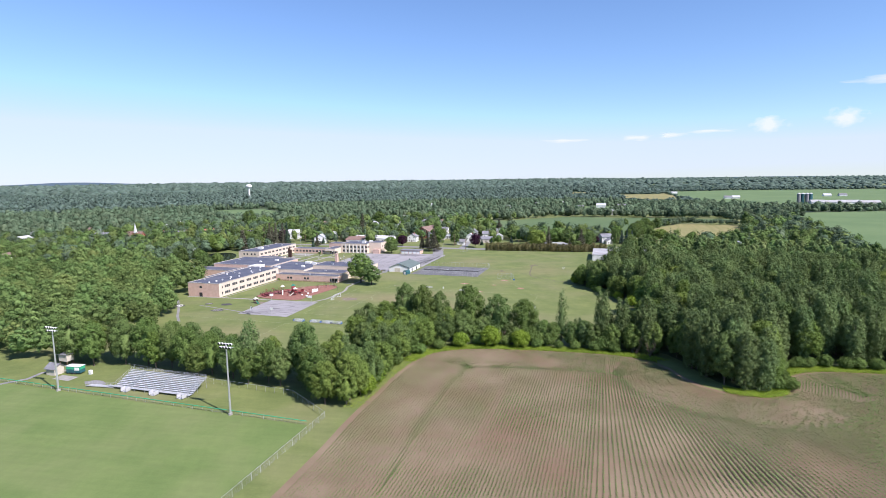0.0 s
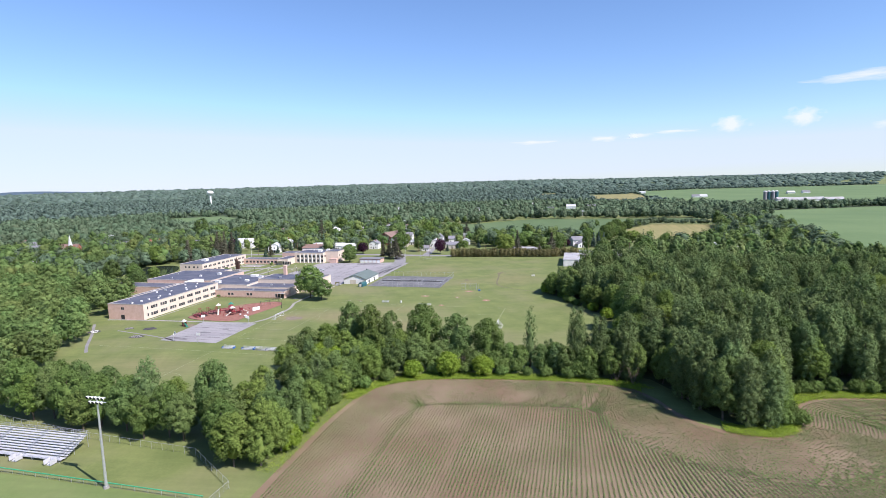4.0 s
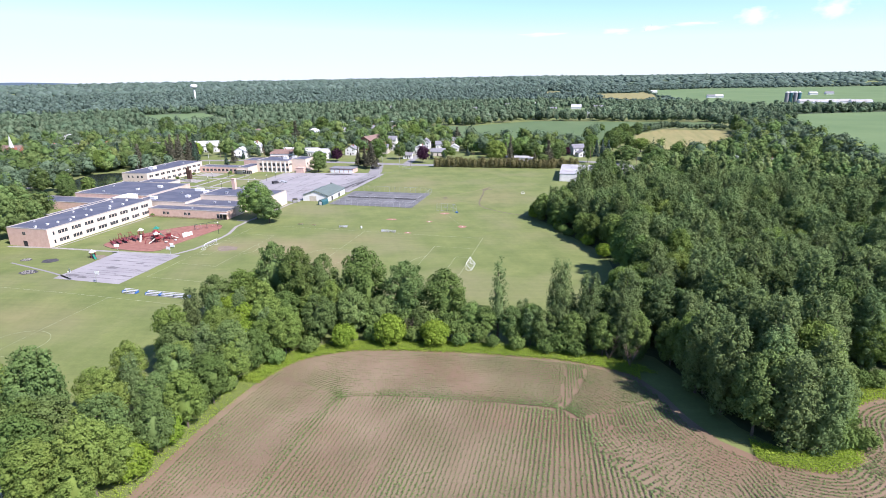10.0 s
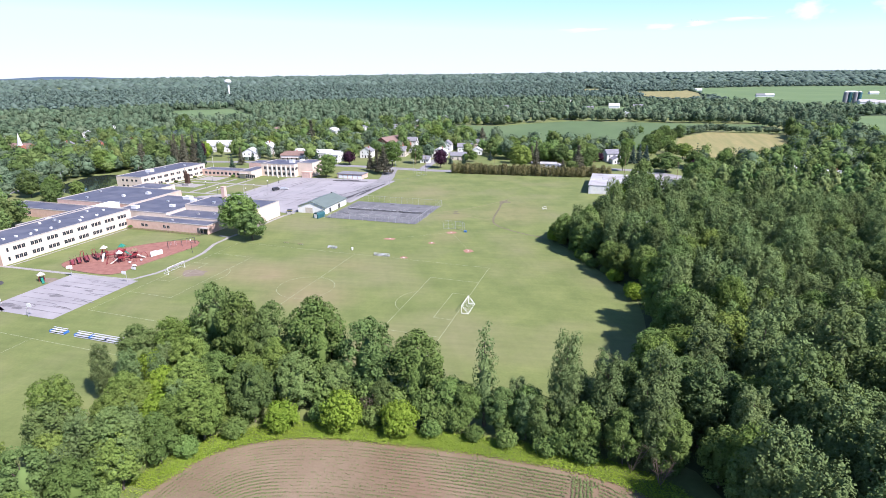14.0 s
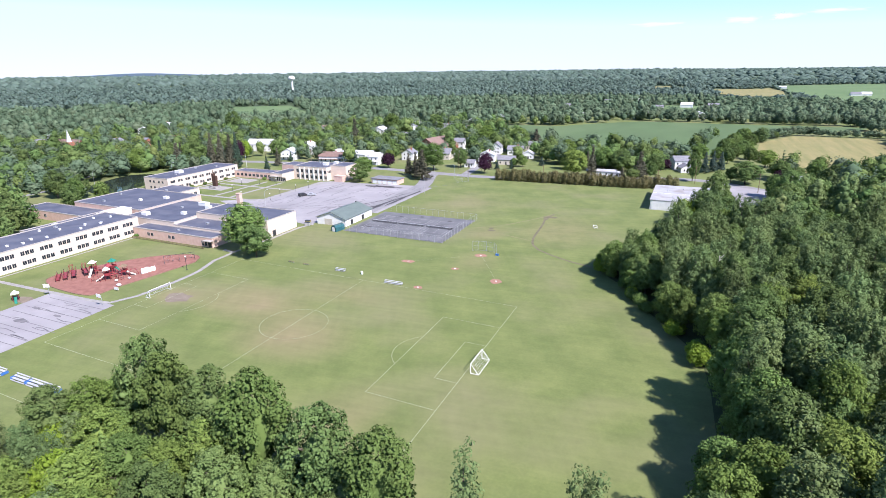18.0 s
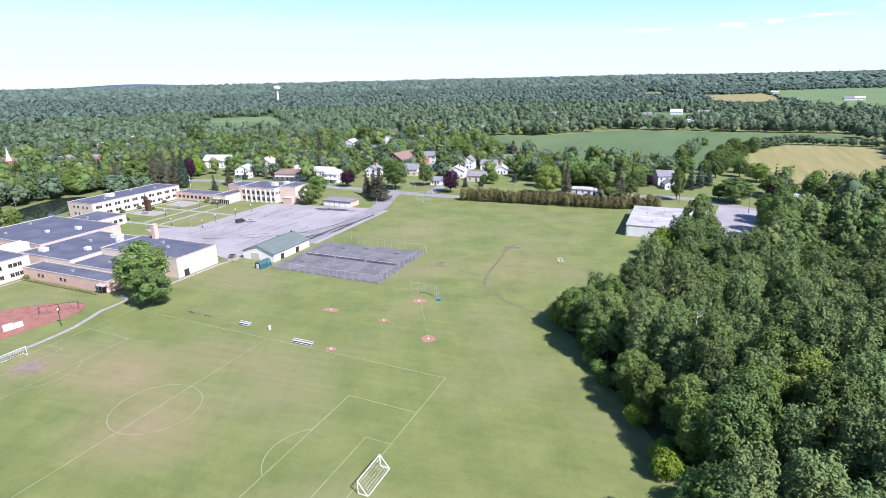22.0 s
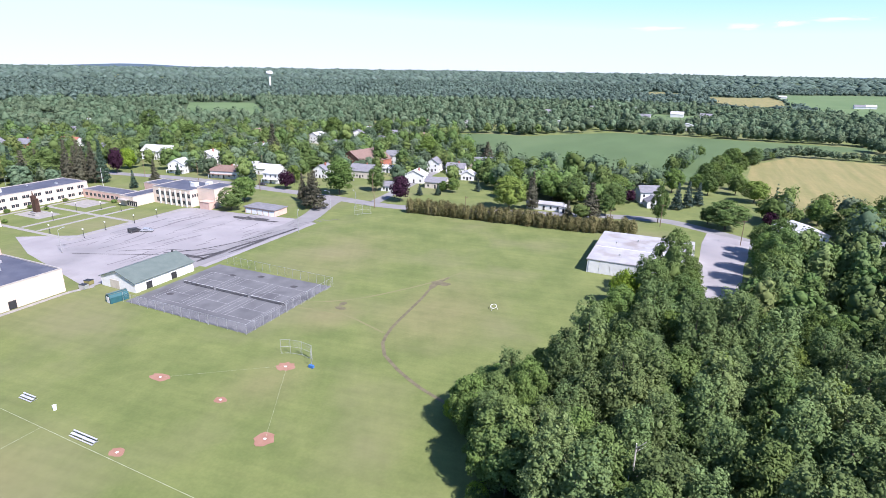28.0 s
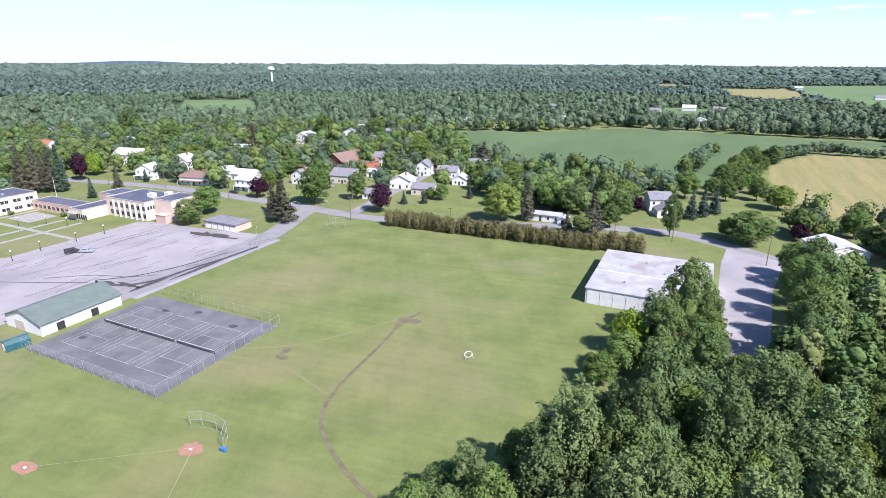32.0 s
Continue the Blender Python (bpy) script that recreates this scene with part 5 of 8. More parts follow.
def fence(name, label, pts, h=1.5, gap=3.0, posts=True, category="fence"):
    ob = thing(name, label, category, kind="")
    for (ax, ay), (bx, by) in zip(pts, pts[1:]):
        L = math.hypot(bx - ax, by - ay)
        n = max(1, round(L / gap))
        for k in range(n):
            p = (ax + (bx - ax) * k / n, ay + (by - ay) * k / n)
            q = (ax + (bx - ax) * (k + 1) / n, ay + (by - ay) * (k + 1) / n)
            part("post", rods(((*p, 0), (*p, h), 0.035, 0.035, 5)), M["steel"], ob)
            chain_panel((*p, 0), (*q, 0), h, "mesh_panel", ob, 0.45)
        part("top_rail", rods(((ax, ay, h), (bx, by, h), 0.03, 0.03, 5)), M["steel"], ob)
    return ob


fence("court_fence", "tall chain-link fence round the tennis courts", [(-90.8, 82), (-44.6, 81.6), (-44.4, 118.6), (-92, 119.6)], 3.0, 3.2)

# ---- storage building details and green shed ----
gshed = thing("garden_shed", "small dark green shed with a double door", "shed", at=(-93.6, 82.2, 0), turn=80)
bm = bmesh.new()
pts = [(-1.4, 0), (1.4, 0), (1.4, 1.7), (0.8, 2.5), (0, 2.8), (-0.8, 2.5), (-1.4, 1.7)]
a, b = ([bm.verts.new((s * 2.6, x, z)) for x, z in pts] for s in (-1, 1))
bm.faces.new(a)
bm.faces.new(b[::-1])
for k in range(len(pts)):
    bm.faces.new((a[k], b[k], b[(k + 1) % len(pts)], a[(k + 1) % len(pts)]))
bmesh.ops.recalc_face_normals(bm, faces=bm.faces)
part("wall", bm, M["teal"], gshed)
part("roof", boxes((-2.7, 2.7, -0.86, 0.86, 2.52, 2.58), (-2.7, 2.7, -0.3, 0.3, 2.74, 2.86)), M["green_roof"], gshed)
part("door", boxes((-2.66, -2.6, -0.7, 0.7, 0.1, 1.9)), M["paint"], gshed, "white framed door")

# ---- windows ----
WINDOW_MESH = {}


def window_meshes(w, h, bars):
    """Frame and pane, seen along -x, centred, at the wall's face."""
    key = (w, h, bars)
    if key not in WINDOW_MESH:
        t = 0.055
        bm = boxes((0, 0.07, -w / 2, w / 2, -h / 2, -h / 2 + t), (0, 0.07, -w / 2, w / 2, h / 2 - t, h / 2), (0, 0.07, -w / 2, -w / 2 + t, -h / 2 + t, h / 2 - t), (0, 0.07, w / 2 - t, w / 2, -h / 2 + t, h / 2 - t))
        for k in range(1, bars + 1):
            y = -w / 2 + w * k / (bars + 1)
            add_box(bm, 0, 0.055, y - 0.03, y + 0.03, -h / 2 + t, h / 2 - t)
        fr = bpy.data.meshes.new("window_frame")
        bm.to_mesh(fr)
        bm.free()
        fr.materials.append(M["frame"])
        bm = boxes((0, 0.025, -w / 2 + t, w / 2 - t, -h / 2 + t, h / 2 - t))
        pa = bpy.data.meshes.new("pane")
        bm.to_mesh(pa)
        bm.free()
        pa.materials.append(M["glass"])
        WINDOW_MESH[key] = (fr, pa)
    return WINDOW_MESH[key]


def window(parent, x, y, z, w, h, turn, bars=0, name="window"):
    """A window on a wall that faces along +x turned by turn degrees."""
    fr, pa = window_meshes(w, h, bars)
    ob = part(name, fr, None, parent)
    ob.matrix_basis = pose(x, y, z, 0, 0, turn)
    part("pane", pa, None, ob, "dark glass pane")
    return ob


# classroom wing: groups of three on both floors
for z in (2.0, 5.4):
    for k in range(8):
        yc = -4.5 + k * 6.5
        for j in (-1, 0, 1):
            window(school, -168.5, yc + j * 1.55, z, 1.35, 1.5, 0, 1)
    window(school, -168.5, -8.8, z, 0.8, 1.5, 0)
window(school, -180.5, -11.5, 5.4, 1.6, 1.3, -90, 1)
part("door", boxes((-181.6, -179.6, -11.62, -11.5, 0, 2.3)), M["dark"], school, "dark end entrance door")
for x in (-159.5, -157.4, -147.5, -145.4):
    window(school, x, 43, 1.9, 1.5, 1.3, -90, 1)
for x in (-129.5, -127.8):
    window(school, x, 43, 1.5, 1.2, 2.0, -90, 1)
part("door", boxes((-126.6, -124.9, 42.9, 43.0, 0, 2.4)), M["dark"], school, "dark side door")
part("canopy", boxes((-127.5, -123.5, 41.2, 43, 2.9, 3.15)), M["coping"], school)
for z in (2.0, 5.4):
    for k in range(10):
        yc = 115.5 + k * 5.2
        for j in (-0.85, 0.85):
            window(school, -229, yc + j, z, 1.5, 1.5, 0, 1)
    for x in (-243, -240, -236, -233):
        window(school, x, 112, z, 1.4, 1.4, -90, 1)
for k in range(9):
    window(school, -226 + k * 3.2, 163, 2.0, 2.0, 1.6, -90, 1)
for k in range(7):
    xc = -186.0 + k * 3.5
    for z in (2.0, 5.4):
        window(school, xc + 1.0, 171.5, z, 1.7, 2.0, -90, 1)
    if k:
        part("pilaster", boxes((xc - 0.9, xc - 0.35, 171.05, 171.5, 0, 7.4)), M["paint"], school, "tall white pilaster")
for k in range(3):
    window(school, -152, 179 + k * 4, 5.6, 1.3, 1.4, 0, 1)
    window(school, -163, 173.0 + k * 1.4, 5.4, 1.0, 1.6, 0)
for k in range(6):
    window(school, -205, 94.5 + k * 2.9, 2.0, 1.9, 1.5, 0, 1)
for k in range(5):
    window(school, -191.5 + k * 1.4, 160, 1.6, 1.2, 2.4, -90)
part("porch", boxes((-196, -190, 157.6, 160, 3.2, 3.5)), M["coping"], school)
part("stair_annex", boxes((-158, -152, 172, 176, 0, 3.4), (-158.2, -151.8, 171.8, 176, 3.4, 3.6)), M["buff"], school)
for x in (-249, -243, -232):
    window(school, x, 46, 2.0, 1.8, 1.4, -90, 1)
for k in range(4):
    window(school, -205, 24 + k * 8, 2.2, 1.6, 1.4, 180, 1)
part("gym_door", boxes((-113.5, -113.38, 64.5, 66.5, 0, 2.4)), M["dark"], school, "dark steel double door")
part("chimney", boxes((-144.5, -142.7, 78.0, 79.8, 0.0, 12.6), (-144.62, -142.58, 77.88, 79.92, 12.6, 12.85)), M["buff"], school, "square buff brick chimney")


def roof_unit(x, y, z, w, d, h, mat="steel"):
    bm = boxes((x - w / 2, x + w / 2, y - d / 2, y + d / 2, z, z + h), (x - w / 2 - 0.08, x + w / 2 + 0.08, y - d / 2 - 0.08, y + d / 2 + 0.08, z + h, z + h + 0.08))
    part("roof_unit", bm, M[mat], school, "pale metal roof ventilator")


_r = random.Random(5)
for k in range(13):
    roof_unit(-185 + _r.uniform(0, 13), -9 + k * 4.2, 7.45, 0.7, 0.7, 0.55, "paint")
ROOF_UNITS = [(-175, 55, 5.65, 3, 2.2, 1.2), (-160, 62, 5.65, 2.2, 1.6, 1), (-158, 74, 5.65, 2.6, 1.8, 1.1), (-170, 70, 5.65, 1, 1, .7), (-215, 64, 6.25, 1, 1, .7), (-200, 72, 6.25, 1.4, 1.2, .8), (-192, 80, 6.25, 2.4, 1.6, 1)]
ROOF_UNITS += [(-222, 78, 6.25, 1, 1, .7), (-240, 130, 7.45, 4, 3, 1.4), (-236, 124, 7.45, 1, 1, .6), (-243, 145, 7.45, 1, 1, .6), (-236, 155, 7.45, 1.2, 1.2, .7), (-141, 68, 7.05, 1.2, 1.2, .8), (-128, 71, 7.05, 1, 1, .7), (-135, 75, 7.05, 1, 1, .7),
                         (-170, 181, 8.05, 3.2, 2.4, 1.6), (-165.5, 186, 8.05, 2.6, 2.6, 1.5), (-178, 186, 8.05, 1, 1, .7), (-140, 56, 4.65, 1, 1, .6), (-133, 58, 4.65, 1, 1, .6), (-216, 100, 4.25, 1.2, 1, .7), (-146, 46.5, 3.75, .8, .8, .5)]
ROOF_UNITS += [(-186, -2, 7.45, 1, 1, .6), (-176, 8, 7.45, .8, .8, .5), (-184, 22, 7.45, 1.2, 1, .6), (-174, 34, 7.45, .8, .8, .5), (-165, 78, 5.65, 4.2, 2.6, 1.3), (-197, 30, 4.25, 3.2, 2.4, 1.3), (-198, 50, 4.25, 2.2, 2.6, 1.1)]
for x, y, z, w, d, h in ROOF_UNITS:
    roof_unit(x, y, z, w, d, h, "paint" if w > 1.3 else "steel")
part("roof_house", boxes((-192, -186, 46.5, 56.5, 4.2, 7.4), (-192.2, -185.8, 46.3, 56.7, 7.4, 7.6)), M["paint"], school, "white rooftop plant housing")

# ---- courtyard ----
def slab(name, x0, x1, y0, y1, label="pale concrete walk", z=0.034, mat="concrete", category="path"):
    return tagged(part(name, boxes((x0, x1, y0, y1, -0.05, z)), M[mat]), label, category, kind="structure")


slab("sidewalk", -164.6, -162.2, 112, 168)
slab("walk_a", -226, -164.6, 141, 143)
slab("walk_b", -198, -196, 115, 141)
slab("walk_c", -198, -196, 143, 157)
slab("walk_d", -187, -185, 115, 141)
slab("walk_e", -187, -185, 143, 158)
slab("walk_f", -226, -164.6, 112.5, 114.5)
slab("walk_g", -226, -224, 116, 163)
slab("terrace", -222, -204, 126, 136, "paved terrace round a dark monument", 0.04)
slab("terrace_b", -222, -206, 148, 160, "paved terrace by the north wing", 0.04)
mon = thing("monument", "tall dark bronze monument on a stepped base", "monument", at=(-213, 131, 0))
part("plinth", boxes((-2.6, 2.6, -2.6, 2.6, 0, 0.6), (-1.9, 1.9, -1.9, 1.9, 0.6, 1.2)), M["concrete"], mon)
part("shaft", boxes((-1.3, -0.15, -0.9, 0.9, 1.2, 8.6), (0.15, 1.3, -0.9, 0.9, 1.2, 7.2), (-0.15, 0.15, -0.6, 0.6, 1.2, 5.6)), M["bronze"], mon, "dark brown bronze slabs")
part("spire", rods(((-0.7, 0, 8.6), (-0.7, 0, 10.6), 0.35, 0.1, 6)), M["bronze"], mon)
for k, (x, y, s) in enumerate([(-226.6, 126, 0.55), (-226.6, 136, 0.5), (-221, 118, 0.5), (-218, 138, 0.4), (-203, 161, 0.55), (-226, 152, 0.5), (-210, 116, 0.45), (-166, 42.2, 0.4), (-168, 48, 0.4)]):
    tree("shrub", x, y, s, 0.8, "school shrubs", "clipped dark green shrub by the school wall")


def lamp_post(x, y, h=3.3, globe=True, label="dark lamp post with a pale globe", turn=0):
    ob = thing("street_lamp", label, "street lamp", "lamp posts", at=(x, y, 0), turn=turn)
    part("pole", rods(((0, 0, 0), (0, 0, h), 0.09, 0.06, 8)), M["dark" if globe else "steel"], ob)
    part("base", rods(((0, 0, 0), (0, 0, 0.35), 0.2, 0.16, 8)), M["dark" if globe else "concrete"], ob)
    if globe:
        bm = bmesh.new()
        bmesh.ops.create_uvsphere(bm, u_segments=12, v_segments=8, radius=0.3)
        bmesh.ops.translate(bm, verts=bm.verts, vec=(0, 0, h + 0.25))
        part("globe", bm, M["paint"], ob, "pale glass globe")
    else:
        part("arm", rods(((0, 0, h), (1.8, 0, h + 0.5), 0.06, 0.05, 6)), M["steel"], ob)
        part("head", boxes((1.7, 2.6, -0.18, 0.18, h + 0.42, h + 0.58)), M["steel"], ob)
    return ob


for x, y in [(-162, 151.6), (-162.2, 140.5), (-160.5, 117.2), (-197, 128), (-197, 150), (-186, 152), (-178, 115), (-163, 128), (-205, 143.5)]:
    lamp_post(x, y)
lamp_post(-113.6, 20.9, 4.7, True, "black lamp post beside the footpath")
for x, y, t in [(-91.5, 161.4, 120), (-103, 199.7, 200), (-92, 205, 150), (-270, 150, 0), (-290, 110, 0), (-150, 102, 90)]:
    lamp_post(x, y, 8.5, False, "tall grey street lamp with a cobra head", t)


def utility_pole(x, y, h=10.5, cross=True):
    ob = thing("utility_pole", "weathered wooden utility pole", "utility pole", "utility poles", at=(x, y, 0))
    part("pole", rods(((0, 0, 0), (0, 0, h), 0.16, 0.11, 8)), M["wood"], ob)
    if cross:
        part("crossarm", boxes((-1.1, 1.1, -0.06, 0.06, h - 0.7, h - 0.55)), M["wood"], ob)
        for s in (-0.95, 0, 0.95):
            part("insulator", rods(((s, 0, h - 0.55), (s, 0, h - 0.35), 0.05, 0.04, 6)), M["dark"], ob)


for x, y in [(-114.2, 195.7), (-212, 221), (-86, 212), (-39, 214), (24, 220), (-160, 215), (-247, 213), (-104, 240), (43, 240), (74, 226), (-330, 205), (-200, 262), (-150, 290)]:
    utility_pole(x, y)
flag = thing("flagpole", "tall white flagpole on the front lawn", "flagpole", at=(-229, 174.3, 0))
part("pole", rods(((0, 0, 0), (0, 0, 13), 0.11, 0.05, 8)), M["paint"], flag)
part("base", rods(((0, 0, 0), (0, 0, 0.4), 0.35, 0.3, 10)), M["concrete"], flag)

# ---- parked vehicles ----
def car(x, y, turn, paint, label, van=False):
    ob = thing("car", label, "car", "parked cars", at=(x, y, 0), turn=turn)
    L, W = (2.35, 0.95)
    prof = [(-L, 0.35), (L, 0.35), (L, 0.75), (1.25, 0.95), (0.65, 1.5), (-1.3, 1.55), (-L + 0.25, 1.0), (-L, 0.8)] if not van else [(-L, 0.35), (L, 0.35), (L, 0.85), (1.6, 1.15), (1.0, 1.85), (-L, 1.9)]
    bm = bmesh.new()
    a, b = ([bm.verts.new((px, s * W * (0.86 if pz > 1.2 else 1), pz)) for px, pz in prof] for s in (-1, 1))
    bm.faces.new(a)
    bm.faces.new(b[::-1])
    for k in range(len(prof)):
        bm.faces.new((a[k], b[k], b[(k + 1) % len(prof)], a[(k + 1) % len(prof)]))
    bmesh.ops.recalc_face_normals(bm, faces=bm.faces)
    bmesh.ops.bevel(bm, geom=bm.edges[:], offset=0.06, segments=2, affect="EDGES")
    part("body", bm, M[paint], ob)
    top = 1.5 if not van else 1.8
    for s in (-1, 1):
        part("side_window", boxes((-1.2, 0.6, s * W * 0.93 - 0.02, s * W * 0.93 + 0.02, 1.0, top - 0.12)), M["glass"], ob)
        part("headlight", boxes((L - 0.04, L + 0.02, s * 0.62 - 0.16, s * 0.62 + 0.16, 0.6, 0.74)), M["paint"], ob)
        for q in (-1.45, 1.45):
            wheel = part("wheel", rods(((q, s * 0.78, 0.33), (q, s * 0.97, 0.33), 0.33, 0.33, 14)), M["dark"], ob)
            part("rim", rods(((q, s * 0.97, 0.33), (q, s * 0.985, 0.33), 0.19, 0.19, 10)), M["steel"], wheel)
    part("windscreen", boxes((0.72 if not van else 1.1, 1.0 if not van else 1.3, -0.72, 0.72, 1.0, 1.32)), M["glass"], ob)
    return ob


car(-150.3, 131.4, 68, "dark", "black pickup-sized car parked on asphalt", True)
car(-146.6, 134.2, 30, "steel", "silver car parked on asphalt")
car(-170, 228, 10, "dark", "dark car parked in a driveway")
car(-133, 262, 80, "steel", "silver car parked near a house")
car(-245, 240, 20, "paint", "white car parked near a house")
car(100, 236, 140, "paint", "white van parked beside a white garage", True)
car(104, 233, 140, "dark", "dark car parked beside a white garage")
car(-75, 270, 10, "dark", "dark car parked behind a house")

# ---- garage row by the lot ----
gar = thing("garage_block", "low buff garage block with white doors and flat roof", "garage")
part("wall", boxes((-134, -116.5, 176, 184.5, 0, 2.9)), M["buff"], gar)
part("roof", boxes((-134.4, -116.1, 175.5, 184.9, 2.9, 3.2)), M["shingle_grey"], gar)
for k in range(5):
    part("garage_door", boxes((-133.2 + k * 3.4, -130.4 + k * 3.4, 175.9, 176, 0.05, 2.3)), M["paint"], gar, "white roll-up door")
# dark sealed cracks on the lot
_r = random.Random(9)
for k in range(64):
    x, y = _r.uniform(-160, -97), _r.uniform(100, 170)
    if x > -108 and y < 116:
        continue
    L = _r.uniform(4, 22)
    a = radians(86 + _r.uniform(-5, 5))
    pts = [(x, y)]
    for j in range(4):
        a += _r.uniform(-0.18, 0.18)
        pts.append((pts[-1][0] + math.cos(a) * L / 4, pts[-1][1] + math.sin(a) * L / 4))
    band("tar_seal", pts, _r.uniform(0.15, 0.55), 0.048 + 0.0002 * k, M["crack"], "dark tar crack seal on the asphalt", "stain")
for k, (cx, cy, rx, ry) in enumerate([(-112, 118, 3.5, 1.5), (-104, 113, 4, 1.2), (-100, 124, 1, 8), (-97, 140, 0.9, 12), (-120, 170, 5, 2), (-128, 168, 6, 1.6), (-105, 120, 5, 1.0)]):
    blob("tar_patch", cx, cy, rx, ry, M["tar"], "dark damp patch on the asphalt", 130 + k, "stain", 0.060)
for k in range(16):
    x, y = _r.uniform(-133, -111), _r.uniform(-38, -12)
    band("court_crack", [(x, y), (x + _r.uniform(1, 4), y + _r.uniform(-0.5, 0.6)), (x + _r.uniform(5, 9), y + _r.uniform(-0.6, 0.8))], _r.uniform(0.15, 0.4), 0.042, M["crack"], "dark crack in the play court", "stain")
for k in range(1, 9):
    band("court_crack", [(-134.5 + 0.2 * k, -40.5 + k * 3.4), (-109, -40.3 + k * 3.4 + _r.uniform(-0.5, 0.5))], 0.22, 0.048, M["crack"], "straight dark joint in the play court", "stain")

for k, pts in enumerate([[(-112, 117), (-106, 119), (-101, 126), (-99.5, 138), (-97, 152), (-96, 166)], [(-134, 112), (-122, 121), (-112, 124), (-104, 130)], [(-118, 118), (-110, 126), (-104, 140), (-101, 156)], [(-128, 171), (-120, 168), (-110, 170)], [(-146, 103), (-130, 110), (-118, 116)]]):
    band("tar_seal", pts, (1.4, 0.35, 0.6, 1.3, 0.3)[k], 0.07 + 0.006 * k, M["tar"], "dark worn tar strip on the asphalt", "stain")
for k, (cx, cy, rx, ry) in enumerate([(-123.5, -27, 2.6, 1.2), (-131, -36.5, 3.0, 1.3), (-126, -37.5, 2.2, 0.9), (-117, -21, 1.8, 0.6), (-128, -20, 2.2, 0.5)]):
    blob("court_stain", cx, cy, rx, ry, M["crack"], "dark damp stain on the play court", 210 + k, "stain", 0.054)
# footpaths
band("footpath", [(-188, -13.5), (-168, -11.5), (-140, -10.6), (-112, -8.8), (-109, -2), (-108.2, 10), (-109, 22), (-112.6, 32), (-113.2, 42), (-119, 43)], 1.5, 0.034, M["concrete"], "pale worn footpath past the playground", "path")
band("footpath", [(-166.5, -11), (-166.2, 20), (-166.2, 42.5)], 0.9, 0.03, M["concrete"], "narrow concrete strip along the school wall", "path")
band("footpath", [(-113.2, 42), (-112, 60), (-111.6, 80), (-109.5, 86)], 1.6, 0.034, M["concrete"], "concrete walk along the gymnasium", "path")
band("footpath", [(-187, -22), (-172, -38), (-160, -52), (-152, -60)], 1.2, 0.03, M["road"], "thin worn asphalt path down to the wood", "path")
band("footpath", [(-166, -30), (-140, -36), (-128, -40)], 0.8, 0.03, M["road"], "thin worn asphalt path", "path")
for k, (x, y, r) in enumerate([(-175.2, -33.6, 3), (-163.5, -26.1, 2.2), (-153.6, -25.2, 3.2), (-149.2, -37.2, 3.2)]):
    blob("planting_bed", x, y, r, r * 0.8, M["tar"], "dark oval mulch bed on the lawn", 60 + k, "ground", 0.042)
    if k != 2:
        _rr = random.Random(k)
        bm = bmesh.new()
        for j in range(26):
            a, q = _rr.uniform(0, math.tau), r * 0.75 * math.sqrt(_rr.random())
            add_box(bm, x + q * math.cos(a) - 0.16, x + q * math.cos(a) + 0.16, y + q * 0.8 * math.sin(a) - 0.16, y + q * 0.8 * math.sin(a) + 0.16, 0.02, 0.28)
        tagged(part("painted_stones", bm, M["concrete" if k else "paint"]), "small pale painted stones on a mulch bed", "stones", kind="stuff")

# ---- stadium ----
blc = thing("bleachers", "large silver aluminium bleacher stand with ramps", "bleachers")
blc.matrix_world = pose(-96.7, -128.3, 0) @ Matrix.Diagonal((1, 0.82, 0.82, 1))
for k in range(10):
    y, z = -4.6 + k * 0.8, 1.1 + k * 0.36
    part("footboard", boxes((-14.5, 14.5, y - 0.3, y + 0.28, z - 0.36, z - 0.31)), M["alu"], blc)
    part("seat_plank", boxes((-14.5, 14.5, y + 0.3, y + 0.6, z + 0.02, z + 0.08)), M["alu"], blc)
    part("riser", boxes((-14.5, 14.5, y + 0.62, y + 0.64, z - 0.34, z + 0.02)), M["alu"], blc)
part("front_walk", boxes((-16.5, 14.5, -6.3, -4.95, 0.85, 0.92)), M["alu"], blc)
for x in (-8.3, 2.4, 12.6):
    for k in range(10):
        add = boxes((x - 0.55, x + 0.55, -4.9 + k * 0.8, -4.5 + k * 0.8, 0.8 + k * 0.36, 1.0 + k * 0.36))
        part("aisle_step", add, M["steel"], blc)
for x in range(-14, 15, 4):
    part("frame", rods(((x, -6.2, 0), (x, 3.6, 4.2), 0.06, 0.06, 5), ((x, 3.6, 0), (x, 3.6, 5.3), 0.06, 0.06, 5), ((x, -1.2, 0), (x, -1.2, 2.3), 0.06, 0.06, 5), ((x, -6.2, 0), (x, -6.2, 0.9), 0.06, 0.06, 5)), M["steel"], blc)
part("back_rail", rods(((-14.5, 3.6, 5.3), (14.5, 3.6, 5.3), 0.04), ((-14.5, 3.6, 4.8), (14.5, 3.6, 4.8), 0.03)), M["steel"], blc)
chain_panel((-14.5, 3.6, 0), (14.5, 3.6, 0), 1.1, "back_mesh", blc, 0.3, 4.2)
for s in (-14.5, 14.5):
    part("side_rail", rods(((s, -4.8, 2.1), (s, 3.6, 5.3), 0.04), ((s, -4.8, 1.5), (s, 3.6, 4.8), 0.03), ((s, -4.8, 0.9), (s, -4.8, 2.1), 0.04), ((s, -0.6, 2.5), (s, -0.6, 3.7), 0.04)), M["steel"], blc)
part("front_rail", rods(((-16.5, -6.3, 1.95), (14.5, -6.3, 1.95), 0.035), ((-16.5, -6.3, 1.4), (14.5, -6.3, 1.4), 0.03)), M["steel"], blc)
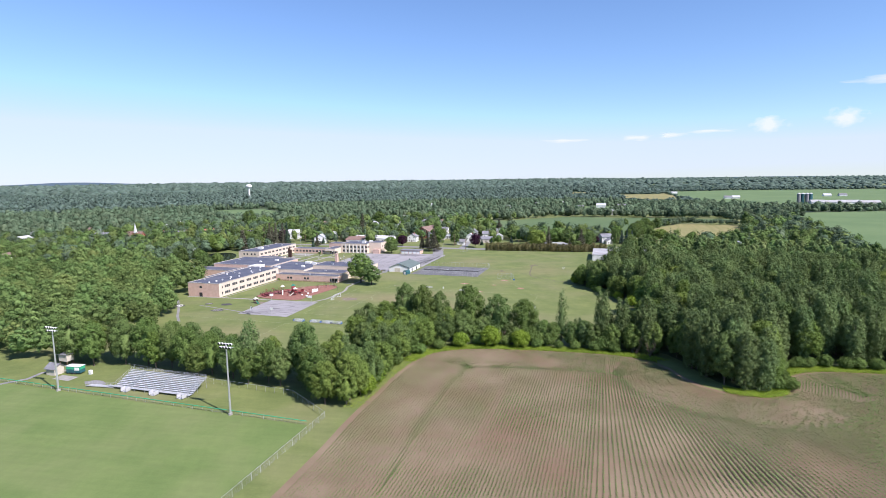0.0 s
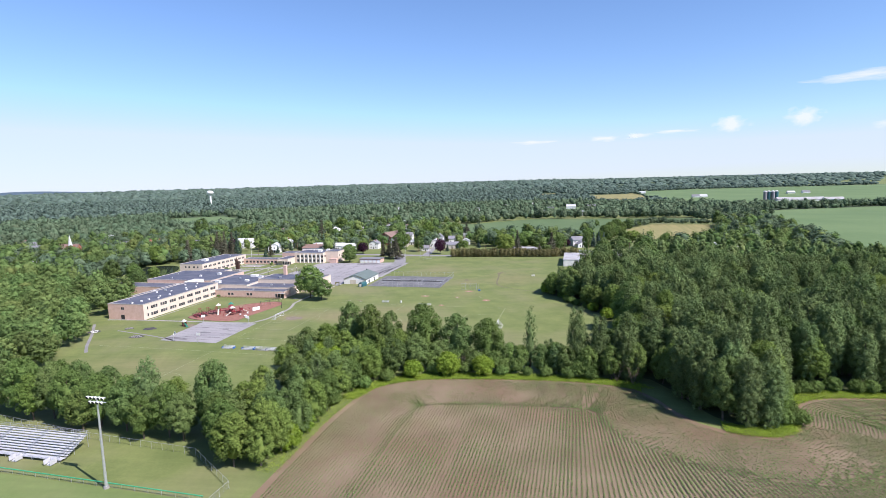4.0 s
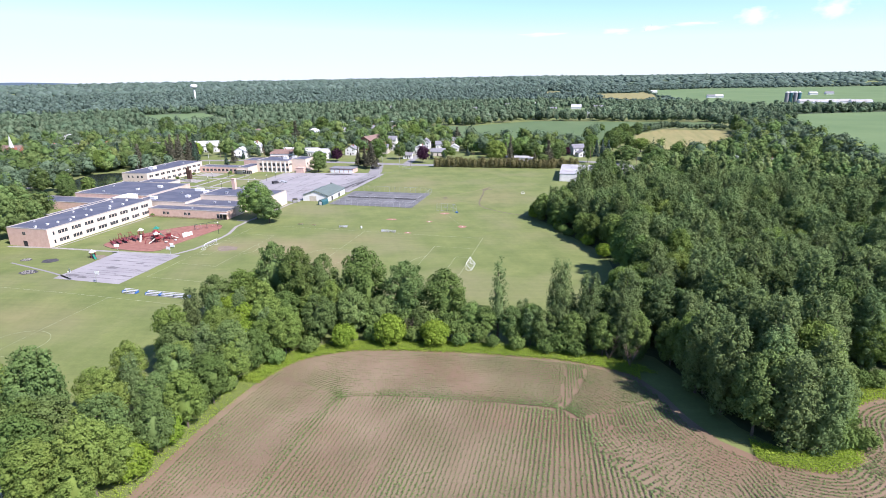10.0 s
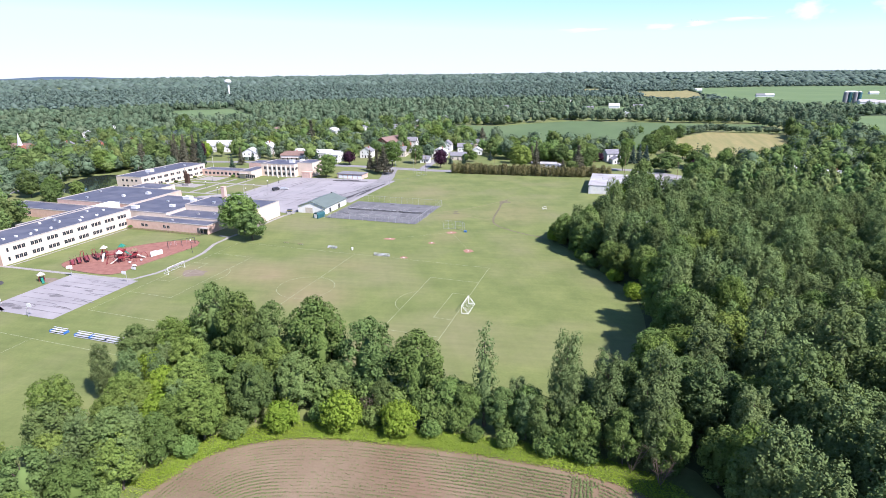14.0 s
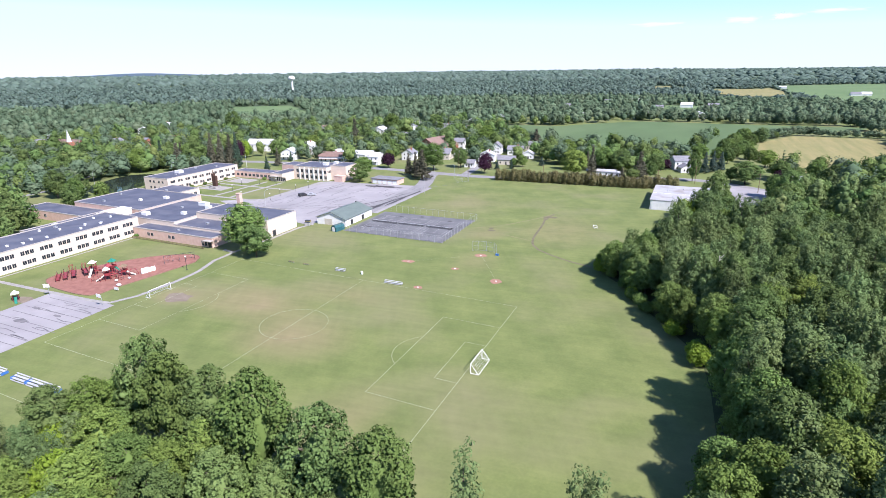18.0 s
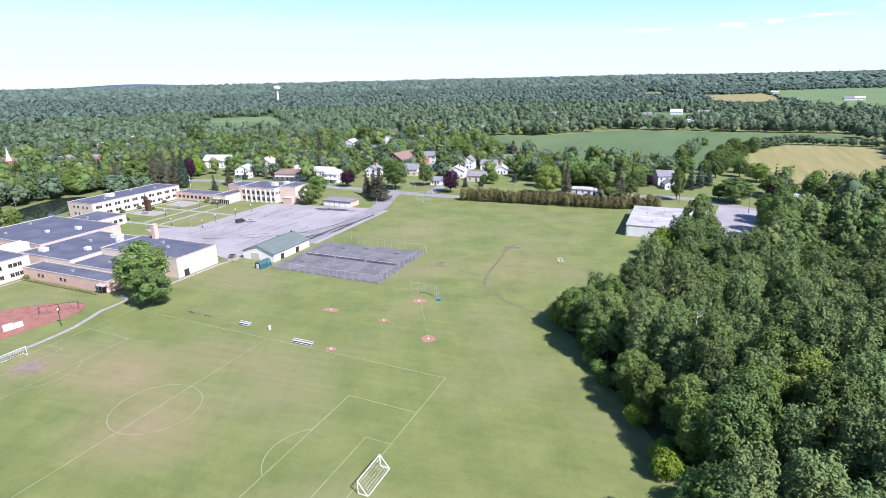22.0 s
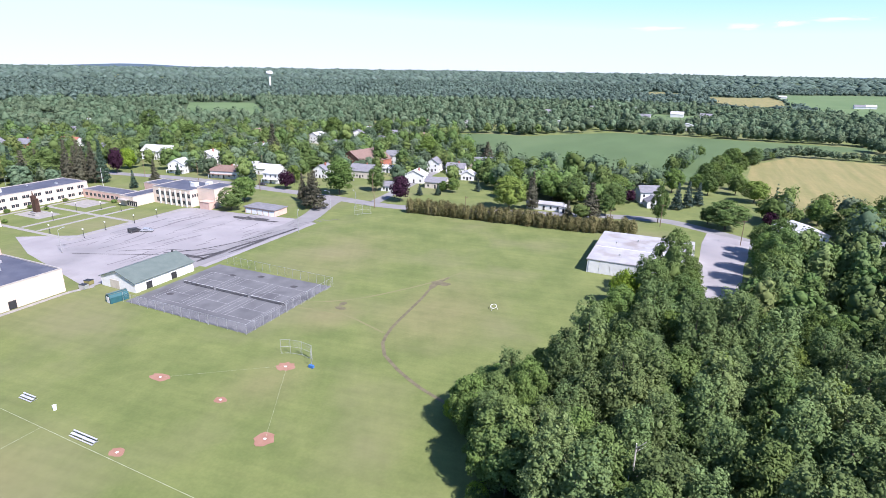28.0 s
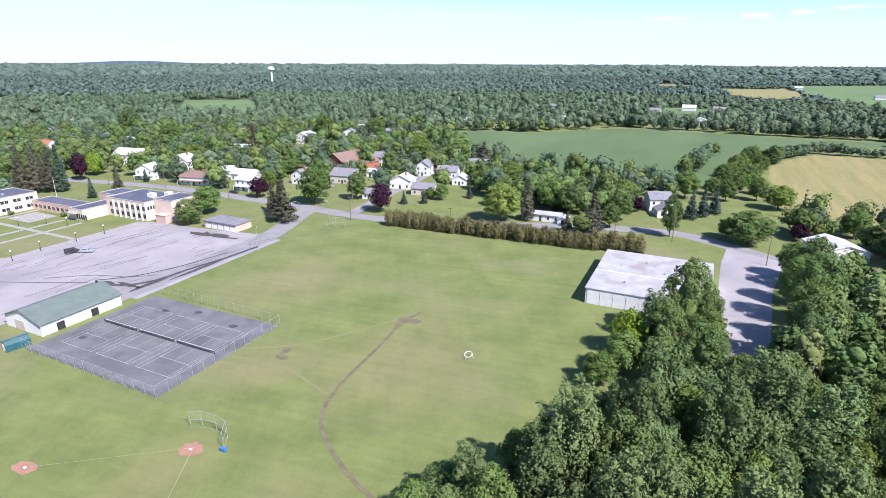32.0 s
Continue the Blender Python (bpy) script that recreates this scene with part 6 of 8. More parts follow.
for x in (-8.3, 2.4, 12.6):
    bm = bmesh.new()
    for j in range(5):
        add_box(bm, x - 0.7, x + 0.7, -6.4 - j * 0.42, -6.0 - j * 0.42, 0.02, 0.84 - j * 0.17)
    part("stair", bm, M["alu"], blc)
    for s in (-0.95, 0.95):
        part("stair_panel", boxes((x + s - 0.03, x + s + 0.03, -8.4, -6.3, 0.3, 1.7)), M["alu"], blc)
part("ramp", prism([(-24, -7.4), (-14.5, -6.2), (-14.5, -4.6), (-23, -5.6)], 0.3, 0.6), M["alu"], blc)
part("ramp_rail", rods(((-24, -7.4, 1.4), (-14.5, -6.2, 1.8), 0.035), ((-23, -5.5, 1.4), (-14.5, -4.6, 1.8), 0.035), ((-24, -7.4, 0), (-24, -7.4, 1.4), 0.04), ((-23, -5.5, 0), (-23, -5.5, 1.4), 0.04), ((-24, -7.4, 1.4), (-23, -5.5, 1.4), 0.035)), M["steel"], blc)


def light_mast(x, y, turn):
    ob = thing("floodlight_mast", "tall grey steel floodlight mast with lamp rows", "floodlight", "floodlight masts", at=(x, y, 0), turn=turn)
    part("mast", rods(((0, 0, 0), (0, 0, 11), 0.32, 0.24, 10), ((0, 0, 11), (0, 0, 20.2), 0.24, 0.16, 10)), M["steel"], ob)
    part("footing", rods(((0, 0, 0), (0, 0, 0.5), 0.6, 0.55, 12)), M["concrete"], ob)
    for r, z in enumerate((19.2, 20.2)):
        part("crossarm", boxes((-2.2, 2.2, -0.1, 0.1, z - 0.08, z + 0.08)), M["steel"], ob)
        for k in range(5 if r else 4):
            xx = -1.9 + k * 0.95 + (0 if r else 0.45)
            lamp = part("floodlight", rods(((xx, -0.15, z + 0.12), (xx, -0.6, z - 0.05), 0.2, 0.36, 10)), M["paint"], ob, "round white floodlight")
            part("lens", rods(((xx, -0.6, z - 0.05), (xx, -0.63, z - 0.06), 0.33, 0.33, 10)), M["glass"], lamp)


light_mast(-62.5, -140.2, 0)
light_mast(-126, -139.3, 0)
rail = thing("field_rail", "low chain-link rail with a green top cover", "fence")
for a, b in (((-225, -136.5), (-126, -138.6)), ((-126, -138.6), (-38.6, -140.4))):
    n = 26
    for k in range(n):
        p = (a[0] + (b[0] - a[0]) * k / n, a[1] + (b[1] - a[1]) * k / n)
        q = (a[0] + (b[0] - a[0]) * (k + 1) / n, a[1] + (b[1] - a[1]) * (k + 1) / n)
        part("post", rods(((*p, 0), (*p, 1.05), 0.035, 0.035, 5)), M["steel"], rail)
        chain_panel((*p, 0), (*q, 0), 0.95, "mesh_panel", rail, 0.45)
    part("top_cover", rods(((*a, 1.1), (*b, 1.1), 0.11, 0.11, 8)), M["green_paint"], rail, "bright green plastic rail cover")
fence("perimeter_fence", "galvanised chain-link fence beside the ploughed field", [(-36, -225), (-36.1, -174), (-36.2, -135.3), (-53, -124), (-86, -121.8), (-122, -117)], 1.8, 3.2)
shed2 = gable("ticket_booth", "small pinkish booth with a grey roof", -143.5, -139.8, -129.5, -126, 2.4, 1.3, "siding_tan", "shingle_grey", "x", "booth")
press = thing("press_box", "small dark-roofed white hut on stilts", "hut", at=(-146, -120, 0))
part("cabin", boxes((-1.8, 1.8, -1.4, 1.4, 1.8, 4.2)), M["siding_tan"], press)
part("roof", boxes((-2.1, 2.1, -1.8, 1.8, 4.2, 4.4)), M["shingle_grey"], press)
for a in (-1.6, 1.6):
    for b in (-1.2, 1.2):
        part("stilt", boxes((a - 0.1, a + 0.1, b - 0.1, b + 0.1, 0, 1.8)), M["wood"], press)
trailer = thing("concession_trailer", "teal and white concession trailer on wheels", "trailer", at=(-135.2, -125.6, 0), turn=8)
part("body", boxes((-2.6, 2.6, -1.15, 1.15, 0.5, 1.7)), M["teal"], trailer)
part("upper_body", boxes((-2.6, 2.6, -1.15, 1.15, 1.7, 2.7)), M["green_paint"], trailer)
part("roof", boxes((-2.7, 2.7, -1.25, 1.25, 2.7, 2.82)), M["paint"], trailer)
part("hatch", boxes((0.6, 2.3, -1.22, -1.15, 1.4, 2.4)), M["paint"], trailer, "white serving hatch")
for q in (-0.5, 0.5):
    part("wheel", rods(((q, -1.2, 0.35), (q, -1.0, 0.35), 0.35, 0.35, 12)), M["dark"], trailer)
sheet("concrete_pad", [(-138, -132), (-131, -132), (-131, -128.2), (-138, -128.2)], 0.03, M["concrete"], "pale concrete pad by the trailer", "ground")
_bx = thing("electric_box", "small white utility box near the fence", "utility box", at=(-129.5, -125, 0))
part("cabinet", boxes((-0.5, 0.5, -0.4, 0.4, 0, 1.4)), M["paint"], _bx)
band("gravel_path", [(-150, -140), (-146, -134), (-147, -128), (-140, -124)], 1.6, 0.028, M["road"], "curved dark gravel path by the stand", "path")
blob("bare_patch", -121, -131, 4.5, 2.0, M["road"], "grey gravel by the stand", 77)

# ---- ploughed field: rows of young plants and the weedy verge ----
def crop_rows():
    r = np.random.default_rng(3)
    edge_pts = np.array(EDGE)
    seg = edge_pts[1:] - edge_pts[:-1]

    def dist(p):
        d = np.full(len(p), 1e9)
        for a, s in zip(edge_pts[:-1], seg):
            t = np.clip(((p - a) @ s) / (s @ s), 0, 1)
            d = np.minimum(d, np.linalg.norm(p - a - t[:, None] * s, axis=1))
        return d

    pts, dirs = [], []
    # straight rows, fanning a little towards the east
    for x0 in np.arange(-27, 175, 0.8):
        ys = np.arange(-62, -214, -0.4)
        tilt = np.clip((x0 - 34) / 45, 0, 1) * 0.44
        p = np.stack([x0 + tilt * (-90 - ys), ys], 1)
        pts.append(p)
        dirs.append(np.tile(np.array([tilt * -1, 1.0]) / math.hypot(tilt, 1), (len(p), 1)))
    p, d = np.concatenate(pts), np.concatenate(dirs)
    keep = np.array([inside(x, y, FIELD) for x, y in p])
    p, d = p[keep], d[keep]
    near = dist(p)
    # headland rows that follow the field's edge
    hp, hd = [], []
    line = np.array(smooth_line([tuple(q) for q in edge_pts[::2]], 0.4))
    tan = np.gradient(line, axis=0)
    tan /= np.linalg.norm(tan, axis=1, keepdims=True) + 1e-9
    nor = np.stack([tan[:, 1], -tan[:, 0]], 1)
    for o in np.arange(2.2, 21, 0.8):
        q = line + nor * o
        ok = np.array([inside(x, y, FIELD) for x, y in q])
        q2, t2 = q[ok], tan[ok]
        far_ok = dist(q2) > o - 0.3
        hp.append(q2[far_ok])
        hd.append(t2[far_ok])
    # the straight rows fill all that the headland rows leave open
    full = {(int(x // 1.0), int(y // 1.0)) for x, y in np.concatenate(hp)}
    inner = np.array([k > 1.5 and (int(x // 1.0), int(y // 1.0)) not in full for (x, y), k in zip(p, near)])
    p, d = p[inner], d[inner]
    p, d = np.concatenate([p] + hp), np.concatenate([d] + hd)
    keep = (p[:, 1] > -214) & (p[:, 0] < 190)
    straight = int(keep[:len(p) - sum(len(q) for q in hp)].sum())
    p, d = p[keep], d[keep]
    # thin and thick stands by patches
    dens = np.array([noise.noise((x / 19, y / 26, 1.0)) + 0.6 * noise.noise((x / 6, y / 8, 4.0)) for x, y in p])
    bare = np.exp(-((p[:, 0] - 4) / 22) ** 2 - ((p[:, 1] + 74) / 5.5) ** 2) + 0.9 * np.exp(-((p[:, 0] - 66) / 9) ** 2 - ((p[:, 1] + 150) / 6) ** 2) + 0.8 * np.exp(-((p[:, 0] - 6.5) / 1.2) ** 2 - ((p[:, 1] + 118) / 26) ** 2)
    thick = np.exp(-((dist(p) - 20.5) / 1.8) ** 2)
    dens = dens + 0.6 * np.clip((p[:, 0] - 15) / 40, -0.25, 1.2) - 0.95 * bare + 0.9 * thick
    keep = r.uniform(-0.7, 0.7, len(p)) < dens + np.where(np.arange(len(p)) < straight, 0.95, 0.8)
    p, d, dens = p[keep], d[keep], dens[keep]
    n = len(p)
    c = np.repeat(p, 5, 0) + np.repeat(d, 5, 0) * r.uniform(-0.25, 0.25, (5 * n, 1)) + r.normal(0, 0.10, (5 * n, 2))
    tall = np.repeat(np.clip(0.10 + 0.10 * dens, 0.05, 0.3), 5) * r.uniform(0.6, 1.3, 5 * n)
    v, f = leaf_cards(np.c_[c, 0.03 + tall], np.tile([0.0, 0, 0.8], (5 * n, 1)), 0.135, r)
    v = c.repeat(4, 0)[:, :2] + (v[:, :2] - c.repeat(4, 0)[:, :2]) * np.repeat(np.clip(0.85 + 0.6 * np.repeat(dens, 5), 0.6, 1.9), 4)[:, None], v[:, 2]
    v = np.c_[v[0], np.maximum(v[1], 0.03)]
    me = array_mesh("crop_rows", v, [f], LEAF["crop"])
    tagged(new("crop_rows", me), "low green rows of young crop on bare soil", "crop", kind="stuff")
    # verge of weeds between the field and the trees
    e = np.array(smooth_line([tuple(q) for q in edge_pts if q[1] > -215], 0.25))
    tan = np.gradient(e, axis=0)
    tan /= np.linalg.norm(tan, axis=1, keepdims=True) + 1e-9
    nor = np.stack([-tan[:, 1], tan[:, 0]], 1)
    reps = 90
    c = np.repeat(e, reps, 0) + np.repeat(nor, reps, 0) * r.uniform(-0.8, 4.4, (len(e) * reps, 1)) + r.normal(0, 0.3, (len(e) * reps, 2))
    ok = (c[:, 1] > -128) & (c[:, 0] < 140) & ~((c[:, 0] > 53) & (c[:, 0] < 70) & (c[:, 1] < -63)) & ~((c[:, 0] < 0) & (c[:, 1] < -86) & (r.uniform(0, 1, len(c)) < 0.8))
    c = c[ok]
    c = np.c_[c, r.uniform(0.1, 1.0, len(c)) ** 1.3 * 0.7]
    v, f = leaf_cards(c, np.tile([0.0, 0, 1.0], (len(c), 1)), 0.12, r)
    tagged(new("weed_verge", array_mesh("weed_verge", v, [f], LEAF["weeds"])), "bright yellow-green weeds along the field edge", "weeds", kind="stuff")
    return n


crop_rows()

# ---- playground ----
def play_tower(x, y, roof_mat, h, label, slide=0.0, deck=1.4, slide_mat="slide"):
    ob = thing("play_tower", label, "play tower", "play towers", at=(x, y, 0), turn=slide)
    for a in (-0.75, 0.75):
        for b in (-0.75, 0.75):
            part("post", rods(((a, b, 0), (a, b, h), 0.07, 0.07, 6)), M["red_plastic"], ob)
    part("deck", boxes((-0.8, 0.8, -0.8, 0.8, deck, deck + 0.1)), M["dark"], ob)
    for s in (-1, 1):
        part("panel", boxes((-0.8, 0.8, s * 0.79 - 0.03, s * 0.79 + 0.03, deck + 0.1, deck + 0.95)), M["red_plastic"], ob, "maroon plastic guard panel")
    part("ladder", rods(*[((-0.8 - 0.1 * j, -0.4, deck * (1 - j / 4)), (-0.8 - 0.1 * j, 0.4, deck * (1 - j / 4)), 0.04, 0.04, 5) for j in range(4)], ((-0.8, -0.4, deck + 0.6), (-1.25, -0.4, 0), 0.05, 0.05, 5), ((-0.8, 0.4, deck + 0.6), (-1.25, 0.4, 0), 0.05, 0.05, 5)), M["red_plastic"], ob)
    bm = bmesh.new()
    bmesh.ops.create_cone(bm, segments=4, radius1=1.55, radius2=0.1, depth=1.0, cap_ends=True)
    bmesh.ops.transform(bm, matrix=Matrix.Translation((0, 0, h + 0.45)) @ Matrix.Rotation(radians(45), 4, "Z"), verts=bm.verts)
    part("roof", bm, M[roof_mat], ob)
    sl = bmesh.new()
    for k in range(5):
        t0, t1 = k / 5, (k + 1) / 5
        z0, z1 = (deck + 0.05) * (1 - t0) ** 1.2 + 0.1, (deck + 0.05) * (1 - t1) ** 1.2 + 0.1
        f = [sl.verts.new(p) for p in ((0.8 + 2.6 * t0, -0.3, z0), (0.8 + 2.6 * t1, -0.3, z1), (0.8 + 2.6 * t1, 0.3, z1), (0.8 + 2.6 * t0, 0.3, z0), (0.8 + 2.6 * t0, -0.36, z0 + 0.22), (0.8 + 2.6 * t1, -0.36, z1 + 0.22), (0.8 + 2.6 * t1, 0.36, z1 + 0.22), (0.8 + 2.6 * t0, 0.36, z0 + 0.22))]
        sl.faces.new((f[0], f[1], f[2], f[3]))
        sl.faces.new((f[0], f[4], f[5], f[1]))
        sl.faces.new((f[3], f[2], f[6], f[7]))
    part("slide", sl, M[slide_mat], ob, "cream plastic slide")
    return ob


play_tower(-139.5, 5.5, "slide", 4.3, "play tower with a cream roof and a tall cream slide", -60, 2.2)
play_tower(-135.2, 9.5, "green_plastic", 4.2, "maroon play tower with a green roof and green slide", 20, 1.9, "green_plastic")
play_tower(-130.6, 4.0, "slide", 3.6, "maroon play tower with a pale roof and slide", -120, 1.5)
play_tower(-133.2, 6.6, "red_plastic", 3.7, "play tower with a maroon roof", 160, 1.6, "green_plastic")
play_tower(-129.0, 9.0, "wood", 3.3, "low play tower with a brown roof", 30, 1.3)
# zigzag access ramp with railings
for k, (x0, y0, x1, y1) in enumerate([(-150, 0.5, -144.5, -3.6), (-149, 2.2, -143.4, -1.8), (-147.6, 4.0, -142, 0.2), (-145, 5.6, -140.2, 3.4)]):
    rp = thing("play_ramp", "maroon access ramp with barred railings", "play ramp", "play ramps")
    z = 0.35 + 0.3 * k
    dx, dy = x1 - x0, y1 - y0
    ln = math.hypot(dx, dy)
    ox, oy = -dy / ln * 0.6, dx / ln * 0.6
    bm = bmesh.new()
    low = [bm.verts.new((x0 + a * ox + b * dx, y0 + a * oy + b * dy, zz)) for zz in (z, z + 0.12) for a, b in ((-1, 0), (1, 0), (1, 1), (-1, 1))]
    for f in ((0, 1, 2, 3), (4, 5, 6, 7), (0, 1, 5, 4), (1, 2, 6, 5), (2, 3, 7, 6), (3, 0, 4, 7)):
        bm.faces.new([low[q] for q in f])
    bmesh.ops.recalc_face_normals(bm, faces=bm.faces)
    part("walkway", bm, M["red_plastic"], rp)
    for s in (-1, 1):
        ax, ay = x0 + s * ox, y0 + s * oy
        part("handrail", rods(((ax, ay, z + 1.0), (ax + dx, ay + dy, z + 1.0), 0.05, 0.05, 5), ((ax, ay, z + 0.35), (ax + dx, ay + dy, z + 0.35), 0.03, 0.03, 5)), M["red_plastic"], rp)
        for t in range(13):
            part("baluster", rods(((ax + dx * t / 12, ay + dy * t / 12, z), (ax + dx * t / 12, ay + dy * t / 12, z + 1.0), 0.025, 0.025, 4)), M["red_plastic"], rp)
        for t in (0, 0.5, 1):
            part("post", rods(((ax + dx * t, ay + dy * t, 0), (ax + dx * t, ay + dy * t, z + 1.15), 0.06, 0.06, 6)), M["dark"], rp)
for k, (x, y) in enumerate([(-149, 4), (-146.5, 6.8), (-143.2, 8.4)]):
    hb = thing("overhead_bars", "tall maroon overhead climbing bars", "climber", "overhead bars", at=(x, y, 0), turn=-36)
    for a in (-1.0, 1.0):
        for b in (-0.5, 0.5):
            part("post", rods(((a, b, 0), (a, b, 2.7), 0.06, 0.06, 6)), M["red_plastic"], hb)
    for b in (-0.5, 0.5):
        part("beam", rods(((-1, b, 2.6), (1, b, 2.6), 0.05, 0.05, 5)), M["red_plastic"], hb)
    for a in (-0.6, -0.2, 0.2, 0.6):
        part("rung", rods(((a, -0.5, 2.6), (a, 0.5, 2.6), 0.03, 0.03, 5)), M["red_plastic"], hb)
for k, (x0, y0, x1, y1) in enumerate([(-139.5, 5.5, -135.2, 9.5), (-135.2, 9.5, -130.6, 4.0), (-130.6, 4.0, -129.0, 9.0)]):
    br = thing("play_bridge", "red climbing bridge with rails", "play equipment", "play bridges")
    part("walk", rods(((x0, y0, 1.4), (x1, y1, 1.4), 0.28, 0.28, 4)), M["red_plastic"], br)
    part("rail", rods(((x0 - 0.4, y0 + 0.4, 2.2), (x1 - 0.4, y1 + 0.4, 2.2), 0.06)), M["red_plastic"], br)
    part("rail", rods(((x0 + 0.4, y0 - 0.4, 2.2), (x1 + 0.4, y1 - 0.4, 2.2), 0.06)), M["red_plastic"], br)
    for t in (0, 0.5, 1):
        part("leg", rods(((x0 + (x1 - x0) * t, y0 + (y1 - y0) * t, 0), (x0 + (x1 - x0) * t, y0 + (y1 - y0) * t, 2.4), 0.07, 0.07, 6)), M["dark"], br)
for k, (x, y) in enumerate([(-127.2, 5.8), (-132.4, 1.4), (-126.4, 10.4)]):
    arch = thing("climber", "dark red arched metal climber", "climber", "climbers", at=(x, y, 0), turn=30 * k)
    pts = [(1.4 * math.cos(a), 0, 2.4 * math.sin(a)) for a in [math.pi * j / 8 for j in range(9)]]
    for s in (-0.5, 0.5):
        part("arch", rods(*[((p[0], s, p[2]), (q[0], s, q[2]), 0.06, 0.06, 5) for p, q in zip(pts, pts[1:])]), M["red_plastic"], arch)
    for p in pts[1:-1]:
        part("rung", rods(((p[0], -0.5, p[2]), (p[0], 0.5, p[2]), 0.04, 0.04, 5)), M["dark"], arch)
swing = thing("swing_set", "long dark metal swing frame", "swing set", at=(-124, 27, 0), turn=52)
part("beam", rods(((-5, 0, 2.6), (5, 0, 2.6), 0.07)), M["dark"], swing)
for x in (-5, 0, 5):
    for s in (-1, 1):
        part("leg", rods(((x, 0, 2.6), (x, s * 1.3, 0), 0.06, 0.06, 6)), M["dark"], swing)
for x in (-3.8, -2.2, 2.2, 3.8):
    part("chain", rods(((x - 0.25, 0, 2.6), (x - 0.25, 0, 0.6), 0.02, 0.02, 4), ((x + 0.25, 0, 2.6), (x + 0.25, 0, 0.6), 0.02, 0.02, 4)), M["steel"], swing)
    part("seat", boxes((x - 0.28, x + 0.28, -0.12, 0.12, 0.55, 0.6)), M["dark"], swing)
wallp = thing("climbing_wall", "small white climbing wall panel", "climbing wall", at=(-124.1, 14.2, 0), turn=78)
part("panel", boxes((-2.4, 0, -0.12, 0.12, 0.1, 2.0)), M["paint"], wallp)
part("panel", boxes((0.02, 2.4, -0.12, 0.12, 0.1, 1.7)), M["paint"], wallp)
for x, y, r in [(-122, 1.6, 0.9), (-126.5, 4.0, 0.6), (-124.5, 7.2, 0.5)]:
    st = thing("spring_seat", "low white moulded play seat", "play equipment", "spring seats", at=(x, y, 0))
    bm = bmesh.new()
    bmesh.ops.create_uvsphere(bm, u_segments=12, v_segments=8, radius=1)
    bmesh.ops.transform(bm, matrix=Matrix.Translation((0, 0, 0.45)) @ Matrix.Diagonal((r, r * 0.7, 0.35, 1)), verts=bm.verts)
    part("seat", bm, M["paint"], st)
    part("stem", rods(((0, 0, 0), (0, 0, 0.3), 0.12)), M["dark"], st)
for x, y, t in [(-127.6, -41, 60), (-116, -41.2, 90), (-135, -12, -60), (-112, -11, -90)]:
    hp = thing("basketball_hoop", "white basketball backboard on a grey post", "basketball hoop", "basketball hoops", at=(x, y, 0), turn=t)
    part("post", rods(((0, 0, 0), (0, 0, 3.1), 0.07, 0.07, 8), ((0, 0, 3.1), (0.7, 0, 3.3), 0.06, 0.06, 6)), M["steel"], hp)
    part("backboard", boxes((0.7, 0.76, -0.9, 0.9, 2.85, 3.95)), M["paint"], hp)
    part("rim", rods(*[((1.0 + 0.23 * math.cos(a), 0.23 * math.sin(a), 3.05), (1.0 + 0.23 * math.cos(a + 0.63), 0.23 * math.sin(a + 0.63), 3.05), 0.015, 0.015, 4) for a in [k * 0.628 for k in range(10)]]), M["red_plastic"], hp)
ps = play_tower(-140.3, -18.6, "slide", 2.3, "small play slide with a green chute", -30, 1.2, "green_plastic")
blob("bare_patch", -138.5, -17.5, 4.0, 2.4, M["worn_earth"], "worn bare earth under a small slide", 79)
for k, (x, y) in enumerate([(-119, -1.5)]):
    bd = thing("sign_board", "low white board at the playground edge", "board", "play boards", at=(x, y, 0), turn=20 * k)
    part("board", boxes((-1.0, 1.0, -0.05, 0.05, 0.3, 1.2)), M["paint"], bd)
    for s in (-0.8, 0.8):
        part("post", boxes((s - 0.05, s + 0.05, -0.04, 0.04, 0, 1.2)), M["wood"], bd)
edge_pts = smooth_line([(-150, -4), (-142, -7.5), (-123, -7.5), (-121, 2), (-117.5, 28), (-120, 32.5), (-126, 34), (-137, 27), (-146, 14), (-151, 2), (-150, -4)], 3)
border = thing("playground_border", "low dark timber edging round the mulch", "edging")
for p, q in zip(edge_pts, edge_pts[1:]):
    d = (Vector(q) - Vector(p)).normalized() * 0.05
    n = Vector((-d.y, d.x)).normalized() * 0.09
    part("timber", prism([(p[0] - n.x, p[1] - n.y), (q[0] - n.x, q[1] - n.y), (q[0] + n.x, q[1] + n.y), (p[0] + n.x, p[1] + n.y)], 0, 0.2), M["wood"], border)
# planter rail along the front wing
pr = thing("wall_rail", "low dark wooden railing along the school wing", "railing")
for k in range(20):
    part("post", boxes((-166.5 + k * 2.1, -166.4 + k * 2.1, 40.6, 40.7, 0, 1.0)), M["wood"], pr)
for z in (0.35, 0.65, 0.95):
    part("rail", boxes((-166.5, -126.5, 40.55, 40.62, z - 0.06, z + 0.06)), M["wood"], pr)
# storage building doors
_sb = bpy.data.objects["storage_building"]
for k in range(2):
    part("side_door", boxes((7.5, 7.56, -7 + k * 9, -5 + k * 9, 0.05, 2.2)), M["dark"], _sb, "dark steel door")
part("vehicle_door", boxes((-3.5, 0.5, -10.82, -10.75, 0.05, 2.7)), M["siding_tan"], _sb, "wide pale roll-up door")
part("vent", rods(((0, 9.5, 5.7), (0, 9.5, 6.5), 0.3, 0.3, 8)), M["dark"], _sb)
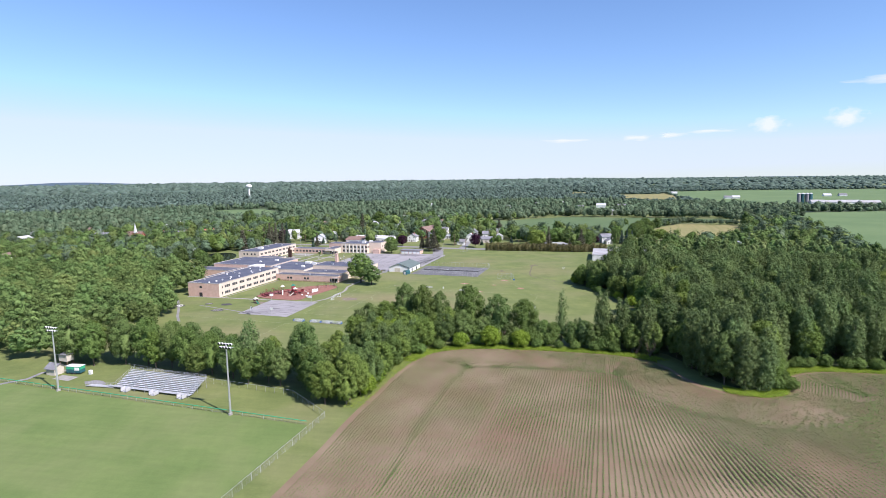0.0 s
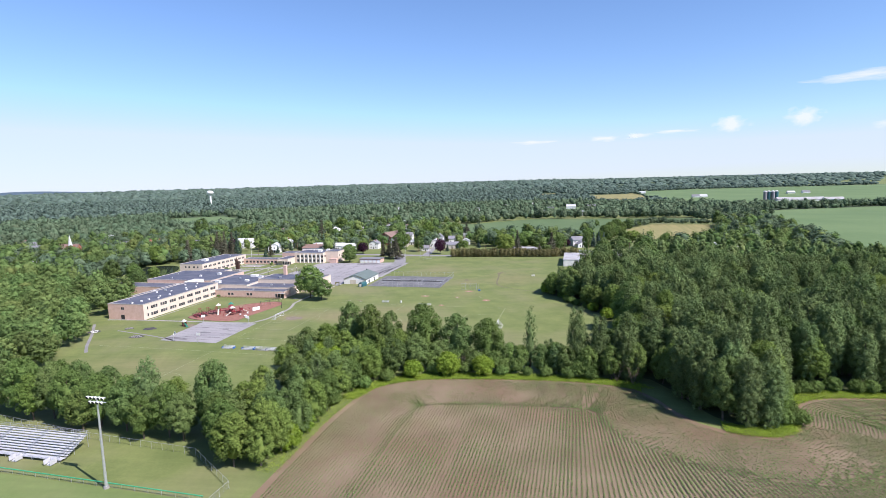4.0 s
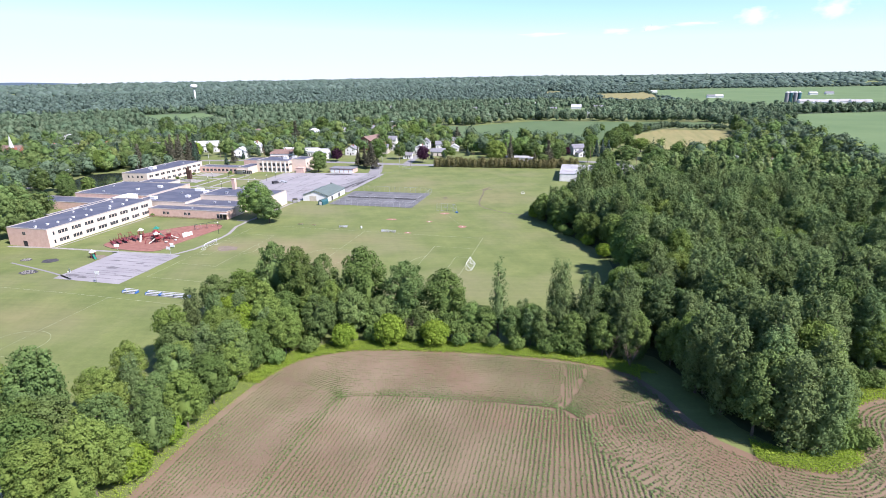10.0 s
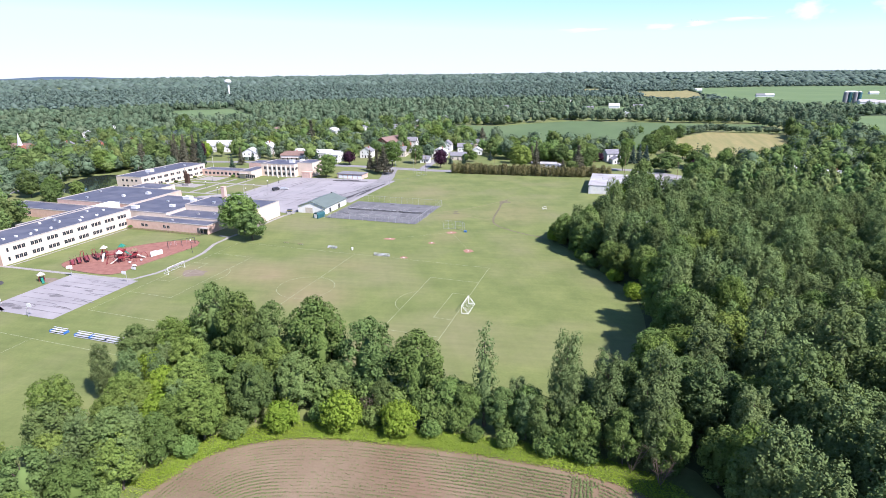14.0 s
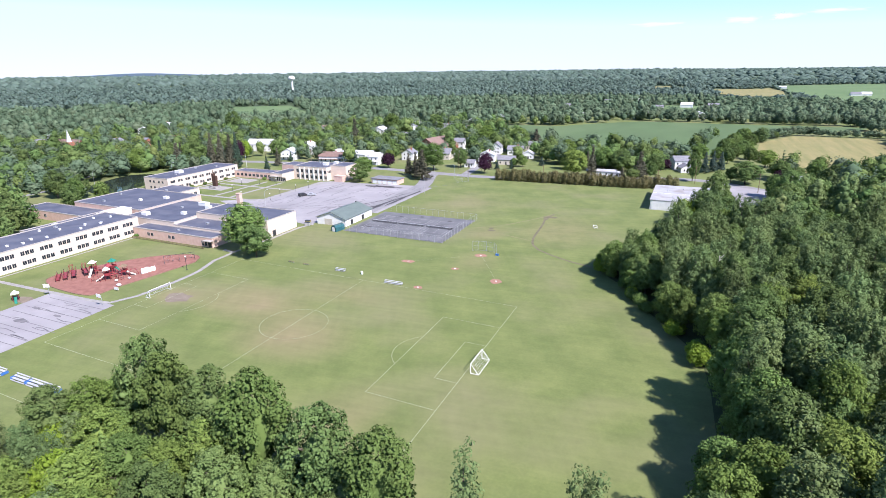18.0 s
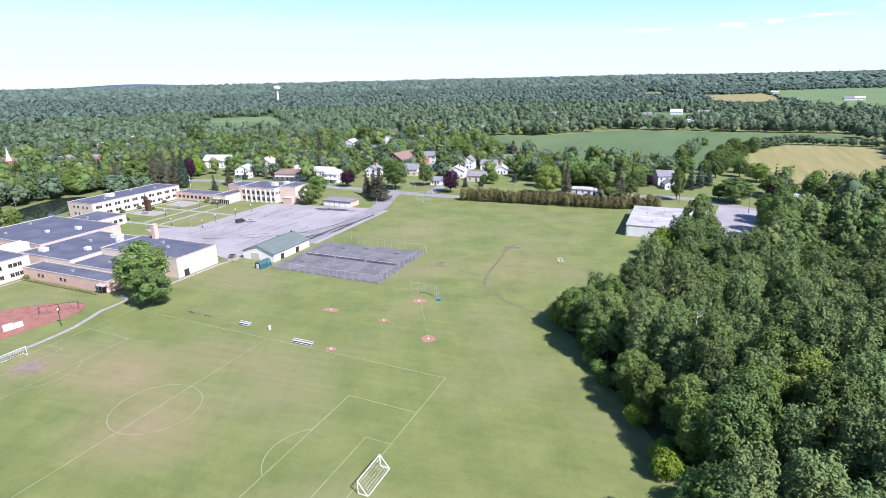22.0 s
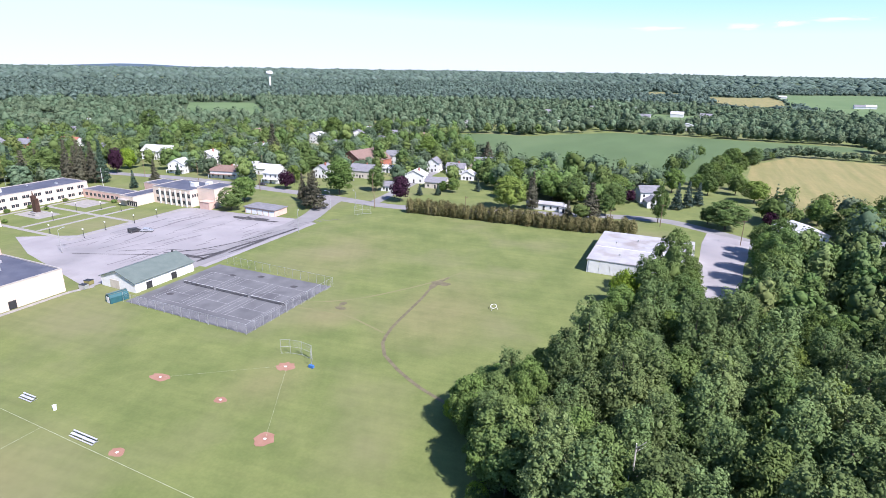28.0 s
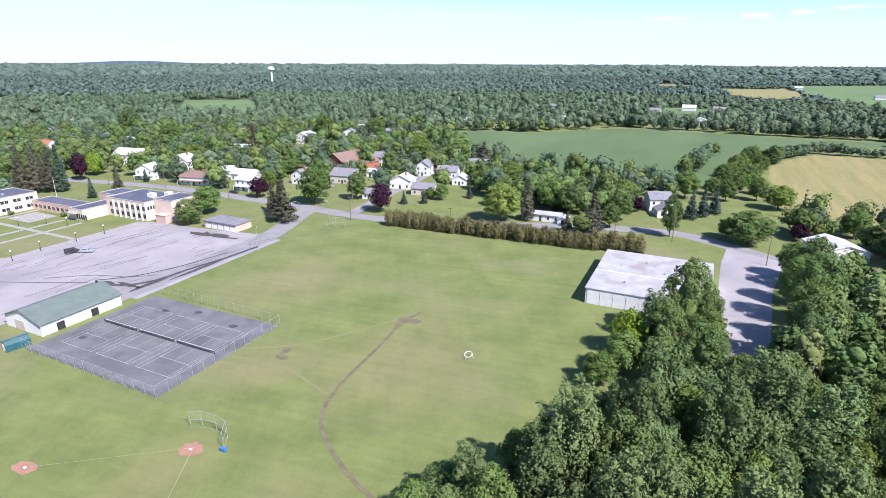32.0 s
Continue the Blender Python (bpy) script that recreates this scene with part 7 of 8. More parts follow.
# warehouse details
for k in range(9):
    part("wall_panel", boxes((25 + k * 3.55, 28.4 + k * 3.55, 167.86, 167.98, 0.05, 4.5)), M["siding"], wb)
part("roof_ridge", boxes((24.4, 57.1, 183.6, 184.0, 4.85, 4.98)), M["siding"], wb)
for x, y in [(31, 190), (38, 196), (44, 188), (50, 199), (34, 176)]:
    part("roof_vent", rods(((x, y, 4.85), (x, y, 5.5), 0.3, 0.25, 8)), M["steel"], wb)
# trash containers by the gymnasium
for k, (x, y, c) in enumerate([(-110.4, 83.5, "steel"), (-112.5, 86.5, "lime")]):
    dm = thing("dumpster", "metal refuse container beside the gymnasium", "container", "containers", at=(x, y, 0), turn=10)
    part("bin", boxes((-1.1, 1.1, -0.8, 0.8, 0.15, 1.4)), M["steel" if k == 0 else "hay"], dm)
    part("lid", boxes((-1.12, 1.12, -0.82, 0.82, 1.4, 1.48)), M["dark"], dm)

# ---- village houses ----
def house(x, y, w, d, h, rise, wall, roof, turn, label, along="y", porch=False, chimney=False, storeys=1):
    ob = gable("house", label, -w / 2, w / 2, -d / 2, d / 2, h, rise, wall, roof, along)
    tagged(ob, group="village houses")
    HOUSES.append((x, y))
    ob.matrix_world = pose(x, y, 0, 0, 0, turn)
    for s in range(storeys):
        z = 1.6 + s * 2.7
        if z + 0.8 > h:
            break
        n = max(1, int(w / 3.2))
        for k in range(n):
            window(ob, -w / 2 + w * (k + 0.5) / n, -d / 2, z, 0.95, 1.3, -90, 0)
        n = max(1, int(d / 3.4))
        for k in range(n):
            window(ob, w / 2, -d / 2 + d * (k + 0.5) / n, z, 0.95, 1.3, 0, 0)
    part("door", boxes((-0.5, 0.5, -d / 2 - 0.05, -d / 2, 0.05, 2.1)), M["dark" if wall != "red_brick" else "paint"], ob, "front door")
    if porch:
        p = part("porch_roof", boxes((-w / 2, w / 2, -d / 2 - 2.2, -d / 2, 2.5, 2.7)), M[roof], ob)
        for s in (-w / 2 + 0.2, 0, w / 2 - 0.2):
            part("porch_post", boxes((s - 0.08, s + 0.08, -d / 2 - 2.1, -d / 2 - 1.94, 0, 2.5)), M["paint"], ob)
    if chimney:
        part("chimney", boxes((w * 0.15 - 0.4, w * 0.15 + 0.4, -0.4, 0.4, h, h + rise + 1.0)), M["red_brick"], ob, "red brick chimney")
    return ob


W, T, BK = "siding", "siding_tan", "red_brick"
G, B_, L_ = "shingle_grey", "shingle_brown", "shingle_light"
house(-243, 236, 11, 10, 5.5, 3.2, W, L_, 15, "white two-storey house with a pale roof and porch", "y", True, False, 2)
house(-248, 266, 12, 14, 6, 4.0, W, L_, 15, "white barn-like house with a pale metal roof", "y", False, True, 2)
house(-205, 238, 18, 11, 4.5, 2.6, W, B_, 12, "long cream house with a brown shingle roof", "x", True, True, 1)
house(-213, 262, 17, 10, 3.6, 2.2, W, L_, 14, "low white building with a light metal roof", "x")
house(-170, 240, 10, 11, 5.8, 2.2, W, L_, 5, "white two-storey house with a porch and pale roof", "x", True, False, 2)
house(-190, 258, 15, 9, 3.8, 2.4, W, L_, 8, "white single-storey house with pale roof", "x")
house(-155, 266, 9, 10, 5.2, 2.8, W, G, 5, "white two-storey house among trees", "y", False, True, 2)
house(-153, 310, 24, 28, 5.5, 6.5, "red_brick", B_, -12, "large barn-like hall with a steep brown roof", "y", False, False, 1)
house(-134, 279, 15, 13, 4.5, 3.2, T, G, 8, "tan house with a grey shingle roof", "x", False, True, 1)
house(-143, 334, 11, 10, 6, 2.8, W, G, 6, "white two-storey house with a grey roof", "x", False, False, 2)
house(-128, 300, 9, 7, 3.0, 1.6, W, L_, 6, "small white garage with a light roof", "x")
house(-104, 318, 9, 10, 5.8, 3.0, W, G, 8, "white two-storey house with a grey roof", "y", False, False, 2)
house(-88, 318, 12, 9, 4.0, 2.6, W, G, 12, "white house with a grey roof", "x", False, True, 1)
house(-73, 302, 8, 9, 3.4, 2.2, W, L_, 12, "white garage with a light roof", "y")
house(-86, 352, 34, 17, 3.8, 2.2, T, G, 14, "long low building with a wide dark grey roof", "x")
house(-98, 280, 12, 10, 4.6, 2.8, W, L_, 10, "white house behind a purple tree", "y", False, True, 1)
house(-80, 271, 12, 9, 3.6, 2.2, T, G, 10, "tan bungalow with a grey shingle roof", "x")
house(-100, 251, 7, 7, 3.0, 2.0, W, G, 8, "small white garage with a grey roof", "x")
house(-11, 249, 17, 5.5, 3.0, 0.9, W, "white_roof", 2, "long white mobile home with a white roof", "x")
house(-1, 247, 4, 5, 2.4, 0.8, W, "white_roof", 2, "small white shed beside a mobile home", "y")
house(33, 290, 10, 11, 6.0, 2.6, W, G, 20, "white two-storey house with grey roof on a lawn", "x", False, False, 2)
house(37, 279, 8, 7, 3.2, 2.0, W, G, 20, "white attached garage with grey roof", "y")
house(97, 250, 15, 15, 3.2, 2.2, W, L_, 20, "white workshop with a light metal roof", "y")
house(118, 232, 9, 10, 3.6, 2.4, T, G, 20, "tan garage with a grey roof", "x")
house(-299, 268, 22, 13, 6, 3.6, W, L_, 14, "large white house with a pale roof", "x", False, False, 2)
house(-405, 272, 16, 13, 5, 3.4, W, "red_brick", 12, "house with a rusty red roof", "x", False, True, 2)
house(-404, 322, 12, 10, 5, 3.0, W, G, 12, "white house with a blue-grey roof", "x", False, False, 2)
house(-372, 318, 11, 9, 4.5, 2.8, W, L_, 12, "white house with a pale roof", "x")
house(-420, 247, 14, 11, 5.5, 3.2, BK, G, 10, "red brick house with a grey roof", "x", True, True, 2)
house(-345, 262, 12, 10, 5.5, 3.2, W, G, 10, "white house with grey roof", "x", True, False, 2)
house(-440, 235, 13, 11, 5.5, 3.2, BK, G, 10, "red brick village house", "y", False, True, 2)
house(-485, 200, 16, 14, 7, 3.0, W, G, 10, "tall pale village house with many windows", "x", False, False, 2)
house(-258, 398, 13, 15, 6, 3.2, W, L_, 5, "white house far among trees", "y", False, False, 2)
for k, (x, y) in enumerate([(-259, 486), (-242, 440), (-237, 598), (-195, 600), (-176, 610), (-105, 662), (-220, 378), (-330, 400), (-300, 350), (-380, 430), (-450, 400), (-290, 470), (-340, 520), (-420, 560), (-500, 470), (-205, 520), (-215, 470), (-270, 560), (-310, 620),
                            (-520, 330), (-560, 390), (-480, 320), (-590, 280), (-540, 240), (-610, 220), (-560, 170), (-470, 120), (-430, 60), (-500, 60), (-385, 110), (-455, 20), (-600, 120), (-150, 690), (-60, 700), (-20, 690), (40, 700), (-230, 680), (-180, 450), (-200, 420), (140, 250), (160, 238), (60, 720), (-350, 330), (-420, 350), (-262, 330)]):
    house(x, y, 9 + 3 * (k % 3), 9 + 2 * (k % 2), 4.2 + 1.3 * (k % 2), 2.6, (W, W, T, W)[k % 4], (L_, G, B_, G, L_)[k % 5], 37 * k % 40 - 10, ("white house with a pale roof among trees", "white house with a grey roof among trees", "tan house with a brown roof among trees")[k % 3], "xy"[k % 2], False, k % 4 == 0, 1 + k % 2)

church = thing("church", "red brick church with a slim white steeple", "church", at=(-438, 192, 0), turn=8)
HOUSES.append((-438, 192))
for nm, bm, m in (("nave", None, BK),):
    g = bmesh.new()
    pts = [(-7, 0), (7, 0), (7, 6), (0, 12.5), (-7, 6)]
    a, b = ([g.verts.new((s * 13, x, z)) for x, z in pts] for s in (-1, 1))
    g.faces.new(a)
    g.faces.new(b[::-1])
    for k in range(5):
        g.faces.new((a[k], b[k], b[(k + 1) % 5], a[(k + 1) % 5]))
    bmesh.ops.recalc_face_normals(g, faces=g.faces)
    part("nave", g, M[BK], church)
for s in (-1, 1):
    g = bmesh.new()
    q = [(s * 7.6, 5.5), (0, 12.5), (0, 12.8), (s * 7.6, 5.8)]
    a, b = ([g.verts.new((t * 13.5, x, z)) for x, z in q] for t in (-1, 1))
    g.faces.new(a)
    g.faces.new(b[::-1])
    for k in range(4):
        g.faces.new((a[k], b[k], b[(k + 1) % 4], a[(k + 1) % 4]))
    bmesh.ops.recalc_face_normals(g, faces=g.faces)
    part("roof", g, M["shingle_brown"], church)
part("tower", boxes((9.5, 14.5, -12, -7, 0, 12)), M[BK], church)
g = bmesh.new()
bmesh.ops.create_cone(g, segments=8, radius1=1.9, radius2=0.05, depth=10, cap_ends=True)
bmesh.ops.translate(g, verts=g.verts, vec=(12, -9.5, 17))
part("steeple", g, M["shingle_light"], church, "slim pale steeple")
for k in range(5):
    window(church, -9 + k * 4.5, -7, 3.2, 1.2, 3.2, -90)

# ---- garden and street trees placed one by one ----
VILLAGE_TREES = []
VILLAGE_TREES += [
    ("pine", -264.0, 178.8, 1.25, 1.18), ("pine", -260.8, 183.9, 1.25, 1.15), ("pine", -256.6, 188.5, 1.25, 1.11), ("spruce", -254.2, 192.1, 1.32, 1.23), ("oak", -275.5, 175.8, 1.75, 0.68),
    ("blue_spruce", -256.8, 190.7, 1.07, 1.13), ("purple", -273.2, 214.5, 1.14, 1.56), ("pine", -284.4, 167.5, 1.6, 0.7), ("oak", -406.9, 347.6, 1.75, 0.91), ("spruce", -184.6, 234.2, 1.21, 0.83),
    ("lush", -158.9, 242.4, 0.88, 0.8), ("purple", -151.3, 226.6, 1.19, 0.98), ("pine", -110.6, 197.3, 1.75, 0.62), ("maple", -117.3, 228.1, 1.66, 0.8), ("oak", -104.7, 244.8, 0.96, 0.91),
    ("purple", -81.2, 229.4, 1.33, 1.12), ("oak", -232.2, 288.0, 1.75, 0.55), ("maple", -201.8, 280.0, 1.42, 0.55), ("pine", -230.0, 307.9, 1.75, 0.84), ("maple", -342.6, 333.3, 1.75, 0.69),
]
VILLAGE_TREES += [
    ("oak", -142.6, 176.5, 1.17, 0.59), ("maple", -149.7, 192.5, 1.34, 0.69), ("lush", -123.7, 350.3, 1.75, 0.7), ("lush", -252.0, 276.7, 1.68, 0.56), ("oak", -178.4, 285.4, 1.61, 0.33),
    ("lime", -280.4, 227.8, 1.53, 1.41), ("oak", -208.4, 428.4, 1.75, 0.7), ("maple", -260.9, 427.5, 1.75, 0.84), ("lush", -26.1, 238.6, 1.72, 0.66), ("lush", -44.5, 305.5, 1.6, 0.6),
    ("pine", -16.0, 244.0, 0.88, 1.28), ("maple", -12.1, 266.6, 1.5, 0.74), ("oak", -2.0, 263.5, 1.28, 0.71), ("maple", 15.5, 295.3, 1.6, 0.55), ("oak", 19.5, 262.9, 1.17, 0.67),
    ("pine", 12.9, 237.9, 1.45, 0.71), ("oak", 41.5, 246.5, 0.78, 1.37), ("blue_spruce", 47.8, 278.0, 1.13, 0.99), ("blue_spruce", 52.5, 284.5, 1.1, 1.02), ("blue_spruce", 57.3, 292.8, 1.13, 0.88),
]
VILLAGE_TREES += [
    ("oak", 69.0, 248.7, 1.75, 0.46), ("maple", 43.5, 320.4, 1.3, 0.77), ("lush", 84.3, 314.1, 1.5, 0.53), ("maple", -92.5, 342.1, 1.75, 0.76), ("pine", -86.2, 371.8, 1.75, 0.49),
    ("maple", 106.9, 274.7, 1.14, 0.78), ("oak", 115.2, 256.3, 1.75, 0.46), ("poplar", 92.8, 455.9, 1.75, 0.41), ("spruce", -225, 188.7, 0.75, 0.9),
    ("pine", -231, 207, 0.85, 0.9), ("pine", -119, 205, 0.95, 0.95), ("pine", -125, 207, 0.85, 1.0), ("pine", -270, 192, 1.1, 1.05), ("pine", -281, 194, 1.1, 1.0),
    ("spruce", -291, 190, 1.1, 1.0), ("spruce", -236, 227.7, 0.6, 0.8), ("oak", -305, 200, 1.1, 0.95), ("oak", -300, 168, 1.0, 0.8), ("maple", -322, 182, 1.1, 0.9),
]
VILLAGE_TREES += [
    ("pine", -297, 182, 1.0, 1.0), ("blue_spruce", -79, 247, 0.7, 0.75), ("spruce", -70.6, 252, 0.6, 0.7), ("shrub", -72, 262, 1.1, 1.2), ("maple", -66, 262, 0.75, 0.8),
    ("blue_spruce", -55, 272, 0.75, 0.75), ("oak", -34, 262, 0.95, 0.95), ("pine", -22, 262, 0.9, 0.85), ("oak", -18, 280, 0.95, 0.75), ("maple", -2, 277, 1.0, 0.78),
    ("oak", -4, 297, 1.0, 0.7), ("oak", 8, 285, 0.95, 0.75), ("maple", -99, 362, 0.9, 0.9), ("maple", -64, 318, 0.8, 0.8), ("maple", -134, 367, 1.0, 0.9),
    ("pine", 3, 236, 0.7, 0.7), ("oak", 18, 249, 0.8, 0.8), ("purple", 25, 282, 0.8, 1.0), ("oak", 62, 255, 0.75, 0.7), ("purple", 87, 262, 0.9, 0.9),
]
VILLAGE_TREES += [
    ("maple", 110, 290, 0.9, 0.8), ("oak", 122, 281, 0.9, 0.8), ("oak", 62, 322, 0.95, 0.72), ("maple", 56, 334, 0.95, 0.72), ("oak", 66, 340, 0.95, 0.72),
    ("maple", 70, 356, 0.95, 0.72), ("oak", 74, 372, 0.95, 0.72), ("maple", 78, 390, 0.95, 0.72), ("oak", 82, 410, 0.95, 0.72), ("maple", 84, 430, 0.95, 0.72),
    ("oak", 60, 350, 1.0, 0.88), ("maple", 64, 368, 1.0, 0.88), ("oak", 67, 388, 1.0, 0.88), ("maple", 71, 410, 1.0, 0.88), ("oak", 76, 432, 1.0, 0.88), ("maple", 80, 450, 1.0, 0.88), ("oak", 88, 462, 0.85, 0.65), ("lush", 78, 346, 0.9, 0.7), ("oak", 76, 330, 0.9, 0.8), ("maple", 94, 470, 0.9, 0.75), ("oak", 106, 490, 0.8, 0.5),
    ("oak", 51, 154, 1.15, 1.2), ("oak", 47, 142, 1.0, 1.0), ("maple", 56, 145, 1.0, 1.0),
]
VILLAGE_TREES += [
    ("lime", 40, 142, 1.3, 1.4), ("maple", 40, 132, 0.95, 0.8), ("oak", 55, 132, 1.0, 1.0), ("maple", 48, 130, 0.95, 0.9), ("poplar", 44, 150, 0.9, 0.9),
    ("maple", 36, 126, 0.8, 0.7), ("oak", 55, 162, 0.9, 0.9), ("oak", 80, 216, 0.95, 0.8), ("oak", 84, 205, 1.1, 1.0), ("maple", 79, 192, 1.1, 1.0),
    ("oak", -240, 64, 0.9, 0.9), ("maple", -252, 74, 1.0, 0.95), ("oak", -263, 84, 0.95, 0.85), ("maple", -246, 84, 0.85, 0.85), ("oak", -274, 78, 1.1, 0.9), ("lush", -303, 152, 1.3, 0.85), ("spruce", -308, 174, 1.15, 1.1), ("maple", -294, 186, 1.35, 0.85), ("oak", -322, 113, 1.2, 0.85), ("oak", -331, 120, 1.1, 0.85), ("spruce", -355, 158, 1.1, 1.2), ("blue_spruce", -273, 198, 1.15, 1.0), ("maple", -316, 162, 0.9, 0.8), ("oak", 81, 178, 1.15, 1.1), ("maple", 78, 165, 1.1, 1.1), ("oak", 78, 152, 1.1, 1.1), ("maple", 90, 196, 1.0, 1.0), ("poplar", 75, 142, 1.0, 1.0),
]
for k, x, y, s, t in VILLAGE_TREES:
    tree(k, x, y, s, t, "village trees")
# far tree belts round the fields
def belt(pts, gap):
    out = []
    for x, y in smooth_line(pts, gap):
        for _ in range(2):
            out.append((x + rng.normal(0, 4), y + rng.normal(0, 4), 0, rng.uniform(0.8, 1.15), rng.uniform(0.8, 1.1), rng.integers(2)))
    return out


spots = belt([(-24, 645), (90, 634), (205, 632), (300, 660)], 7) + belt([(205, 190), (222, 270), (240, 440), (280, 748)], 7) + belt([(280, 755), (520, 850), (900, 920)], 9) + belt([(195, 590), (215, 540), (225, 460)], 8) + belt([(-190, 520), (-150, 556), (-110, 560)], 9)
spots += [(x + rng.normal(0, 1.5), y + rng.normal(0, 2), 0, rng.uniform(0.65, 1.0), rng.uniform(0.5, 0.8), rng.integers(2)) for x, y in smooth_line([(92, 462), (108, 497), (128, 520), (160, 520), (195, 516), (212, 515)], 3)]
west2 = scatter([(-330, 75), (-262, 75), (-255, 92), (-300, 100), (-305, 145), (-290, 158), (-262, 150), (-256, 170), (-330, 200), (-345, 150)], 11)
spots += [(x, y, 0, rng.uniform(0.7, 1.0), rng.uniform(0.8, 1.05), rng.integers(2)) for x, y in west2]
stuff_trees("field_belts", spots, "belts of trees between the fields", [(14, 5.0, 0.05, "round"), (13, 4.6, 0.05, "round")], 260, 9, 0.66)
sheet("pond", smooth_line([(-262, 92), (-258, 112), (-268, 135), (-285, 150), (-300, 142), (-296, 120), (-284, 100), (-262, 92)], 4)[:-1], 0.02, M["water"], "dark still pond beside the school", "pond")

# ---- far farm ----
for k, (x, y) in enumerate([(448, 1150), (456, 1152), (464, 1150), (472, 1153)]):
    silo = thing("silo", "tall blue-grey farm silo with a domed cap", "silo", "silos", at=(x * 0.93, y * 0.93, 0))
    part("barrel", rods(((0, 0, 0), (0, 0, 21), 3.6, 3.6, 16)), M["teal" if k % 2 else "shingle_grey"], silo)
    part("cap", rods(((0, 0, 21), (0, 0, 23), 3.6, 1.2, 16)), M["shingle_light"], silo)
for k, (x, y, w) in enumerate([(470, 1040, 50), (500, 1055, 40), (530, 1035, 34), (448, 1060, 26)]):
    gable("barn", "long low white farm barn", x - w / 2, x + w / 2, y - 9, y + 9, 5, 4, "siding", "white_roof", "x", "barn")
for k, (x, y) in enumerate([(330, 1330), (350, 1340), (120, 1900), (240, 1720), (-40, 980), (-70, 1000), (-110, 960), (-330, 900), (-160, 830), (20, 900), (60, 880), (600, 1480), (640, 1490), (560, 1500), (-20, 820)]):
    gable("far_house", "pale house far off among trees", x - 9, x + 9, y - 7, y + 7, 5, 3.5, "siding", "shingle_light" if k % 2 else "shingle_grey", "x")
# low blue hills along the skyline, far behind the woods
def far_hills():
    m = bpy.data.materials.new("haze_glow_hills")
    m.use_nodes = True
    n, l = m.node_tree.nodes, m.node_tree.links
    # haze put in as flat blue emission; the hills take no sunlight
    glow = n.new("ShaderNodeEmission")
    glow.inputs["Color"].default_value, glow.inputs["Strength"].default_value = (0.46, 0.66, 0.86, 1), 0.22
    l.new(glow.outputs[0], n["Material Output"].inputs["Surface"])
    n.remove(n["Principled BSDF"])
    bm = bmesh.new()
    pairs = []
    for k in range(241):
        az = radians(-72 + 0.5 * k)
        top = 41 + 5 * noise.noise((math.degrees(az) / 9, 2, 0)) + 22 * math.exp(-((math.degrees(az) + 52) / 4.5) ** 2)
        x, y = 40 + 4680 * math.sin(az), -60 + 4680 * math.cos(az)
        pairs.append((bm.verts.new((x, y, 10)), bm.verts.new((x, y, top))))
    for (a, b), (c, d) in zip(pairs, pairs[1:]):
        bm.faces.new((a, c, d, b))
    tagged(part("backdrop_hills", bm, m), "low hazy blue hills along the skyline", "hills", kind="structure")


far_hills()
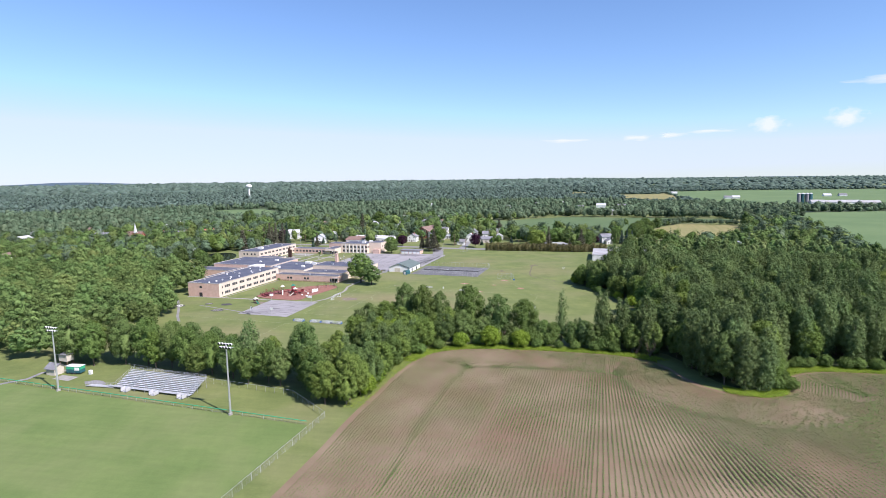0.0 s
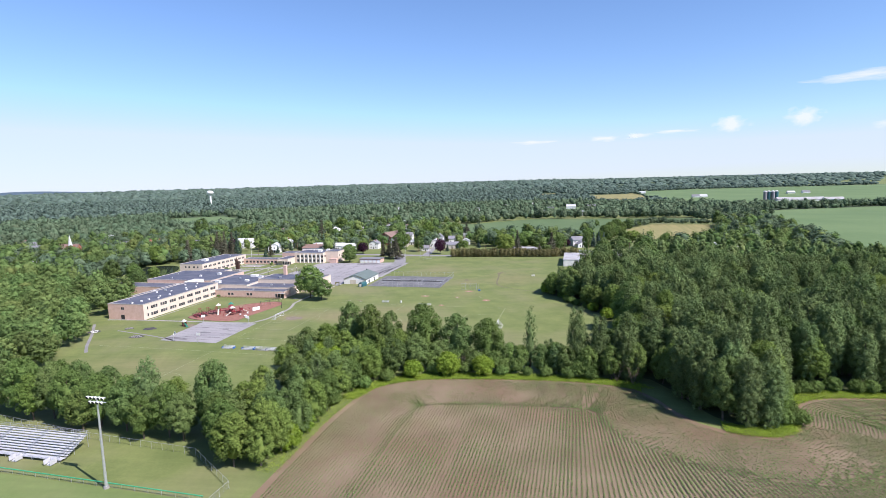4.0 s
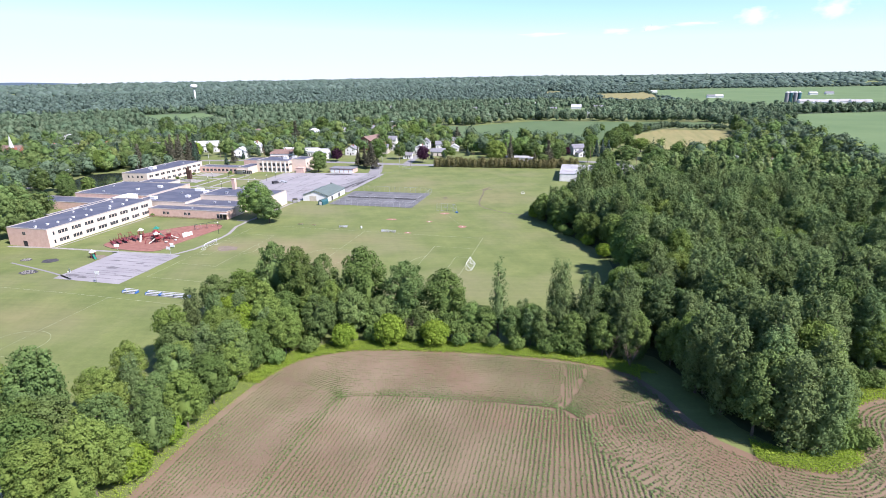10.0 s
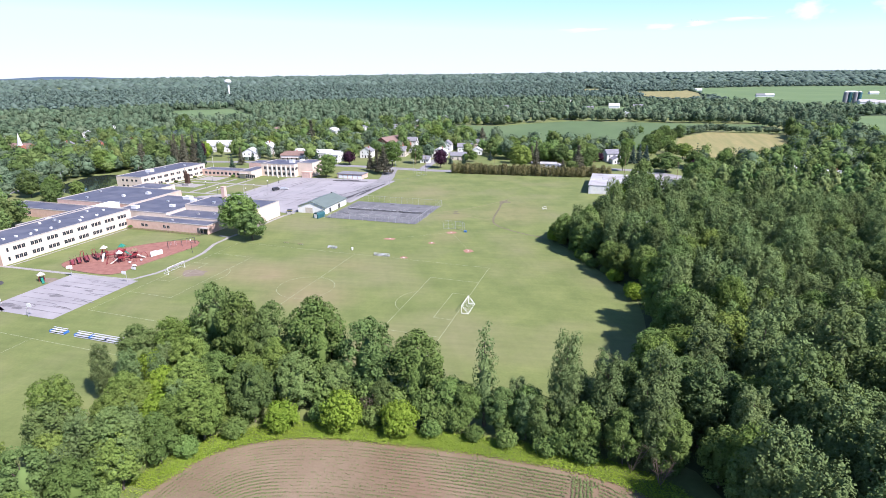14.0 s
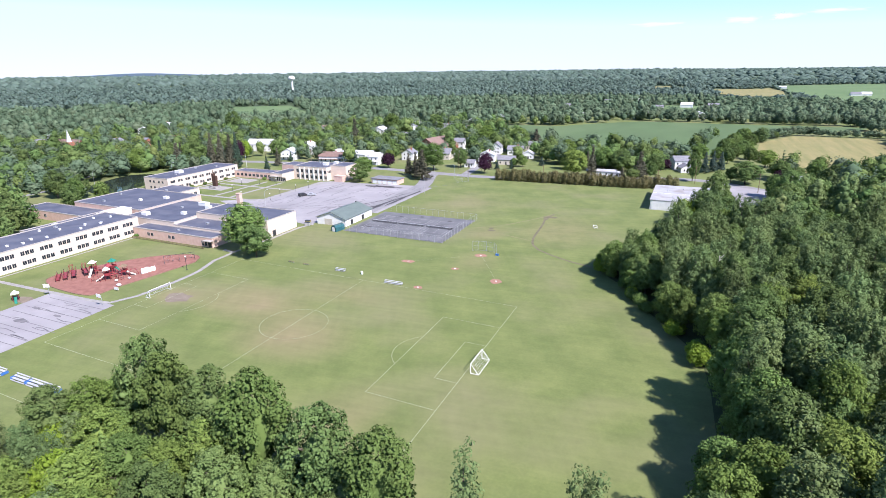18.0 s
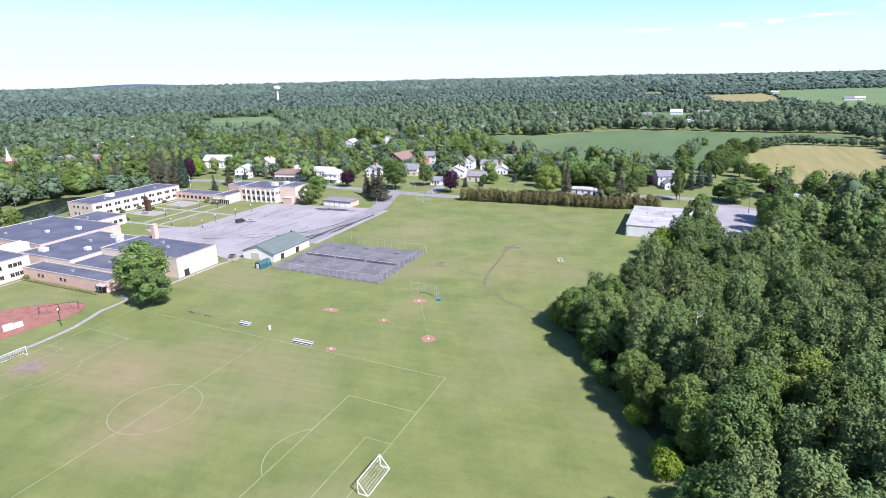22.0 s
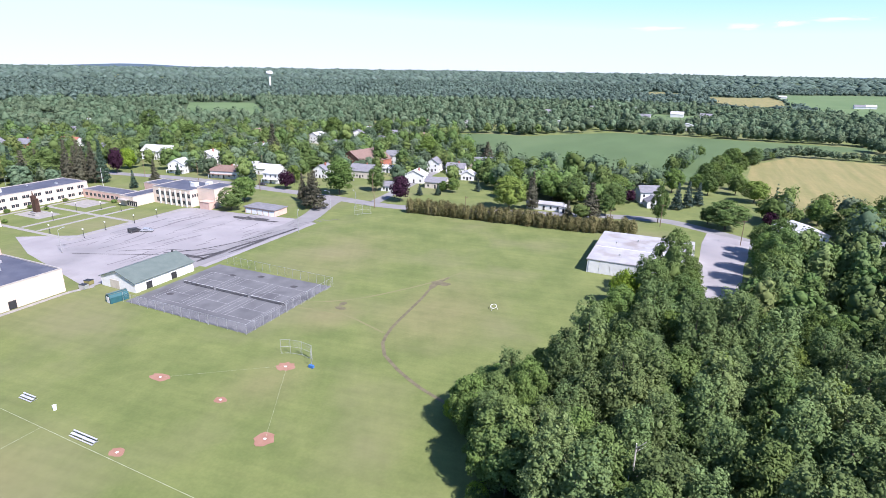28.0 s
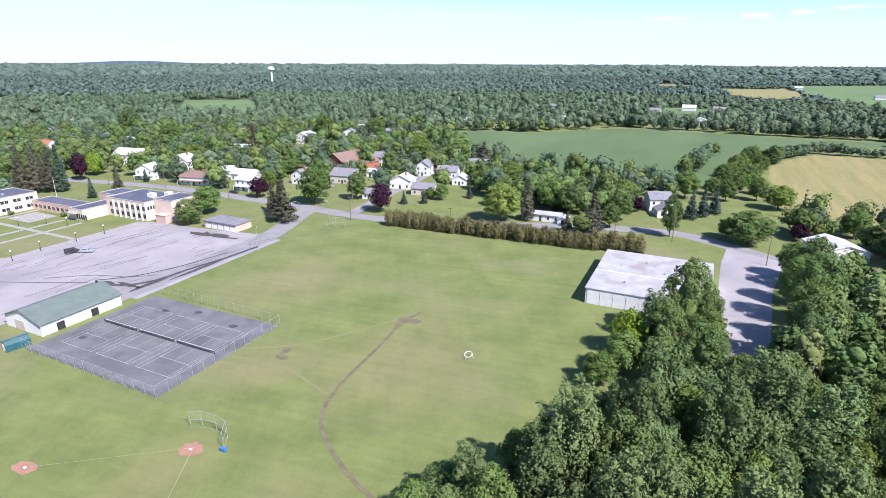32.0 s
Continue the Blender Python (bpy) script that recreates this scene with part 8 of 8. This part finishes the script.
# small fair-weather clouds low over the horizon, far behind everything
def cloud_material():
    m = bpy.data.materials.new("cloud_glow")
    m.use_nodes = True
    n, l = m.node_tree.nodes, m.node_tree.links
    n.remove(n["Principled BSDF"])
    tex, info, mv = n.new("ShaderNodeTexCoord"), n.new("ShaderNodeObjectInfo"), n.new("ShaderNodeVectorMath")
    puff, ball, sub, cut = n.new("ShaderNodeTexNoise"), n.new("ShaderNodeVectorMath"), n.new("ShaderNodeMath"), n.new("ShaderNodeMapRange")
    mv.operation, ball.operation, sub.operation = "ADD", "LENGTH", "SUBTRACT"
    l.new(tex.outputs["Object"], mv.inputs[0])
    l.new(info.outputs["Location"], mv.inputs[1])
    l.new(mv.outputs[0], puff.inputs["Vector"])
    puff.inputs["Scale"].default_value, puff.inputs["Detail"].default_value, puff.inputs["Roughness"].default_value = 1.7, 6.0, 0.55
    l.new(tex.outputs["Object"], ball.inputs[0])
    wide = n.new("ShaderNodeMath")
    wide.operation = "MULTIPLY"
    wide.inputs[1].default_value = 0.62
    l.new(ball.outputs["Value"], wide.inputs[0])
    l.new(puff.outputs["Fac"], sub.inputs[0])
    l.new(wide.outputs[0], sub.inputs[1])
    cut.inputs[1].default_value, cut.inputs[2].default_value, cut.inputs[4].default_value = 0.0, 0.42, 0.75
    l.new(sub.outputs[0], cut.inputs[0])
    glow, clear, mix = n.new("ShaderNodeEmission"), n.new("ShaderNodeBsdfTransparent"), n.new("ShaderNodeMixShader")
    # the clouds' sunlit white is put in as even emission
    glow.inputs["Color"].default_value, glow.inputs["Strength"].default_value = (0.94, 0.97, 1.0, 1), 0.58
    l.new(cut.outputs[0], mix.inputs[0])
    l.new(clear.outputs[0], mix.inputs[1])
    l.new(glow.outputs[0], mix.inputs[2])
    l.new(mix.outputs[0], n["Material Output"].inputs["Surface"])
    return m


CLOUD = cloud_material()
for az, z, size, flat in [(14.0, 410, 150, 0.55), (19.6, 425, 140, 0.62), (2.5, 352, 150, 0.2), (5.6, 360, 130, 0.24), (26, 338, 170, 0.25), (-4.5, 345, 220, 0.1), (24, 660, 380, 0.13), (9, 380, 200, 0.1), (33, 470, 260, 0.2)]:
    bm = bmesh.new()
    bm.faces.new([bm.verts.new(q) for q in ((-1.6, 0, -1.6), (1.6, 0, -1.6), (1.6, 0, 1.6), (-1.6, 0, 1.6))])
    ob = part("backdrop_cloud", bm, CLOUD)
    ob.matrix_world = pose(40 + 4400 * math.sin(radians(az)), -60 + 4400 * math.cos(radians(az)), z, 0, 0, -az) @ Matrix.Diagonal((size, size, size * flat, 1))
    tagged(ob, "small white fair-weather cloud in the far sky", "cloud", kind="structure")
# ---- village trees ----
def hides_house(x, y):
    """True where a tree would stand on a house or close before it."""
    for hx, hy in HOUSES:
        ux, uy = 45 - hx, 0 - hy
        k = math.hypot(ux, uy)
        along = ((x - hx) * ux + (y - hy) * uy) / k
        if -8 < along < 25 and abs((x - hx) * uy - (y - hy) * ux) / k < 7.5:
            return True
    return False


town = [q for q in far_spots(285, 640, 0.95, 2350, 0.7, 1.2) if (q[1] > 232 or q[0] < -300) and not hides_house(q[0], q[1])]
half = len(town) // 2
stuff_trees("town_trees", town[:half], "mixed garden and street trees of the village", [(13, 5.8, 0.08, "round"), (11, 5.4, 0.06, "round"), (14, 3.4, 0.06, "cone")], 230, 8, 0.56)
stuff_trees("village_maples", town[half:], "dark maples and oaks between the village houses", [(14, 6.2, 0.08, "round"), (12, 5.6, 0.06, "round"), (14, 5.0, 0.08, "round")], 230, 8, 0.56, LEAF["oak"])
